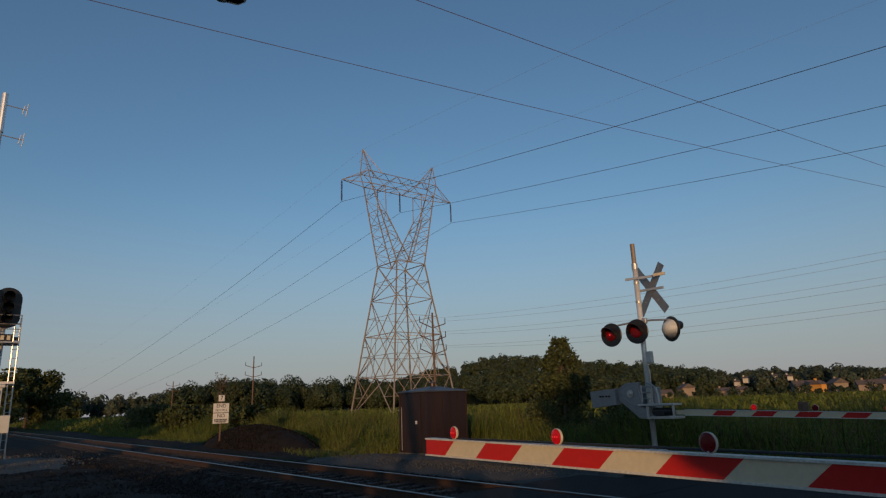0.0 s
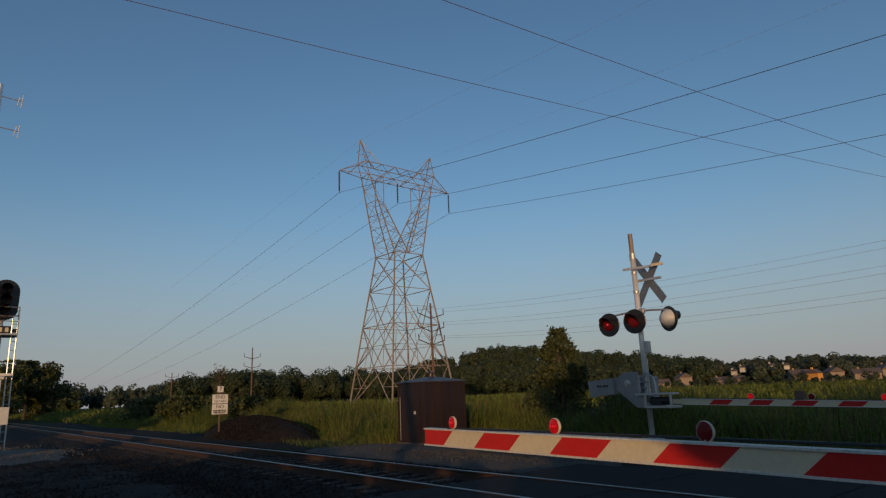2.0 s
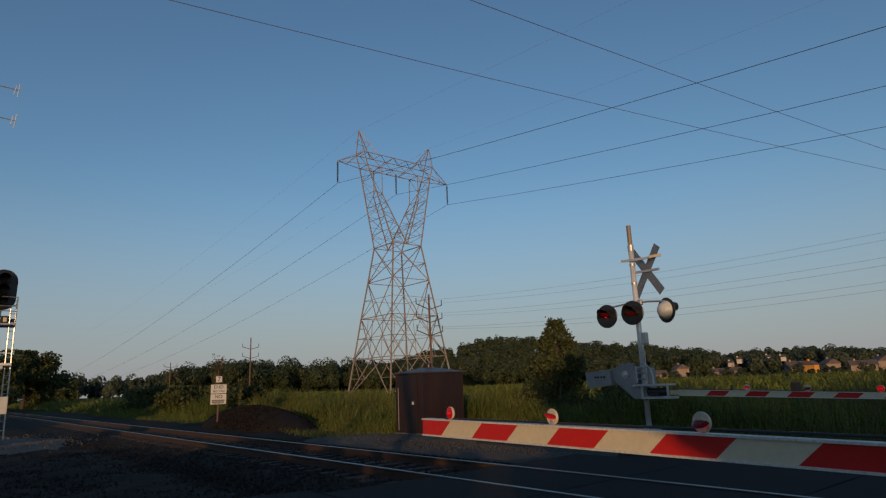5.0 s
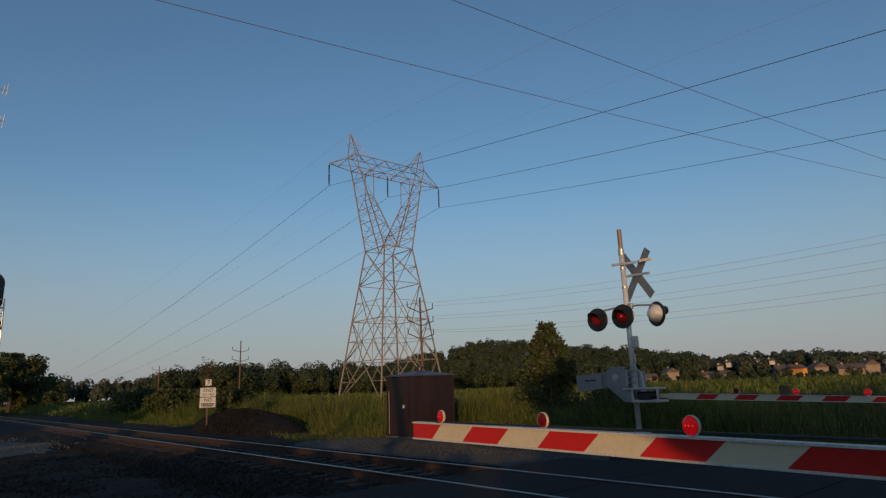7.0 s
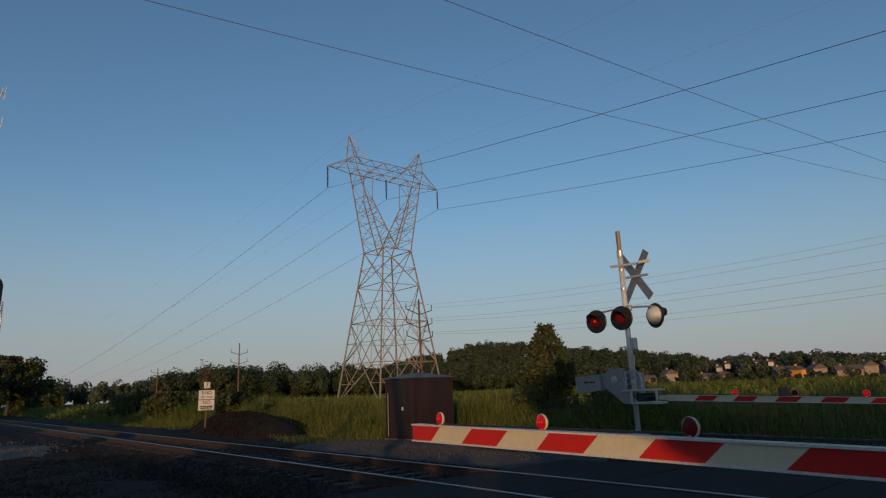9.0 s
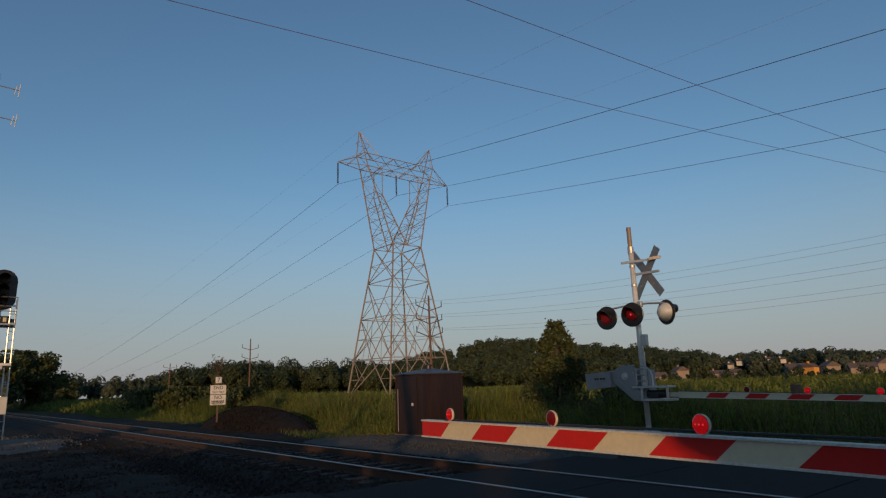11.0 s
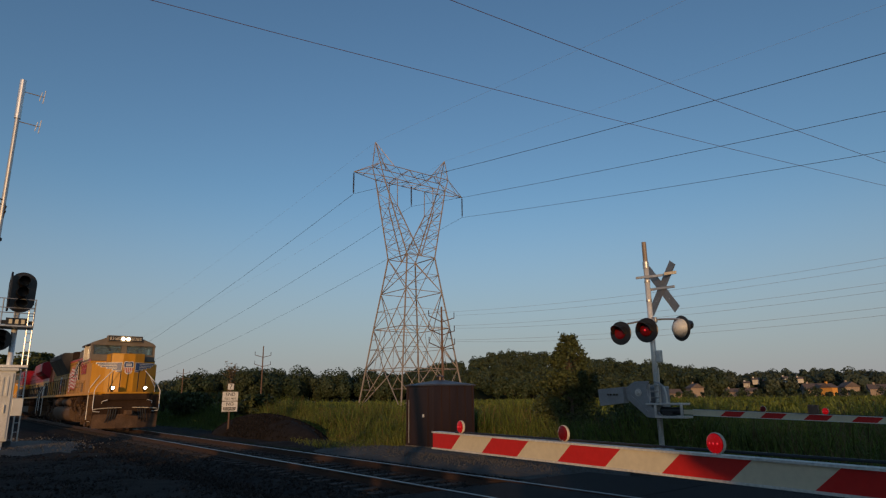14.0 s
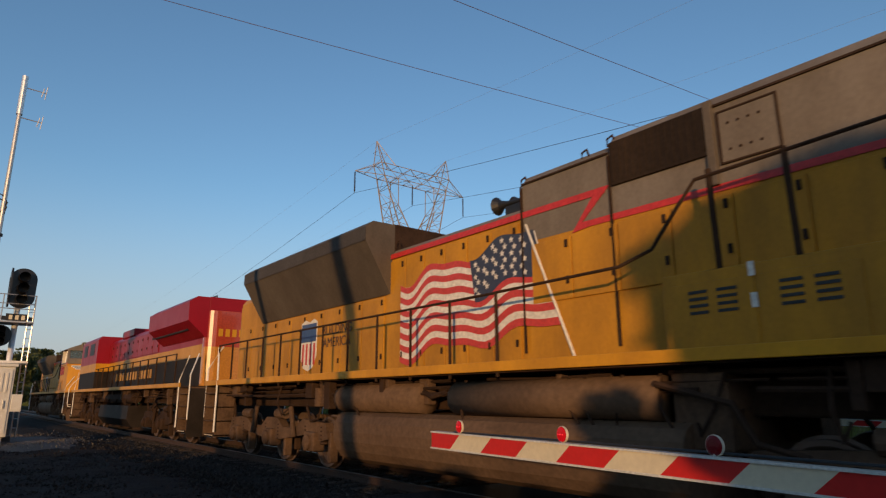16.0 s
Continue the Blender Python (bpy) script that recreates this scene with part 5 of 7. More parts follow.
def emd(name, label, wheels, detail=True):
    """A six-axle yellow and grey diesel locomotive; x forward with the lamps of the nose at 0, the camera side at -y."""
    lc = empty(name)
    tagged(lc, label, "locomotive", "locomotives")
    L = 21.7
    underframe(lc, L, M["yellow_clean"])
    Z = 1.775
    # long hood
    part("hood", loft([[(x, y, z) for y, z in ring_pts(1, ((-0.95, Z), (-0.95, 3.95), (-0.86, 4.08), (-0.6, 4.14)))] for x in (-20.9, -9.8)]), M["yellow"], lc, "weathered yellow engine hood")
    part("hood_roof", loft([[(x, y, z) for y, z in ring_pts(1, ((-0.955, 4.0), (-0.87, 4.11), (-0.6, 4.18)))] for x in (-13.4, -9.8)]), M["loco_grey"], lc, "grey hood roof")
    part("hood_front", box(-9.8, -4.5, -0.97, 0.97, Z, 3.58, 0.01), M["yellow"], lc)
    part("inertial_hood", loft([[(x, y, z) for y, z in ring_pts(1, ((-0.975, 3.56), (-0.975, 4.53), (-0.85, 4.69)))] for x in (-8.3, -4.5)]), M["loco_grey"], lc, "grey upper hood")
    part("inertial_hood", loft([[(x, y, z) for y, z in ring_pts(1, ((-0.972, 3.56), (-0.972, 4.44), (-0.86, 4.57)))] for x in (-9.85, -8.31)]), M["loco_grey"], lc, "lower grey rear of the upper hood")
    for s in (-1, 1):
        part("red_stripe", box(-8.7, -4.5, min(s * 0.976, s * 0.984), max(s * 0.976, s * 0.984), 3.55, 3.63), M["loco_red"], lc, "thin red stripe")
        part("red_stripe", prism([(-8.95, 3.52), (-8.65, 3.55), (-8.65, 3.63), (-8.78, 3.63), (-8.32, 4.02), (-8.52, 4.02)], "y", min(s * 0.977, s * 0.986), max(s * 0.977, s * 0.986)), M["loco_red"], lc, "thin red stripe")
        part("red_stripe", box(-13.3, -8.4, min(s * 0.978, s * 0.985), max(s * 0.978, s * 0.985), 3.93, 4.02), M["loco_red"], lc, "thin red stripe")
        # grilles and panels of the upper hood
        part("intake_grille", box(-8.28, -6.95, min(s * 0.97, s * 1.01), max(s * 0.97, s * 1.01), 3.98, 4.56, 0.015), M["soot"], lc, "dark intake grille")
        for i in range(14):
            x = -8.24 + i * 0.092
            part("grille_bar", box(x, x + 0.025, min(s * 1.01, s * 1.02), max(s * 1.01, s * 1.02), 4.03, 4.52), M["soot"], lc)
        part("upper_panel", box(-6.85, -6.25, min(s * 0.975, s * 0.99), max(s * 0.975, s * 0.99), 3.85, 4.42, 0.01), M["loco_grey"], lc)
        # frames, seams and fittings of the upper hood
        for x0, x1, z0, z1 in ((-6.87, -6.23, 3.83, 3.85), (-6.87, -6.23, 4.42, 4.44), (-6.87, -6.85, 3.85, 4.42), (-6.25, -6.23, 3.85, 4.42), (-8.30, -4.50, 4.515, 4.54), (-9.84, -8.31, 4.425, 4.45)):
            part("hood_trim", box(x0, x1, min(s * 0.974, s * 0.998), max(s * 0.974, s * 0.998), z0, z1), M["loco_dark"], lc, "dark edge trim")
        part("drain_duct", box(-7.0, -6.90, min(s * 0.97, s * 1.03), max(s * 0.97, s * 1.03), 3.62, 4.60, 0.01), M["wing_grey"], lc)
        for x in (-9.86, -8.31, -4.9):
            part("hood_seam", box(x - 0.014, x + 0.014, min(s * 0.972, s * 1.002), max(s * 0.972, s * 1.002), 2.0, 4.4), M["loco_dark"], lc, "dark panel seam")
        for i in range(8):
            part("hood_bolt", disc_ring((-6.75 + 0.11 * (i % 4), s * 0.99, 3.98 + 0.3 * (i // 4)), facing((0, s, 0)), [(0.018, 0), (0.012, 0.012), (0, 0.014)], 6), M["loco_dark"], lc)
        for x, z in ((-8.33, 4.58), (-8.75, 4.52), (-9.9, 4.46), (-13.2, 4.16)):
            part("lifting_lug", tube([(x - 0.05, s * 0.88, z), (x - 0.05, s * 0.88, z + 0.10), (x + 0.03, s * 0.88, z + 0.13), (x + 0.07, s * 0.88, z + 0.02)], 0.016, 6), M["loco_dark"], lc)
        for z in (2.30, 2.60):
            part("marker_plate", box(-6.56, -6.50, min(s * 1.336, s * 1.342), max(s * 1.336, s * 1.342), z - 0.07, z + 0.07), M["logo_white"], lc, "small white marker plate")
        part("wing_fascia", box(-19.3, -13.3, min(s * 1.541, s * 1.549), max(s * 1.541, s * 1.549), 4.23, 4.50), M["wing_band"], lc, "dark grey upper wing band")
        # radiator flare
        poly = [(s * 0.90, 3.28), (s * 0.98, 3.28), (s * 1.53, 4.22), (s * 1.54, 4.50), (s * 1.38, 4.62), (s * 0.90, 4.62)]
        part("radiator_wing", prism(poly, "x", -19.3, -13.3), M["wing_grey"], lc, "overhanging grey radiator wing")
        door_panels(lc, -20.8, -13.5, 9, s, 0.95, 1.9, 3.25, M["yellow"])
        door_panels(lc, -13.4, -9.95, 6, s, 0.95, 1.9, 3.88, M["yellow"])
        door_panels(lc, -9.7, -4.6, 7, s, 0.97, 2.66, 3.50, M["yellow"])
        # equipment boxes along the walkway ahead of the flag
        bx = part("blower_box", box(-7.5, -5.12, min(s * 0.97, s * 1.32), max(s * 0.97, s * 1.32), Z, 2.66, 0.02), M["yellow"], lc, "yellow equipment box on the walkway")
        for x in (-7.04, -6.14):
            part("box_door", box(x - 0.34, x + 0.52, min(s * 1.32, s * 1.335), max(s * 1.32, s * 1.335), 1.86, 2.54, 0.006), M["yellow"], bx)
            for q in (0, 1):
                for i in range(4):
                    xx = x - 0.15 + q * 0.3
                    part("vent_slot", box(xx, xx + 0.2, min(s * 1.335, s * 1.343), max(s * 1.335, s * 1.343), 2.22 + i * 0.07, 2.25 + i * 0.07), M["black"], bx)
        railings(lc, -20.9, -9.9, s, Z, M["loco_dark"], 11, 1.02)
        part("handrail", tube([(-9.9, s * 1.5, 2.8), (-7.9, s * 1.5, 2.82), (-7.5, s * 1.45, 2.95), (-7.0, s * 1.35, 3.62), (-4.6, s * 1.32, 3.72)], 0.02, 6), M["loco_dark"], lc)
        for x in (-6.85, -6.1, -5.1):
            part("stanchion", tube([(x, s * 1.30, 2.66), (x, s * 1.33, 3.7)], 0.03, 6), M["loco_dark"], lc)
    part("radiator_roof", box(-19.3, -13.3, -0.92, 0.92, 3.95, 4.64, 0.03), M["loco_dark"], lc, "dark radiator roof")
    for x in (-18.4, -16.4, -14.4):
        part("roof_fan", disc_ring((x, 0, 4.63), Matrix.Identity(3), [(0.75, 0), (0.75, 0.10), (0.68, 0.13), (0, 0.13)], 24), M["loco_dark"], lc)
    part("hood_end", box(-21.05, -20.85, -0.93, 0.93, Z, 3.9, 0.05), M["yellow"], lc)
    part("exhaust_stack", box(-12.2, -11.3, -0.3, 0.3, 4.12, 4.36, 0.03), M["loco_dark"], lc)
    # horns
    hn = part("horn", box(-10.45, -10.05, -0.74, 0.34, 4.12, 4.30), M["black"], lc, "black air horn cluster")
    for i, y in enumerate((-0.68, -0.48, -0.28, -0.08, 0.2)):
        part("horn_bell", disc_ring((-10.25 + (0.06 if i % 2 else -0.10), y, 4.36 + 0.05 * (i % 3)), facing((1 if i % 2 else -1, 0, 0.05)), [(0.04, -0.2), (0.045, 0.1), (0.08, 0.25), (0.15, 0.34), (0.12, 0.33)], 14), M["black"], hn)
    # cab
    cab = [(-1.56, Z), (-1.56, 4.30), (-1.48, 4.46), (-0.75, 4.76), (0.75, 4.76), (1.48, 4.46), (1.56, 4.30), (1.56, Z)]
    low = [(-1.56, Z), (-1.56, 3.50), (1.56, 3.50), (1.56, Z)]
    part("cab_lower", prism(low, "x", -4.52, -1.85), M["yellow_clean"], lc, "yellow lower cab side")
    # upper cab: back and front walls, posts and roof leave real window openings
    part("cab_back", prism([(-1.55, 3.5), (-1.55, 4.30), (-1.46, 4.44), (1.46, 4.44), (1.55, 4.30), (1.55, 3.5)], "x", -4.52, -4.40), M["loco_grey"], lc)
    for s in (-1, 1):
        ys = (min(s * 1.50, s * 1.56), max(s * 1.50, s * 1.56))
        part("cab_sill", box(-4.45, -2.0, *ys, 3.49, 3.60), M["loco_grey"], lc)
        part("red_stripe", box(-2.45, -1.86, min(s * 1.561, s * 1.567), max(s * 1.561, s * 1.567), 3.50, 3.57), M["loco_red"], lc, "thin red stripe")
        part("red_stripe", box(-4.52, -4.25, min(s * 1.561, s * 1.567), max(s * 1.561, s * 1.567), 3.46, 3.54), M["loco_red"], lc, "thin red stripe")
        part("cab_header", box(-4.45, -2.15, *ys, 4.30, 4.42), M["loco_grey"], lc)
        for a, b in ((-4.46, -4.30), (-3.90, -3.83), (-2.98, -2.92), (-2.50, -2.05)):
            part("cab_post", box(a, b, *ys, 3.58, 4.32), M["loco_grey"], lc)
        for a, b in ((-4.30, -3.90), (-2.92, -2.50)):
            w = part("cab_window", box(a + 0.04, b - 0.04, s * 1.52 - 0.006, s * 1.52 + 0.006, 3.64, 4.27), M["glass"], lc, "side window pane")
            for q in ((a, a + 0.05, 3.60, 4.30), (b - 0.05, b, 3.60, 4.30), (a, b, 3.60, 3.645), (a, b, 4.26, 4.30)):
                part("window_frame", box(q[0], q[1], s * 1.55 - 0.02, s * 1.55 + 0.02, q[2], q[3], 0.006), M["alu"], w, "pale aluminium frame")
        part("sliding_window", box(-3.42, -3.35, s * 1.53 - 0.02, s * 1.53 + 0.02, 3.60, 4.30), M["alu"], lc)
        # the deflector's sunlit look is painted on with cream
        part("wind_deflector", box(-3.06, -2.98, min(s * 1.56, s * 1.72), max(s * 1.56, s * 1.72), 3.58, 4.30, 0.01), M["cream"], lc, "pale wind deflector, sunlight in its colour")
        part("sunshade", prism([(-4.3, 4.32), (-2.45, 4.32), (-2.45, 4.40), (-4.3, 4.40)], "y", min(s * 1.56, s * 1.68), max(s * 1.56, s * 1.68)), M["loco_dark"], lc)
        # cab side panel with louvre
        bx = part("cab_panel", box(-4.06, -2.80, min(s * 1.56, s * 1.575), max(s * 1.56, s * 1.575), 1.90, 2.56, 0.006), M["yellow"], lc)
        for i in range(9):
            part("louvre", box(-3.66, -3.20, min(s * 1.575, s * 1.59), max(s * 1.575, s * 1.59), 1.95 + i * 0.05, 1.978 + i * 0.05), M["black"], bx)
        for x in (-3.92, -2.95):
            part("panel_latch", box(x - 0.04, x + 0.04, min(s * 1.575, s * 1.585), max(s * 1.575, s * 1.585), 2.34, 2.46), M["underbody"], bx)
        part("side_rib", box(-4.3, -2.3, min(s * 1.56, s * 1.572), max(s * 1.56, s * 1.572), 3.40, 3.43), M["underbody"], lc)
        part("seam", box(-4.50, -4.47, min(s * 1.56, s * 1.566), max(s * 1.56, s * 1.566), Z, 3.45), M["underbody"], lc)
    part("cab_roof", loft([[(x, y, z) for y, z in ring_pts(1, ((-1.57, 4.40), (-1.48, 4.50), (-0.75, 4.80)))] for x in (-4.55, -2.10)]), M["loco_grey"], lc, "grey cab roof")
    part("cab_interior", box(-4.40, -4.36, -1.4, 1.4, 3.5, 4.35), M["black"], lc)
    part("cab_floor", box(-4.4, -1.9, -1.4, 1.4, 3.48, 3.52), M["black"], lc)
    for y in (-0.75, 0.75):
        part("seat", box(-3.8, -3.4, y - 0.25, y + 0.25, 3.45, 4.12, 0.08), M["black"], lc, "dark cab seat")
    # windscreen wall, raked, with two panes
    xf0, xf1 = -2.02, -2.12
    for y0, y1 in ((-1.56, -1.44), (-0.14, 0.14), (1.44, 1.56)):
        part("screen_post", loft([[(xf0, y0, 3.5), (xf0, y1, 3.5), (xf0 - 0.1, y1, 3.5), (xf0 - 0.1, y0, 3.5)], [(xf1, y0, 4.44), (xf1, y1, 4.44), (xf1 - 0.1, y1, 4.44), (xf1 - 0.1, y0, 4.44)]]), M["loco_grey"], lc)
    for s in (-1, 1):
        part("cab_corner", prism([(-2.12, 3.50), (-2.0, 3.50), (-2.10, 4.46), (-2.18, 4.46)], "y", min(s * 1.49, s * 1.56), max(s * 1.49, s * 1.56)), M["loco_grey"], lc)
    part("screen_sill", box(-2.2, -1.99, -1.56, 1.56, 3.40, 3.85, 0.02), M["loco_grey"], lc)
    part("screen_header", loft([[(x, y, z) for y, z in ring_pts(1, ((-1.56, 4.34), (-1.50, 4.44), (-0.75, 4.77)))] for x in (-2.22, -2.02)]), M["loco_grey"], lc)
    for s in (-1, 1):
        q = (min(s * 0.14, s * 1.44), max(s * 0.14, s * 1.44))
        bm = loft([[(-2.075, q[0], 3.83), (-2.075, q[1], 3.83), (-2.09, q[1], 3.83), (-2.09, q[0], 3.83)], [(-2.125, q[0], 4.37), (-2.125, q[1], 4.37), (-2.14, q[1], 4.37), (-2.14, q[0], 4.37)]])
        ws = part("windscreen", bm, M["screen_glass"], lc, "greenish windscreen pane")
        part("wiper", tube([(-2.07, s * 0.95, 4.46), (-2.05, s * 0.62, 4.02)], 0.014, 5), M["black"], ws)
        for z, x in ((3.855, -2.06), (4.355, -2.105)):
            part("gasket", box(x - 0.02, x + 0.02, q[0], q[1], z - 0.02, z + 0.02), M["black"], ws)
        for y in q:
            part("gasket", tube([(-2.06, y, 3.85), (-2.105, y, 4.36)], 0.02, 5), M["black"], ws)
    # number boards and headlights
    nb = part("number_board_box", box(-2.35, -1.92, -0.86, 0.86, 4.52, 4.86, 0.03), M["loco_grey"], lc)
    for y in (-0.55, 0.55):
        b = part("number_board", box(-1.92, -1.90, y - 0.27, y + 0.27, 4.56, 4.82), M["black"], nb, "black number board with pale digits")
        lettering("8368", 0.24, M["cream"], b, Matrix.Translation((-1.897, y, 4.69)) @ Matrix(((0, 0, 1), (1, 0, 0), (0, 1, 0))).to_4x4())
    for y in (-0.13, 0.13):
        part("headlight", disc_ring((-1.91, y, 4.69), facing((1, 0, 0)), [(0.072, 0), (0.072, 0.03), (0.064, 0.035), (0, 0.042)], 20), M["headlamp"], nb, "bright warm headlight")
    # nose
    zt = 3.46
    sec = []
    nose = [(-2.1, 1.56, zt), (-1.36, 1.55, zt - 0.03), (-0.90, 1.00, zt - 0.07), (-0.56, 0.32, zt - 0.10)]
    part("nose", loft([[(x, -w, Z), (x, -w, z - 0.12), (x, -w + 0.16, z), (x, w - 0.16, z), (x, w, z - 0.12), (x, w, Z)] for x, w, z in nose]), M["yellow_clean"], lc, "yellow wide nose")
    part("nose_block", loft([[(x, -w, 1.9), (x, -w, z - 0.05), (x, -w + 0.05, z), (x, w - 0.05, z), (x, w, z - 0.05), (x, w, 1.9)] for x, w, z in ((-2.0, 0.80, 3.86), (-0.80, 0.79, 3.85), (-0.52, 0.28, 3.82))]), M["yellow_clean"], lc, "raised middle of the yellow nose")
    part("nose_seam", box(-0.825, -0.79, -0.802, -0.775, 1.9, 3.83), M["underbody"], lc)
    # shield and wings
    sh = part("shield", prism([(-0.23, 3.40), (-0.14, 3.44), (0, 3.40), (0.14, 3.44), (0.23, 3.40), (0.25, 3.25), (0.22, 3.05), (0.15, 2.84), (0, 2.76), (-0.15, 2.84), (-0.22, 3.05), (-0.25, 3.25)], "x", -0.60, -0.508), M["logo_white"], lc, "painted shield emblem in blue, white and red")
    part("shield_top", prism([(-0.20, 3.37), (-0.13, 3.405), (0, 3.37), (0.13, 3.405), (0.20, 3.37), (0.215, 3.25), (0.20, 3.14), (-0.20, 3.14), (-0.215, 3.25)], "x", -0.510, -0.502), M["logo_blue"], sh)
    for i in range(5):
        y = -0.19 + i * 0.086
        part("shield_stripe", box(-0.510, -0.502, y, y + 0.042, 2.84 if 0 < i < 4 else 2.96, 3.11), M["flag_red"], sh)
    for z in (3.29, 3.21):
        part("shield_bar", box(-0.503, -0.499, -0.14, 0.14, z - 0.025, z + 0.02), M["logo_white"], sh)
    for s in (-1, 1):
        def wing_pt(t, z):
            """Along the nose from the shield outwards."""
            p0, p1, p2 = Vector((-0.515, s * 0.26, 0)), Vector((-0.83, s * 0.86, 0)), Vector((-1.24, s * 1.395, 0))
            l0 = 0.678
            l1 = (p2 - p1).length
            d = t * (l0 + l1)
            q = p0.lerp(p1, d / l0) if d < l0 else p1.lerp(p2, (d - l0) / l1)
            return q

        def wing_strip(t0, t1, z0, z1, k, material, nm):
            bm = bmesh.new()
            n = 10
            nn = Vector((0.75, s * 0.66, 0)) * k
            rows = []
            for i in range(n + 1):
                t = t0 + (t1 - t0) * i / n
                p = wing_pt(t, 0) + nn
                f = p + Vector((0.75, s * 0.66, 0)) * 0.004
                rows.append([bm.verts.new((p.x, p.y, z0)), bm.verts.new((p.x, p.y, z1)), bm.verts.new((f.x, f.y, z1)), bm.verts.new((f.x, f.y, z0))])
            for a, b in zip(rows, rows[1:]):
                for j in range(4):
                    bm.faces.new((a[j], a[(j + 1) % 4], b[(j + 1) % 4], b[j]))
            bm.faces.new(rows[0][::-1]), bm.faces.new(rows[-1])
            return part(nm, bm, material, lc)

        for j, (ta, z) in enumerate(((0.99, 3.34), (0.90, 3.26), (0.80, 3.18), (0.58, 3.10), (0.38, 3.02), (0.24, 2.94))):
            wing_strip(0.02, ta, z - 0.052, z + 0.036, 0.03, M["logo_white"], "wing_feather")
            wing_strip(0.05, ta - 0.04, z - 0.036, z + 0.012, 0.037, M["logo_blue"], "wing_feather")
        wing_strip(0.04, 0.20, 2.98, 3.34, 0.044, M["logo_blue"], "wing_root")
    # anticlimber, pilot, plough
    part("anticlimber", prism([(-0.25, -1.20), (0.04, -1.02), (0.12, -0.86), (0.12, 0.86), (0.04, 1.02), (-0.25, 1.20)], "z", 1.50, 1.80), M["loco_dark"], lc)
    part("anticlimber_edge", prism([(-0.20, -1.22), (0.06, -1.04), (0.14, -0.87), (0.14, 0.87), (0.06, 1.04), (-0.20, 1.22)], "z", 1.80, 1.88), M["yellow_clean"], lc, "yellow anticlimber edge")
    part("front_sill", box(-0.98, -0.18, -1.56, 1.56, 1.76, 1.88, 0.01), M["yellow_clean"], lc, "yellow front sill")
    part("pilot", prism([(-1.50, 0.62), (-1.50, 1.70), (1.50, 1.70), (1.50, 0.62)], "x", -0.16, -0.06), M["loco_dark"], lc, "dark brown pilot plate")
    part("plough", loft([[(-0.08, -1.50, z1), (0.10, -0.5, z1), (0.10, 0.5, z1), (-0.08, 1.50, z1), (-0.25, 1.50, z1), (-0.25, -1.50, z1)] if k == 0 else [(0.02, -1.46, z1), (0.34, -0.5, z1), (0.34, 0.5, z1), (0.02, 1.46, z1), (-0.12, 1.46, z1), (-0.12, -1.46, z1)] for k, z1 in ((0, 0.80), (1, 0.14))]), M["underbody"], lc, "brown dusty pilot plough")
    coupler(lc, 0.0, 1), coupler(lc, -L, -1)
    for s in (-1, 1):
        for i in range(4):
            y = s * (0.50 + i * 0.11)
            part("brake_hose", tube([(0.0, y, 1.15), (0.16, y, 1.0), (0.20, y + s * 0.05, 0.6), (0.16, y + s * 0.12, 0.4)], 0.028, 6), M["black"], lc, "black brake hose")
        part("uncoupling_lever", tube([(0.06, s * 0.25, 1.12), (0.10, s * 1.0, 1.10), (0.12, s * 1.5, 1.05)], 0.02, 6), M["cream"], lc)
        dl = part("ditch_light", tube([(-0.05, s * 0.75, 2.07), (0.10, s * 0.75, 2.07)], 0.12, 16), M["loco_dark"], lc)
        part("ditch_lens", disc_ring((0.105, s * 0.75, 2.07), facing((1, 0, 0)), [(0.068, 0), (0.06, 0.012), (0, 0.02)], 18), M["headlamp"], dl, "bright warm ditch light")
        part("ditch_bracket", box(-0.05, 0.05, s * 0.75 - 0.05, s * 0.75 + 0.05, 1.88, 1.98), M["loco_dark"], lc)
        steps(lc, -1.30, -0.18, s)
        # pale grab rails at the corners
        part("corner_handrail", tube([(-1.32, s * 1.56, 0.55), (-1.32, s * 1.56, 1.95), (-1.18, s * 1.52, 2.15), (-1.02, s * 1.18, 2.72)], 0.02, 8), M["rail_white"], lc, "pale painted handrail")
        part("corner_handrail", tube([(-0.05, s * 1.2, 0.92), (0.0, s * 1.48, 0.95), (-0.02, s * 1.52, 1.10), (-0.02, s * 1.52, 1.95), (-0.10, s * 1.40, 2.2), (-0.18, s * 0.75, 2.95)], 0.02, 8), M["rail_white"], lc, "pale painted handrail")
        part("grab_iron", tube([(-0.02, s * 1.15, 1.32), (0.10, s * 1.15, 1.42), (0.10, s * 0.92, 1.50), (-0.02, s * 0.92, 1.45)], 0.016, 6), M["rail_white"], lc)
        part("nose_post", tube([(-0.10, s * 0.42, 1.9), (-0.05, s * 0.42, 2.95)], 0.022, 6), M["black"], lc)
        part("nose_post", tube([(-0.10, s * 0.78, 1.9), (-0.05, s * 0.78, 2.85)], 0.022, 6), M["black"], lc)
        steps(lc, -L, -L + 0.95, s)
        part("corner_handrail", tube([(-L + 1.0, s * 1.56, 0.55), (-L + 1.0, s * 1.56, 1.95), (-L + 0.75, s * 1.5, 2.75)], 0.024, 8), M["rail_white"], lc, "pale painted handrail")
        part("corner_handrail", tube([(-L - 0.02, s * 1.5, 0.9), (-L - 0.02, s * 1.5, 2.2), (-L + 0.5, s * 1.3, 2.8)], 0.024, 8), M["rail_white"], lc, "pale painted handrail")
    # writing and flag on the camera's side
    side = Matrix(((1, 0, 0), (0, 0, -1), (0, 1, 0))).to_4x4()
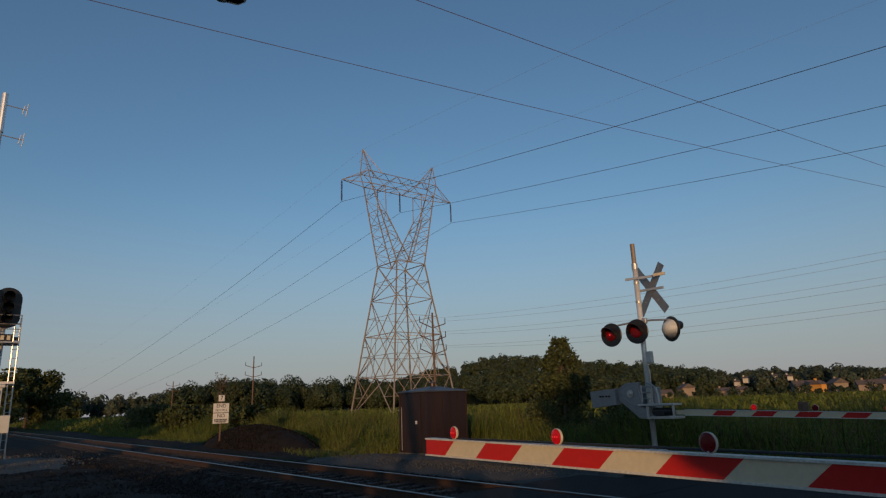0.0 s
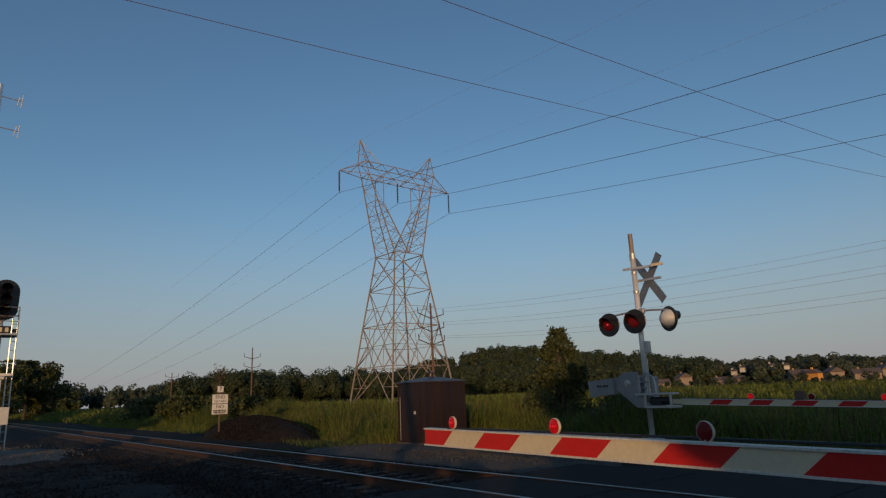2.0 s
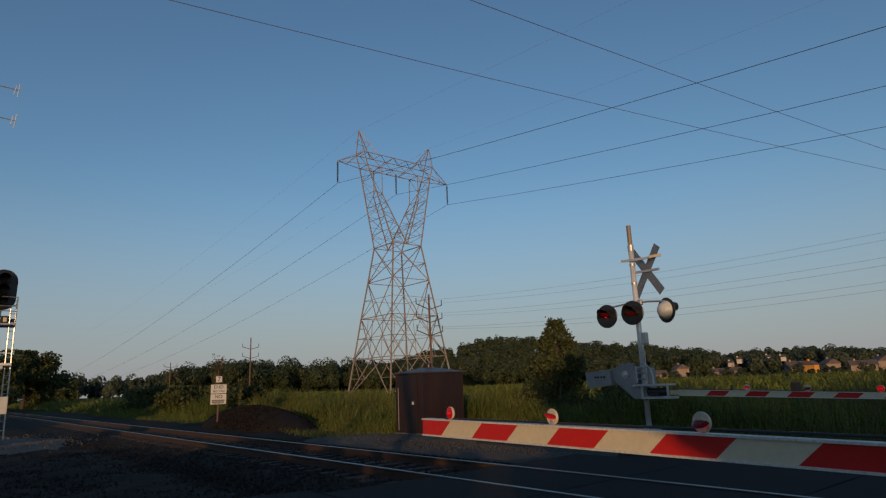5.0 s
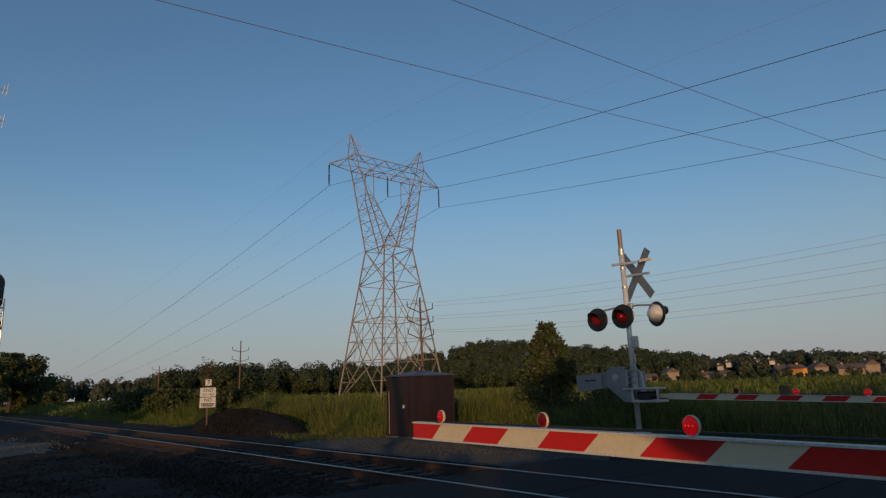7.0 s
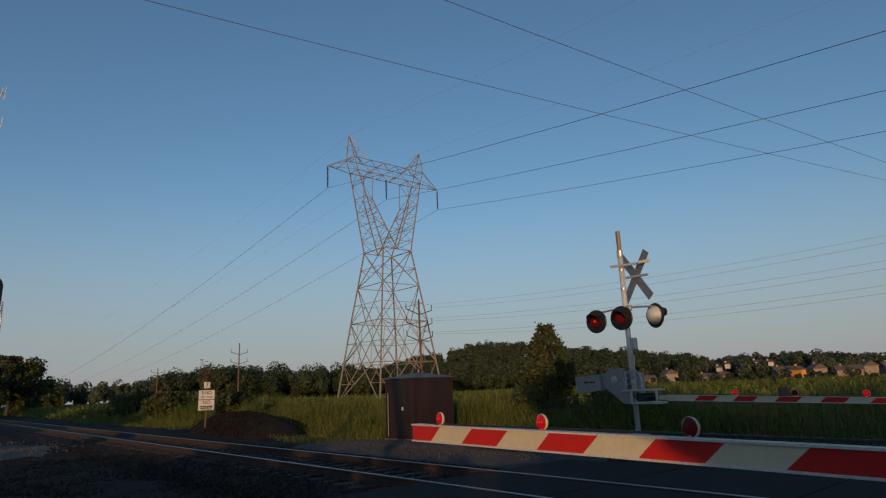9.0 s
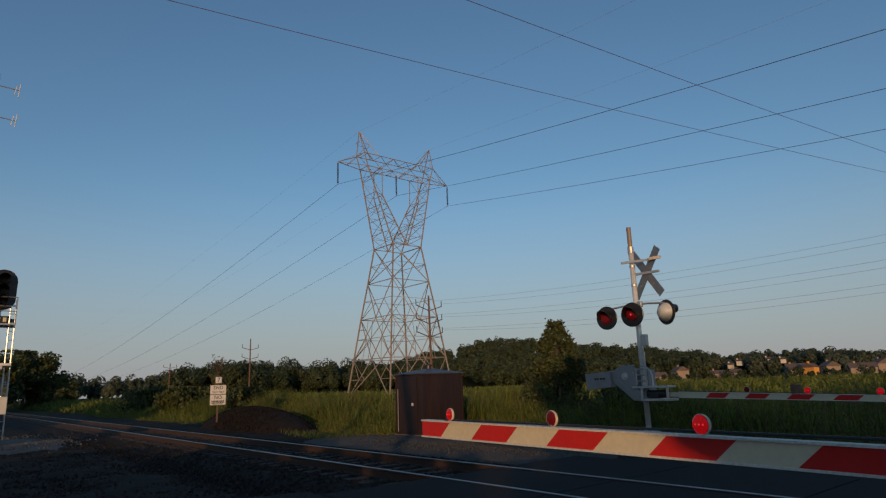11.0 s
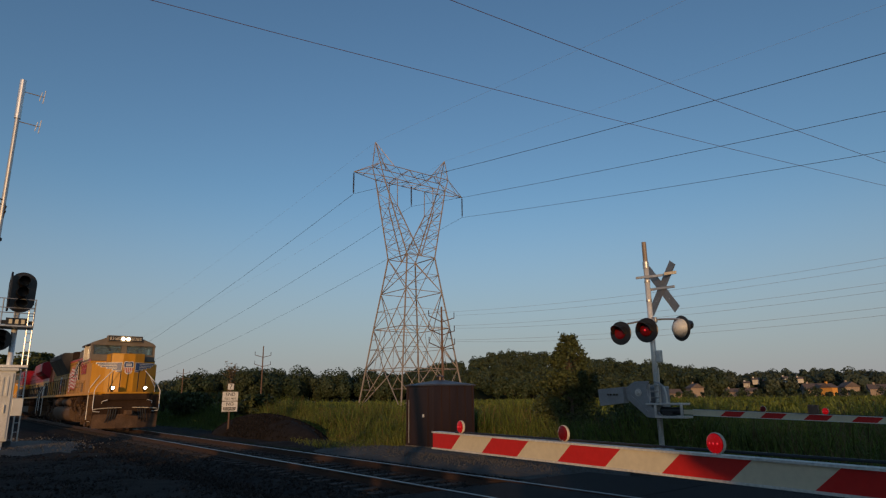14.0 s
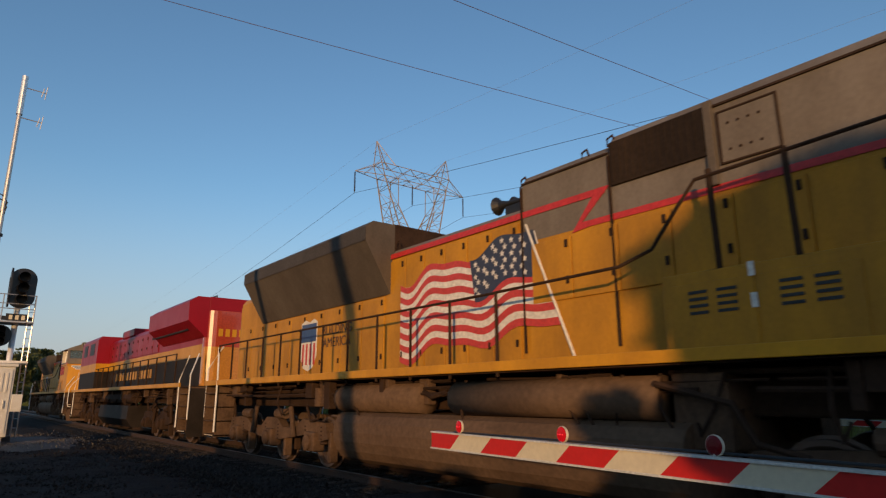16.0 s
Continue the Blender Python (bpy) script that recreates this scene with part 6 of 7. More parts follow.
    nm = lettering("8368", 0.76, M["loco_red"], lc, Matrix.Translation((-3.52, -1.580, 3.09)) @ side, "road_number", 0.004, 1.0)
    ol = lettering("8368", 0.76, M["dark_text"], lc, Matrix.Translation((-3.495, -1.572, 3.07)) @ side, "road_number_edge", 0.004, 1.0)
    lettering("BUILDING", 0.28, M["dark_text"], lc, Matrix.Translation((-15.3, -0.985, 2.80)) @ side)
    lettering("AMERICA", 0.28, M["dark_text"], lc, Matrix.Translation((-15.3, -0.985, 2.54)) @ side)
    e = part("side_shield", prism([(-16.95, 3.05), (-16.75, 3.12), (-16.55, 3.05), (-16.35, 3.12), (-16.18, 3.05), (-16.18, 2.3), (-16.35, 2.05), (-16.56, 1.98), (-16.80, 2.05), (-16.95, 2.3)], "y", -0.99, -0.98), M["logo_white"], lc, "small painted shield emblem")
    part("side_shield_top", box(-16.92, -16.21, -0.995, -0.985, 2.62, 3.02), M["logo_blue"], e)
    for i in range(4):
        part("side_shield_stripe", box(-16.86 + i * 0.18, -16.78 + i * 0.18, -0.995, -0.985, 2.12, 2.58), M["flag_red"], e)
    if detail:
        flag_decal(lc, -12.95, -9.62, 2.24, 3.60, -0.985)
    fittings(lc, L, 5)
    # fuel tank and reservoirs
    part("fuel_tank", prism([(-1.30, 1.16), (-1.42, 1.10), (-1.50, 0.98), (-1.52, 0.82), (-1.50, 0.66), (-1.43, 0.50), (-1.32, 0.37), (-1.15, 0.29), (1.15, 0.29), (1.32, 0.37), (1.43, 0.50), (1.50, 0.66), (1.52, 0.82), (1.50, 0.98), (1.42, 1.10), (1.30, 1.16)], "x", -14.3, -7.3), M["tank"], lc, "dusty brown fuel tank")
    for s in (-1, 1):
        part("air_reservoir", tube([(-14.4, s * 1.24, 1.40), (-14.3, s * 1.24, 1.40), (-11.8, s * 1.24, 1.40)], 0.24, 16), M["tank"], lc, "dusty brown air reservoir", True)
        part("air_reservoir", tube([(-11.0, s * 1.24, 1.40), (-7.6, s * 1.24, 1.40)], 0.24, 16), M["tank"], lc, "dusty brown air reservoir", True)
        part("piping", tube([(-11.8, s * 1.3, 1.5), (-11.5, s * 1.38, 1.42), (-11.2, s * 1.3, 1.5)], 0.04, 6), M["loco_dark"], lc)
        part("battery_box", box(-7.5, -6.9, s * 1.0 - 0.3, s * 1.0 + 0.3, 0.9, 1.65, 0.03), M["underbody"], lc)
        part("piping", tube([(-7.6, s * 1.45, 1.55), (-6.8, s * 1.45, 1.35), (-6.6, s * 1.45, 1.0), (-6.2, s * 1.4, 0.9)], 0.035, 6), M["loco_dark"], lc)
        part("air_filter", tube([(-15.2, s * 1.35, 1.25), (-15.2, s * 1.35, 1.6)], 0.10, 10), M["underbody"], lc)
    truck(lc, -4.2, wheels), truck(lc, -17.9, wheels)
    return lc


def ge(name, label, wheels):
    """A six-axle red, yellow and black diesel running with its long hood ahead; x forward, hood end near 0."""
    lc = empty(name)
    tagged(lc, label, "locomotive", "locomotives")
    L = 22.2
    underframe(lc, L, M["band_yellow"])
    Z = 1.775

    def hood(x0, x1, hw, ztop, nm):
        part(nm, box(x0, x1, -hw, hw, Z, 2.70, 0.01), M["gloss_black"], lc, "black lower body side")
        part(nm, box(x0, x1, -hw - 0.004, hw + 0.004, 2.70, 3.10, 0.004), M["band_yellow"], lc, "yellow body band")
        part(nm, loft([[(x, y, z) for y, z in ring_pts(1, ((-hw, 3.10), (-hw, ztop - 0.18), (-hw + 0.14, ztop)))] for x in (x0, x1)]), M["red_paint"], lc, "deep red upper body")

    hood(-15.8, -0.95, 0.95, 4.2, "hood")
    hood(-20.3, -15.8, 1.54, 4.45, "cab")
    # rounded glossy end of the hood
    for z0, z1, m in ((Z, 3.0, "end_gloss"), (3.0, 4.15, "end_red")):
        part("hood_end", prism([(-1.0, -0.97), (-0.88, -0.97), (-0.79, -0.94), (-0.71, -0.88), (-0.65, -0.79), (-0.61, -0.68), (-0.60, -0.55), (-0.60, 0.55), (-0.61, 0.68), (-0.65, 0.79), (-0.71, 0.88), (-0.79, 0.94), (-0.88, 0.97), (-1.0, 0.97)], "z", z0, z1), M[m], lc, "glossy rounded end of the hood", False)
    lettering_bars(lc, -0.59, 3.45)
    for s in (-1, 1):
        poly = [(s * 0.90, 3.30), (s * 0.98, 3.30), (s * 1.54, 3.80), (s * 1.55, 4.40), (s * 1.30, 4.58), (s * 0.90, 4.58)]
        part("radiator_wing", prism(poly, "x", -5.7, -0.75), M["red_paint"], lc, "overhanging red radiator wing")
        part("radiator_grille", prism([(-6.0, 3.55), (-1.5, 3.55), (-1.5, 3.62), (-6.0, 3.62)], "y", min(s * 1.30, s * 1.32), max(s * 1.30, s * 1.32)), M["gloss_black"], lc)
        door_panels(lc, -15.7, -6.4, 11, s, 0.95, 1.9, 2.65, M["gloss_black"])
        door_panels(lc, -15.7, -6.4, 11, s, 0.952, 3.14, 3.9, M["red_paint"])
        railings(lc, -20.0, -1.8, s, Z, M["loco_dark"], 15, 1.02)
        steps(lc, -1.0, -0.1, s), steps(lc, -L, -L + 0.9, s)
        part("corner_handrail", tube([(-1.02, s * 1.56, 0.55), (-1.02, s * 1.56, 1.95), (-0.72, s * 1.4, 2.7)], 0.02, 8), M["rail_white"], lc, "pale painted handrail")
        part("corner_handrail", tube([(-0.05, s * 1.52, 0.8), (-0.05, s * 1.52, 2.1), (-0.45, s * 1.2, 2.75)], 0.02, 8), M["rail_white"], lc, "pale painted handrail")
        part("corner_handrail", tube([(-L + 0.9, s * 1.56, 0.55), (-L + 0.9, s * 1.56, 1.95), (-L + 1.3, s * 1.5, 2.8)], 0.02, 8), M["rail_white"], lc, "pale painted handrail")
        # yellow lettering that stands for unreadable words
        for i in range(14):
            x = -13.6 + i * 0.46 + (0.15 if i > 5 else 0) + (0.15 if i > 8 else 0)
            part("illegible_bar", box(x, x + 0.3, min(s * 0.978, s * 0.983), max(s * 0.978, s * 0.983), 2.18, 2.52), M["band_yellow"], lc)
        for a, b in ((-19.6, -18.6), (-17.8, -16.6)):
            part("cab_window", box(a, b, min(s * 1.541, s * 1.55), max(s * 1.541, s * 1.55), 3.55, 4.15), M["black"], lc, "dark side window")
        part("air_reservoir", tube([(-14.0, s * 1.2, 1.42), (-8.0, s * 1.2, 1.42)], 0.2, 14), M["loco_dark"], lc)
    part("radiator_roof", box(-5.7, -0.75, -0.92, 0.92, 4.15, 4.6, 0.03), M["red_paint"], lc)
    part("roof_rail", tube([(-1.9, -0.5, 4.6), (-1.9, -0.5, 4.75), (-1.4, -0.5, 4.75), (-1.4, -0.5, 4.6)], 0.02, 6), M["loco_dark"], lc)
    part("exhaust_stack", box(-9.8, -8.6, -0.4, 0.4, 4.2, 4.5, 0.04), M["loco_dark"], lc)
    part("intake_housing", box(-13.6, -11.2, -0.9, 0.9, 4.15, 4.5, 0.05), M["red_paint"], lc)
    part("nose", loft([[(x, -w, Z), (x, -w, z), (x, w, z), (x, w, Z)] for x, w, z in ((-20.3, 1.54, 3.4), (-21.5, 1.2, 3.2))]), M["red_paint"], lc)
    fittings(lc, L, 9)
    part("fuel_tank", prism([(-1.42, 1.12), (-1.46, 0.6), (-1.2, 0.28), (1.2, 0.28), (1.46, 0.6), (1.42, 1.12)], "x", -14.0, -8.2), M["gloss_black"], lc, "black fuel tank")
    part("pilot", box(-0.16, -0.06, -1.5, 1.5, 0.3, 1.7), M["gloss_black"], lc)
    part("pilot", box(-L, -L + 0.1, -1.5, 1.5, 0.3, 1.7), M["gloss_black"], lc)
    coupler(lc, -0.1, 1), coupler(lc, -L, -1)
    # darker truck frames: the shade below the walkway is put into their colour
    truck(lc, -4.0, wheels, "loco_dark"), truck(lc, -18.1, wheels, "loco_dark")
    return lc


def lettering_bars(lc, x, z):
    for i in range(4):
        part("number_bar", box(x, x + 0.006, -0.62 + i * 0.22, -0.48 + i * 0.22, z - 0.12, z + 0.12), M["band_yellow"], lc)


LEAD_WHEELS, SECOND_WHEELS, THIRD_WHEELS = [], [], []
lead = emd("locomotive", "weathered yellow and grey six-axle diesel locomotive leading the train", LEAD_WHEELS)
second = ge("locomotive", "red, yellow and black six-axle diesel locomotive, coupled second", SECOND_WHEELS)
third = emd("locomotive", "yellow and grey diesel locomotive, third in the train", THIRD_WHEELS, False)
GAP_SECOND, GAP_THIRD = -23.2, -46.8


def train_x(t):
    """Where the lead locomotive's nose is: it comes on fast and slows a little towards the crossing."""
    u = 15.5 - t
    if u < 0 and t < 16.0:
        u += 0.012 * math.sin(math.pi * (t - 15.5) / 0.5)
    if u > 4.2:
        return -5.0 - 18.25 * 4.2 - 1.175 * 17.64 - (u - 4.2) * (18.25 + 2.35 * 4.2)
    return -5.0 - 18.25 * u - 1.175 * u * u

# ---- plants and distance ----


def leaf_cloud(centers, normals_up, sizes, rng, aspect=1.6, outward=None):
    """Leaves with random turns, or laid over a crown where outward directions are given. Returns arrays for a mesh."""
    n = len(centers)
    d = rng.normal(size=(n, 3))
    d[:, 2] += normals_up
    d /= np.linalg.norm(d, axis=1)[:, None]
    u = np.cross(d, rng.normal(size=(n, 3)))
    if outward is not None:
        w = outward + rng.normal(size=(n, 3)) * 0.45
        d = np.cross(w, rng.normal(size=(n, 3)))
        d /= np.linalg.norm(d, axis=1)[:, None]
        u = np.cross(w, d)
    u /= np.linalg.norm(u, axis=1)[:, None]
    s = sizes[:, None]
    a, b = centers - d * s * aspect / 2, centers + d * s * aspect / 2
    l, r = centers + u * s * 0.5, centers - u * s * 0.5
    v = np.stack([a, l, b, r], axis=1).reshape(-1, 3)
    k = np.arange(n) * 4
    f = np.stack([k, k + 1, k + 2, k + 3], axis=1)
    return v, f


def quads(name, v, f, material, parent=None):
    me = bpy.data.meshes.new(name)
    me.vertices.add(len(v))
    me.vertices.foreach_set("co", np.asarray(v, np.float32).ravel())
    me.loops.add(f.size)
    me.loops.foreach_set("vertex_index", f.ravel().astype(np.int32))
    me.polygons.add(len(f))
    me.polygons.foreach_set("loop_start", (np.arange(len(f)) * f.shape[1]).astype(np.int32))
    me.update(calc_edges=True)
    me.validate()
    me.materials.append(material)
    ob = new(name, me)
    if parent is not None:
        ob.parent = parent
    return ob


def blades(px, py, pz, h, w, lean, rng):
    """Bent tapering blades, three quads in a row each."""
    n = len(px)
    a = rng.uniform(0, 2 * np.pi, n)
    lx, ly = np.cos(a) * lean * h, np.sin(a) * lean * h
    b = rng.uniform(0, 2 * np.pi, n)
    wx, wy = np.cos(b) * w, np.sin(b) * w
    rows = []
    for k, q in ((0, 1.0), (0.45, 0.85), (0.8, 0.5), (1.0, 0.06)):
        cx, cy, cz = px + lx * k ** 1.8, py + ly * k ** 1.8, pz + h * k * (1 - 0.15 * lean * k)
        rows.append((np.stack([cx - wx * q, cy - wy * q, cz], 1), np.stack([cx + wx * q, cy + wy * q, cz], 1)))
    v = np.stack([p for r in rows for p in r], axis=1).reshape(-1, 3)
    k = np.arange(n) * 8
    f = np.concatenate([np.stack([k + 2 * i, k + 2 * i + 1, k + 2 * i + 3, k + 2 * i + 2], 1) for i in range(3)])
    return v, f


def weed_edge(x):
    """The near limit of the tall weeds, in y, along the track."""
    xs = [-260, -120, -60, -41, -26, -20, -17.6, -16.9, -12, -8, -4, 4, 20, 60]
    ys = [16, 14.5, 13.6, 13.8, 13.4, 12.2, 12.4, 14.4, 14.0, 13.9, 14.3, 15.5, 19, 24]
    return np.interp(x, xs, ys)


def tall_weeds():
    rng = np.random.default_rng(5)
    for nm, n, x0, x1, depth, hgt, wid, material, label in (
        ("weeds", 80000, -60, -8, 9, 1.6, 0.018, "weed", "tall green weeds and grass behind the track"),
        ("weeds", 80000, -22, 30, 22, 1.5, 0.019, "weed", "tall green weeds along the far road side"),
        ("weeds", 26000, -200, -50, 26, 1.5, 0.06, "weed", "tall green field weeds further along the track"),
        ("field_grass", 40000, -190, 90, 210, 1.1, 0.13, "weed", "green grass field behind the weeds"),
        ("dry_weeds", 9000, -40, 6, 10, 1.75, 0.014, "weed_dry", "dry brown weed stalks among the green"),
    ):
        x = rng.uniform(x0, x1, n)
        d = rng.uniform(0, 1, n) ** 1.3 * depth
        if nm == "field_grass":
            d = d + 26
        y = weed_edge(x) + d
        clump = np.array([noise.noise((a * 0.35, b * 0.35, 7.0)) for a, b in zip(x, y)])
        keep = rng.uniform(0, 1, n) < 0.75 + 0.6 * clump
        keep &= ~((x > -17.9) & (x < -15.8) & (y < 14.5))
        keep &= ~(np.abs(x - road_mid(y)) < 5.0)
        x, y, d, clump = x[keep], y[keep], d[keep], clump[keep]
        h = hgt * (0.35 + 0.65 * np.clip(d / 2.2, 0, 1)) * (0.78 + 0.75 * clump) * rng.uniform(0.5, 1.15, len(x))
        z = np.array([ground_z(a, b) for a, b in zip(x, y)]) - 0.03
        v, f = blades(x, y, z, h, wid * rng.uniform(0.6, 1.5, len(x)), rng.uniform(0.05, 0.5, len(x)), rng)
        # leaves on the stalks
        m = len(x)
        pick = rng.integers(0, m, m * 2)
        c = np.stack([x[pick] + rng.normal(0, 0.07, m * 2), y[pick] + rng.normal(0, 0.07, m * 2), z[pick] + h[pick] * rng.uniform(0.2, 1.0, m * 2)], 1)
        lv, lf = leaf_cloud(c, 0.9, wid * rng.uniform(0.9, 2.3, m * 2), rng, 3.4)
        tagged(quads(nm, np.concatenate([v, lv]), np.concatenate([f, lf + len(v)]), M[material]), label, "weeds", kind="stuff")
    # short grass at the foot of the weeds and on the verge
    n = 26000
    x = rng.uniform(-70, 8, n)
    y = weed_edge(x) - rng.uniform(0, 1, n) ** 2 * 1.7
    ok = ~(np.abs(x - road_mid(y)) < 4.7) & ~((x > -18) & (x < -10) & (rng.uniform(0, 1, n) < 0.85))
    x, y = x[ok], y[ok]
    z = np.array([ground_z(a, b) for a, b in zip(x, y)]) - 0.02
    v, f = blades(x, y, z, rng.uniform(0.08, 0.45, len(x)), rng.uniform(0.006, 0.016, len(x)), rng.uniform(0.1, 0.9, len(x)), rng)
    tagged(quads("short_grass", v, f, M["weed"]), "short rough grass between stones and weeds", "grass", kind="stuff")


tall_weeds()


def tree(name, x, y, h, spread, material, label, seed, leaves=5200, leaf=0.10, bushy=False, category="tree", z=None):
    """Tapered trunk with limbs; leaves gathered round the limb ends in uneven clumps."""
    rng = np.random.default_rng(seed)
    t = empty(name, Matrix.Translation((x, y, ground_z(x, y) if z is None else z)))
    tagged(t, label, category, "trees")
    part("trunk", tube([(0, 0, -0.2), (0.03 * h * rng.normal() * 0.3, 0.02 * h * rng.normal() * 0.3, h * 0.4), (0, 0, h * 0.86)], 0.028 * h, 8, None, 0.006 * h), M["bark"], t)
    limbs = bmesh.new()
    tips = []
    n = 20 if bushy else 15
    for i in range(n):
        k = rng.uniform(0.08 if bushy else 0.25, 0.9)
        a = i * 2.4 + rng.uniform(-0.4, 0.4)
        prof = (1 - abs(k - 0.42) * 1.25) if bushy else (1.05 - abs(k - 0.58) * 1.2)
        r = spread * max(prof, 0.15) * rng.uniform(0.72, 1.12)
        p0 = Vector((0, 0, h * k * 0.85))
        p2 = Vector((math.cos(a) * r, math.sin(a) * r, h * k + 0.12 * h * rng.uniform(0.0, 1.0)))
        p1 = p0.lerp(p2, 0.5) + Vector((0, 0, -0.02 * h))
        tube([p0, p1, p2], 0.011 * h, 5, limbs, 0.003 * h)
        tips += [(p2, 1.0), (p1.lerp(p2, 0.45), 1.0), (p1, 0.8)]
    tips.append((Vector((0, 0, h * 0.93)), 0.8))
    part("branching", limbs, M["bark"], t)
    per = leaves // len(tips)
    cs = []
    for p, s in tips:
        rad = spread * 0.30 * s * rng.uniform(0.7, 1.2)
        q = rng.normal(size=(per, 3))
        q /= np.linalg.norm(q, axis=1)[:, None]
        q *= (rng.uniform(0.15, 1.0, per) ** 0.45)[:, None] * rad * np.array([1, 1, 0.85])
        cs.append(q + np.array(p))
    c = np.concatenate(cs)
    c[:, 2] = np.clip(c[:, 2], 0.03, h * 1.0)
    v, f = leaf_cloud(c, -0.1, leaf * rng.uniform(0.6, 1.4, len(c)), rng)
    quads("crown", v, f, material, t)
    return t


def young_tree(x, y, h, spread, label, seed):
    """A dense leafy young tree, broad below and ragged at the top."""
    rng = np.random.default_rng(seed)
    t = empty("tree", Matrix.Translation((x, y, ground_z(x, y))))
    tagged(t, label, "tree", "trees")
    part("trunk", tube([(0, 0, -0.2), (0.05, 0.03, h * 0.5), (0, 0, h * 0.95)], 0.07, 8, None, 0.015), M["bark"], t)
    limbs = bmesh.new()
    cs = []
    for i in range(90):
        k = rng.uniform(0.06, 0.95)
        a = rng.uniform(0, 6.283)
        r = spread * (0.85 + 0.45 * k if k < 0.3 else 1.0 - 0.95 * ((k - 0.3) / 0.7) ** 1.05) * rng.uniform(0.4, 1.05)
        tip = Vector((math.cos(a) * r, math.sin(a) * r, h * k + rng.uniform(-0.1, 0.25)))
        tube([(0, 0, max(tip.z - r * 0.5, 0.1)), tip], 0.018, 4, limbs, 0.006)
        m = int(330 * (1.0 - 0.75 * k))
        q = rng.normal(size=(m, 3)) * np.array([0.25, 0.25, 0.28]) * spread * 0.62 * (1.05 - 0.86 * k)
        cs.append(q + np.array(tip) * np.array([0.9, 0.9, 1.0]))
    part("branching", limbs, M["bark"], t)
    c = np.concatenate(cs)
    c[:, 2] = np.maximum(c[:, 2], 0.05)
    v, f = leaf_cloud(c, -0.2, 0.062 * rng.uniform(0.6, 1.5, len(c)), rng, 1.9)
    quads("crown", v, f, M["leaf"], t)


for i, (az, d, h, sp) in enumerate(((125.6, 20.5, 1.75, 1.0), (123.6, 19.6, 1.5, 0.9), (121.4, 21.0, 1.35, 1.0), (157.8, 47.0, 2.2, 2.2), (163.0, 55.0, 2.4, 2.6), (165.6, 68.0, 2.6, 3.0))):
    _x, _y = polar(az, d)
    tree("bush", _x, _y, h, sp, M["leaf"], "dark green leafy shrub among the weeds", 30 + i, 6000, 0.07 if d < 30 else 0.16, True, "bush")
young_tree(-16.6, 19.4, 4.55, 1.75, "dense dark green young tree behind the crossing", 3)


def woods(name, az0, az1, dist, depth, count, height, leaf, material, label, seed, skyline=False, n0=860):
    """A far belt of woodland: many crowns of many small leaves, as one mesh."""
    rng = np.random.default_rng(seed)
    vs, fs, off = [], [], 0
    for i in range(count):
        az = rng.uniform(az0, az1)
        d = dist + depth * rng.uniform(0, 1)
        x, y = polar(az, d)
        zg = ground_z(x, y)
        hh = rng.uniform(*height)
        if skyline:
            hh = (1.4 + d * math.tan(radians(float(np.interp(az, SKY_AZ, SKY_EL)))) - zg) * rng.uniform(0.66, 1.02)
        r = hh * rng.uniform(0.34, 0.56)
        n = int(n0 * rng.uniform(0.6, 1.3))
        # a crown of several rounded boughs
        nb = int(rng.integers(7, 13))
        bough = rng.normal(size=(nb, 3))
        bough /= np.linalg.norm(bough, axis=1)[:, None]
        bough *= rng.uniform(0.35, 0.75, (nb, 1))
        q = rng.normal(size=(n, 3))
        q /= np.linalg.norm(q, axis=1)[:, None]
        way = q.copy()
        q *= (rng.uniform(0.5, 1, n) ** 0.3)[:, None] * rng.uniform(0.28, 0.5, nb)[np.arange(n) % nb][:, None]
        q += bough[np.arange(n) % nb]
        way += bough[np.arange(n) % nb] * 0.6
        c = q * np.array([r, r, hh * 0.5]) + np.array([x, y, zg + hh * 0.52])
        c[:, 2] = np.maximum(c[:, 2], zg)
        v, f = leaf_cloud(c, 0.2, 0.52 * leaf * rng.uniform(0.5, 1.5, n), rng, 1.2, way)
        vs.append(v), fs.append(f + off)
        off += len(v)
    tagged(quads(name, np.concatenate(vs), np.concatenate(fs), material), label, "woods", kind="stuff")


woods("woods", 143, 164.5, 255, 70, 190, (8, 13), 1.15, M["leaf_far"], "dense dark green woods beyond the field", 11, True, 1500)
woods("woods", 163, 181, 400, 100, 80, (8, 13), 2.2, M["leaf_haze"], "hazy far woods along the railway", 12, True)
woods("hill_woods", 118, 149, 400, 200, 480, (11, 17), 2.0, M["leaf_far"], "wooded hill under the morning sun", 13)
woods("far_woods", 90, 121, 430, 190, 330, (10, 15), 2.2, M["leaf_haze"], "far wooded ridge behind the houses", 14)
woods("hedge", 92, 131, 180, 130, 110, (1.0, 2.4), 0.8, M["leaf_far"], "low hedges and shrubs before the houses", 15, False, 120)
woods("street_trees", 96, 126, 285, 60, 80, (2.2, 5.0), 1.0, M["leaf_far"], "small trees between the houses", 16, False, 200)
_x, _y = polar(174.5, 150)
tree("tree", _x, _y, 11.3, 7.4, M["leaf"], "broad dark green tree beside the railway", 21, 13000, 0.40, True)
_x, _y = polar(176.6, 132)
tree("tree", _x, _y, 9.6, 5.0, M["leaf"], "broad dark green tree beside the railway", 22, 8000, 0.40, True)
_x, _y = polar(171.9, 190)
tree("tree", _x, _y, 6.5, 4.0, M["leaf"], "low bushy tree beside the railway", 23, 5000, 0.40, True)
_x, _y = polar(160.6, 230)
tree("tree", _x, _y, 15.0, 2.6, M["weed_dry"], "half-bare grey tree above the woods", 24, 500, 0.3)


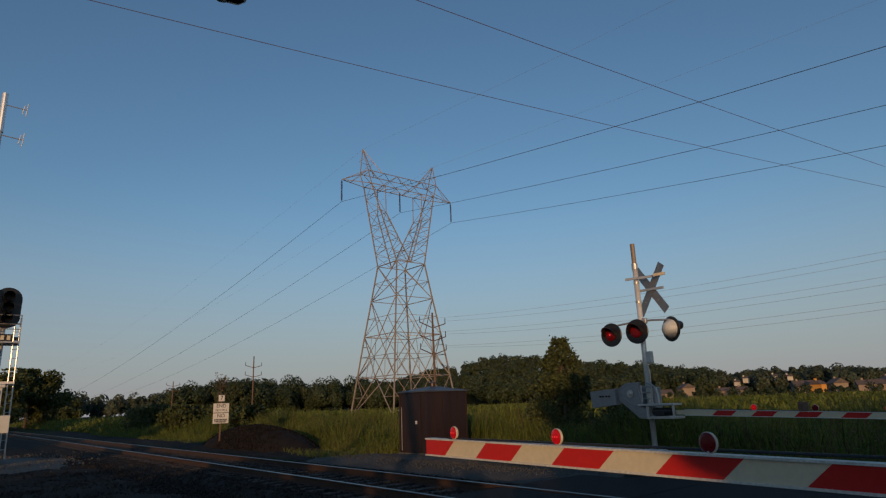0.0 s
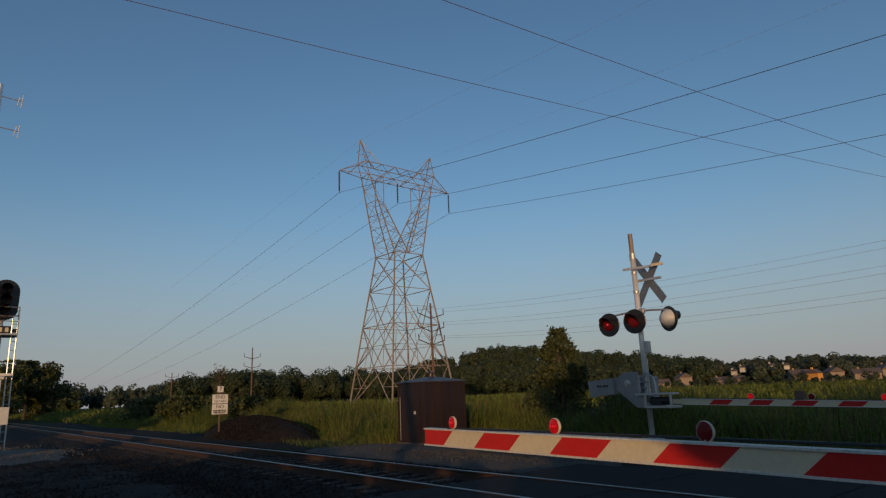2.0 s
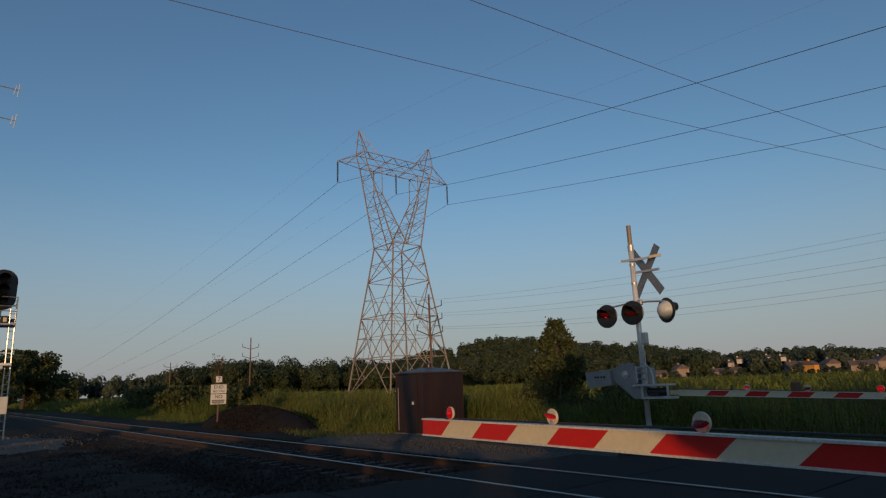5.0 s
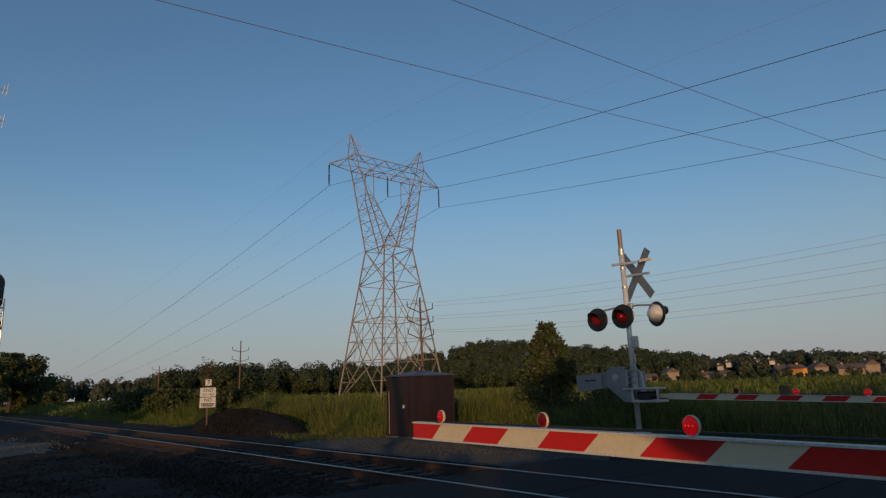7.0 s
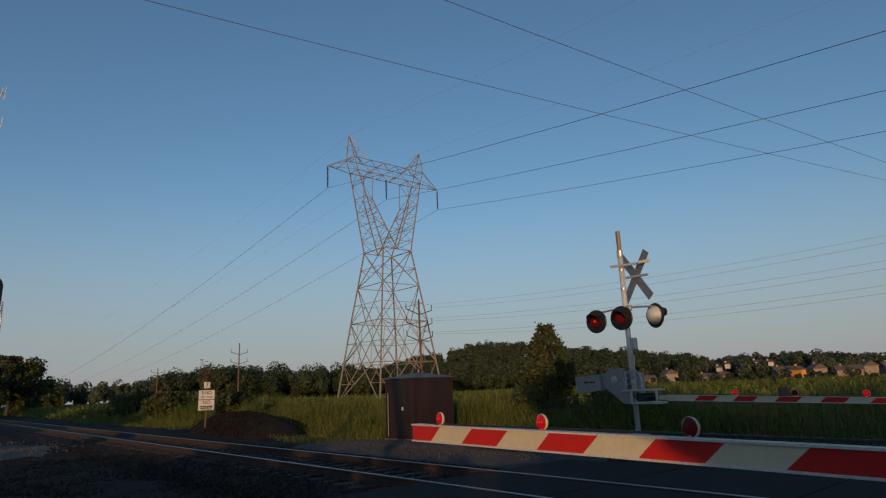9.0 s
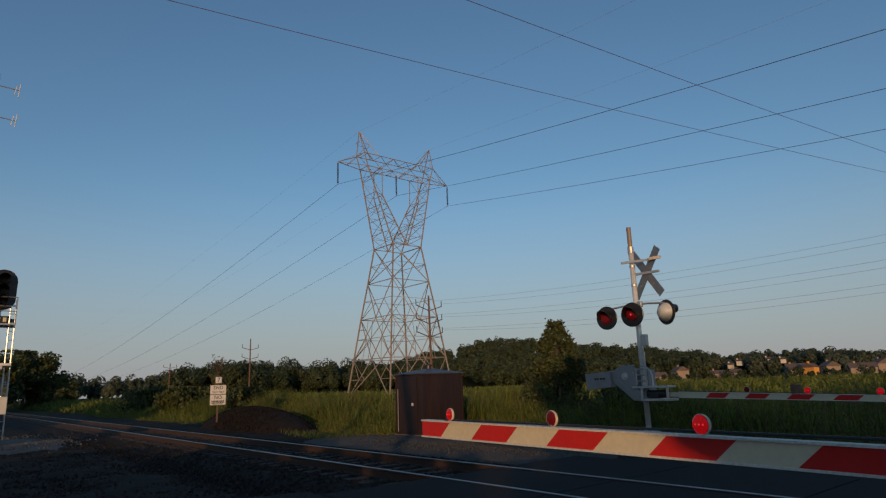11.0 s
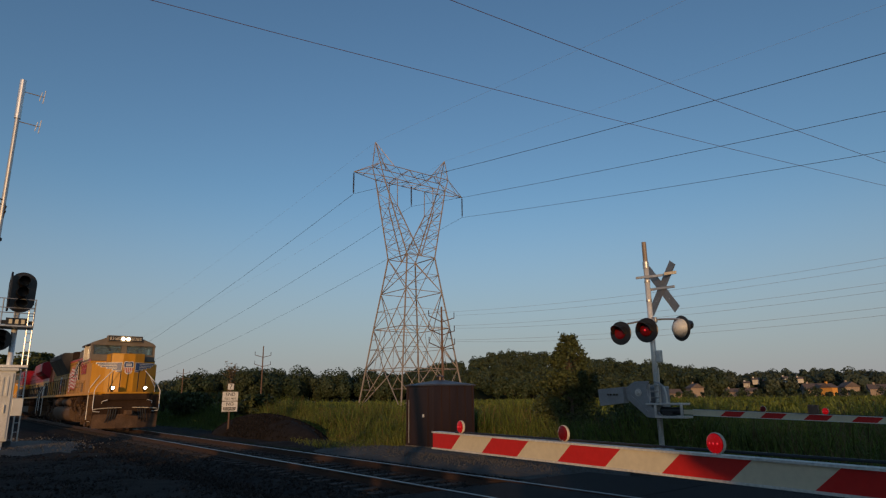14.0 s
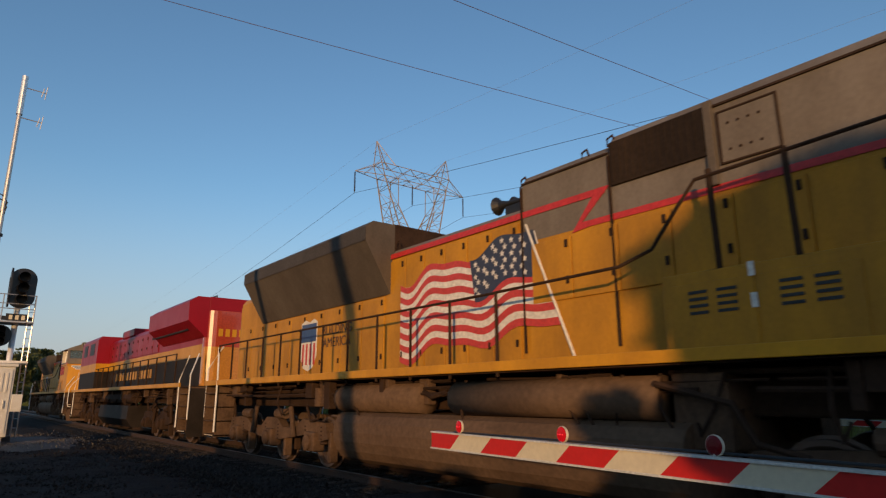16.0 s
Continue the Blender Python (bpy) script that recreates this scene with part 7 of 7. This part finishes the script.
def house(az, d, w, dp, h, wall, label, turn=0.0, z0=None, gable=True, seed=0):
    x, y = polar(az, d)
    hs = empty("house", pose(x, y, (ground_z(x, y) if z0 is None else z0), 0, 0, az + 90 + turn))
    tagged(hs, label, "house", "houses")
    part("wall", box(-w / 2, w / 2, -dp / 2, dp / 2, -1, h), wall, hs)
    rh = h + dp * 0.34
    part("roof", prism([(-dp / 2 - 0.5, h - 0.1), (dp / 2 + 0.5, h - 0.1), (0, rh)], "x", -w / 2 - 0.5, w / 2 + 0.5), M["house_roof"], hs, "dark shingle roof")
    if gable:
        g = part("gable_wing", prism([(-w * 0.2, -1), (w * 0.2, -1), (w * 0.2, h), (0, h + w * 0.2), (-w * 0.2, h)], "y", -dp / 2 - 2.0, -dp / 2 + 0.5), wall, hs)
        part("window", box(-0.7, 0.7, -dp / 2 - 2.04, -dp / 2 - 1.98, h * 0.5, h * 0.85), M["black"], g)
    n = max(2, int(w / 3.2))
    for st in range(2 if h > 4.5 else 1):
        for i in range(n):
            xx = -w / 2 + (i + 0.5) * w / n
            if gable and abs(xx) < w * 0.22:
                continue
            part("window", box(xx - 0.55, xx + 0.55, -dp / 2 - 0.05, -dp / 2 + 0.02, 0.9 + st * 2.7, 2.2 + st * 2.7), M["black"], hs)
    part("chimney", box(w * 0.25, w * 0.25 + 0.8, -0.4, 0.4, h, rh + 0.7), wall, hs)


for az, d, w, dp, h, mt, tn in ((122.1, 330, 9, 7, 2.6, "house_wall", 20), (120.2, 335, 6.5, 7, 5.2, "house_wall", -65), (117.3, 350, 6, 6, 3.0, "house_wall", 10), (115.9, 360, 5, 6, 3.2, "house_wall", -15),
                                (111.5, 330, 9, 8, 3.8, "house_wall", 15), (110.5, 322, 3.6, 6, 4.4, "house_orange_sunlit", 55), (109.2, 332, 6, 7, 4.6, "house_wall", -60), (107.1, 335, 11, 7, 3.4, "house_wall", 10), (105.9, 345, 7, 7, 5.0, "house_wall", -60), (104.4, 350, 8, 7, 4.2, "house_wall", 25)):
    house(az, d, w * 0.92, dp * 0.9, h * 0.95, M[mt], "tan suburban house with a dark roof" if mt == "house_wall" else "bright orange suburban house, sunlight in its colour", tn, None, w > 8)
for i, (az, z) in enumerate(((116.2, 6.5), (115.5, 8.2), (114.7, 7.8), (113.4, 9.0), (112.4, 8.8))):
    house(az, 440 + i * 4, 2.6 + 0.8 * (i % 3), 3.4, 1.6 + 0.4 * (i % 2), M["house_pale"], "pale hillside house far off", -20 + i * 11, z, i % 2 == 0)

# added out of view: a ragged row of trees behind the camera shades the crossing
_rng = np.random.default_rng(77)
for i, p in enumerate((-28, -24.6, -21.5, -18.2, -15.4, -12.4, -9.6, -6.9, -4.6, 2.75, 4.4, 6.3, 8.5, 11.6, 15.0, 18.5)):
    bk = 15.5 + _rng.uniform(-1.2, 1.2)
    h = 6.1 + _rng.uniform(-0.2, 0.5) if p > 0 else 3.25 + _rng.uniform(-0.35, 0.35)
    tree("tree", 0.72 * bk + 0.69 * p, -0.69 * bk + 0.72 * p, h, 1.9 if p > 0 else 2.5, M["leaf"], "unseen leafy tree added to shade the crossing", 40 + i, 5200 if p > 0 else 6500, 0.3, True)
# unseen bushes added close behind the camera to shade the near gate arm
for i, (p, bk, h) in enumerate(((1.15, 5.2, 3.0), (1.9, 5.9, 3.2), (2.7, 5.4, 3.1), (3.6, 5.8, 3.1), (4.6, 5.4, 3.2), (5.6, 6.0, 3.0), (6.6, 5.6, 3.0))):
    tree("bush", 0.72 * bk + 0.69 * p, -0.69 * bk + 0.72 * p, h, 0.95, M["leaf"], "unseen leafy bush added to shade the gate arm", 70 + i, 5200, 0.13, True, "bush")
# unseen low hedge, added so that its shade covers the track bed
for i, p in enumerate((-0.7, -1.9, -3.1, -4.4, -5.7, -7.0, -8.4, -9.8)):
    bk = 5.4 + _rng.uniform(-0.3, 0.3)
    tree("bush", 0.72 * bk + 0.69 * p, -0.69 * bk + 0.72 * p, 2.15 + _rng.uniform(-0.12, 0.15), 1.1, M["leaf"], "unseen low hedge bush added to shade the track", 140 + i, 3500, 0.12, True, "bush")
# taller trees, added out of view, shade the left stretch of the line
for i, p in enumerate((-30.5, -33.5, -37, -40.5, -45, -50, -55, -60)):
    bk = 22 + _rng.uniform(-2, 2)
    tree("tree", 0.72 * bk + 0.69 * p, -0.69 * bk + 0.72 * p, 10.5 + _rng.uniform(-1, 1.5), 3.6, M["leaf"], "unseen tall tree added to shade the left of the line", 90 + i, 5000, 0.42, True)
for i, p in enumerate((-66, -73, -80, -88, -96, -105)):
    bk = 24 + _rng.uniform(-3, 3)
    tree("tree", 0.72 * bk + 0.69 * p, -0.69 * bk + 0.72 * p, 16.5 + _rng.uniform(-1, 2), 5.4, M["leaf"], "unseen tall tree added to shade the left of the line", 110 + i, 5000, 0.6, True)
# an unseen wooden pole, added to throw a long shadow over the track
_bk, _p = 5.2, -2.5
utility_pole(0.72 * _bk + 0.69 * _p, -0.69 * _bk + 0.72 * _p, 9.5, ((8.6, 1.2, 0.1),), "unseen leaning wooden pole added for its shadow", -11.0)


def lamp_rows(m, phase):
    """Rows for a lens that turns its bright side out for half of each cycle."""
    rows, period, q = [], 1.422, 1 / 30
    state = None
    k = 0
    rows = []
    start = T_FLASH + phase * period
    n0 = int(math.floor((0 - start) / (period / 2))) - 1
    for n in range(n0, n0 + 40):
        t = start + n * period / 2
        on = n % 2 == 0
        a0, a1 = (180, 0) if on else (0, 180)
        for i in range(4):
            rows.append((t + i * q, a0 + (a1 - a0) * i / 3))
        rows.append((t + period / 2 - q, a1))
    rows = [r for r in rows if 0.075 <= r[0] <= 16]
    rows = [(0.0, rows[0][1])] + [r for r in rows if r[0] > 0.01] + [(16.0, rows[-1][1])]
    out, last = [], -1
    for t, a in rows:
        if round(t * 30) > last:
            out.append((t, m @ pose(0, 0, 0, a, 0, 0)))
            last = round(t * 30)
    return out


T_FLASH = -0.02


def motions():
    times = [0.0, 4.0, 8.0, 10.0, 11.0, 11.3] + [11.5 + 0.25 * i for i in range(19)]
    for thing, gap in ((lead, 0.0), (second, GAP_SECOND), (third, GAP_THIRD)):
        walk(thing, [(t, pose(train_x(t) + gap, TRACK_Y, 0)) for t in times])
    frames = [i / 30 for i in range(0, 481)]
    turn = [0.0]
    for a, b in zip(frames, frames[1:]):
        turn.append(turn[-1] + min(math.degrees((train_x(b) - train_x(a)) / 0.53), 84.0))
    for w, x in LEAD_WHEELS + SECOND_WHEELS:
        walk(w, [(t, pose(x, 0, 0.53, 0, a % 360, 0)) for t, a in zip(frames, turn)])
    for lens, m, phase in FLASHERS:
        walk(lens, lamp_rows(m, phase))


motions()
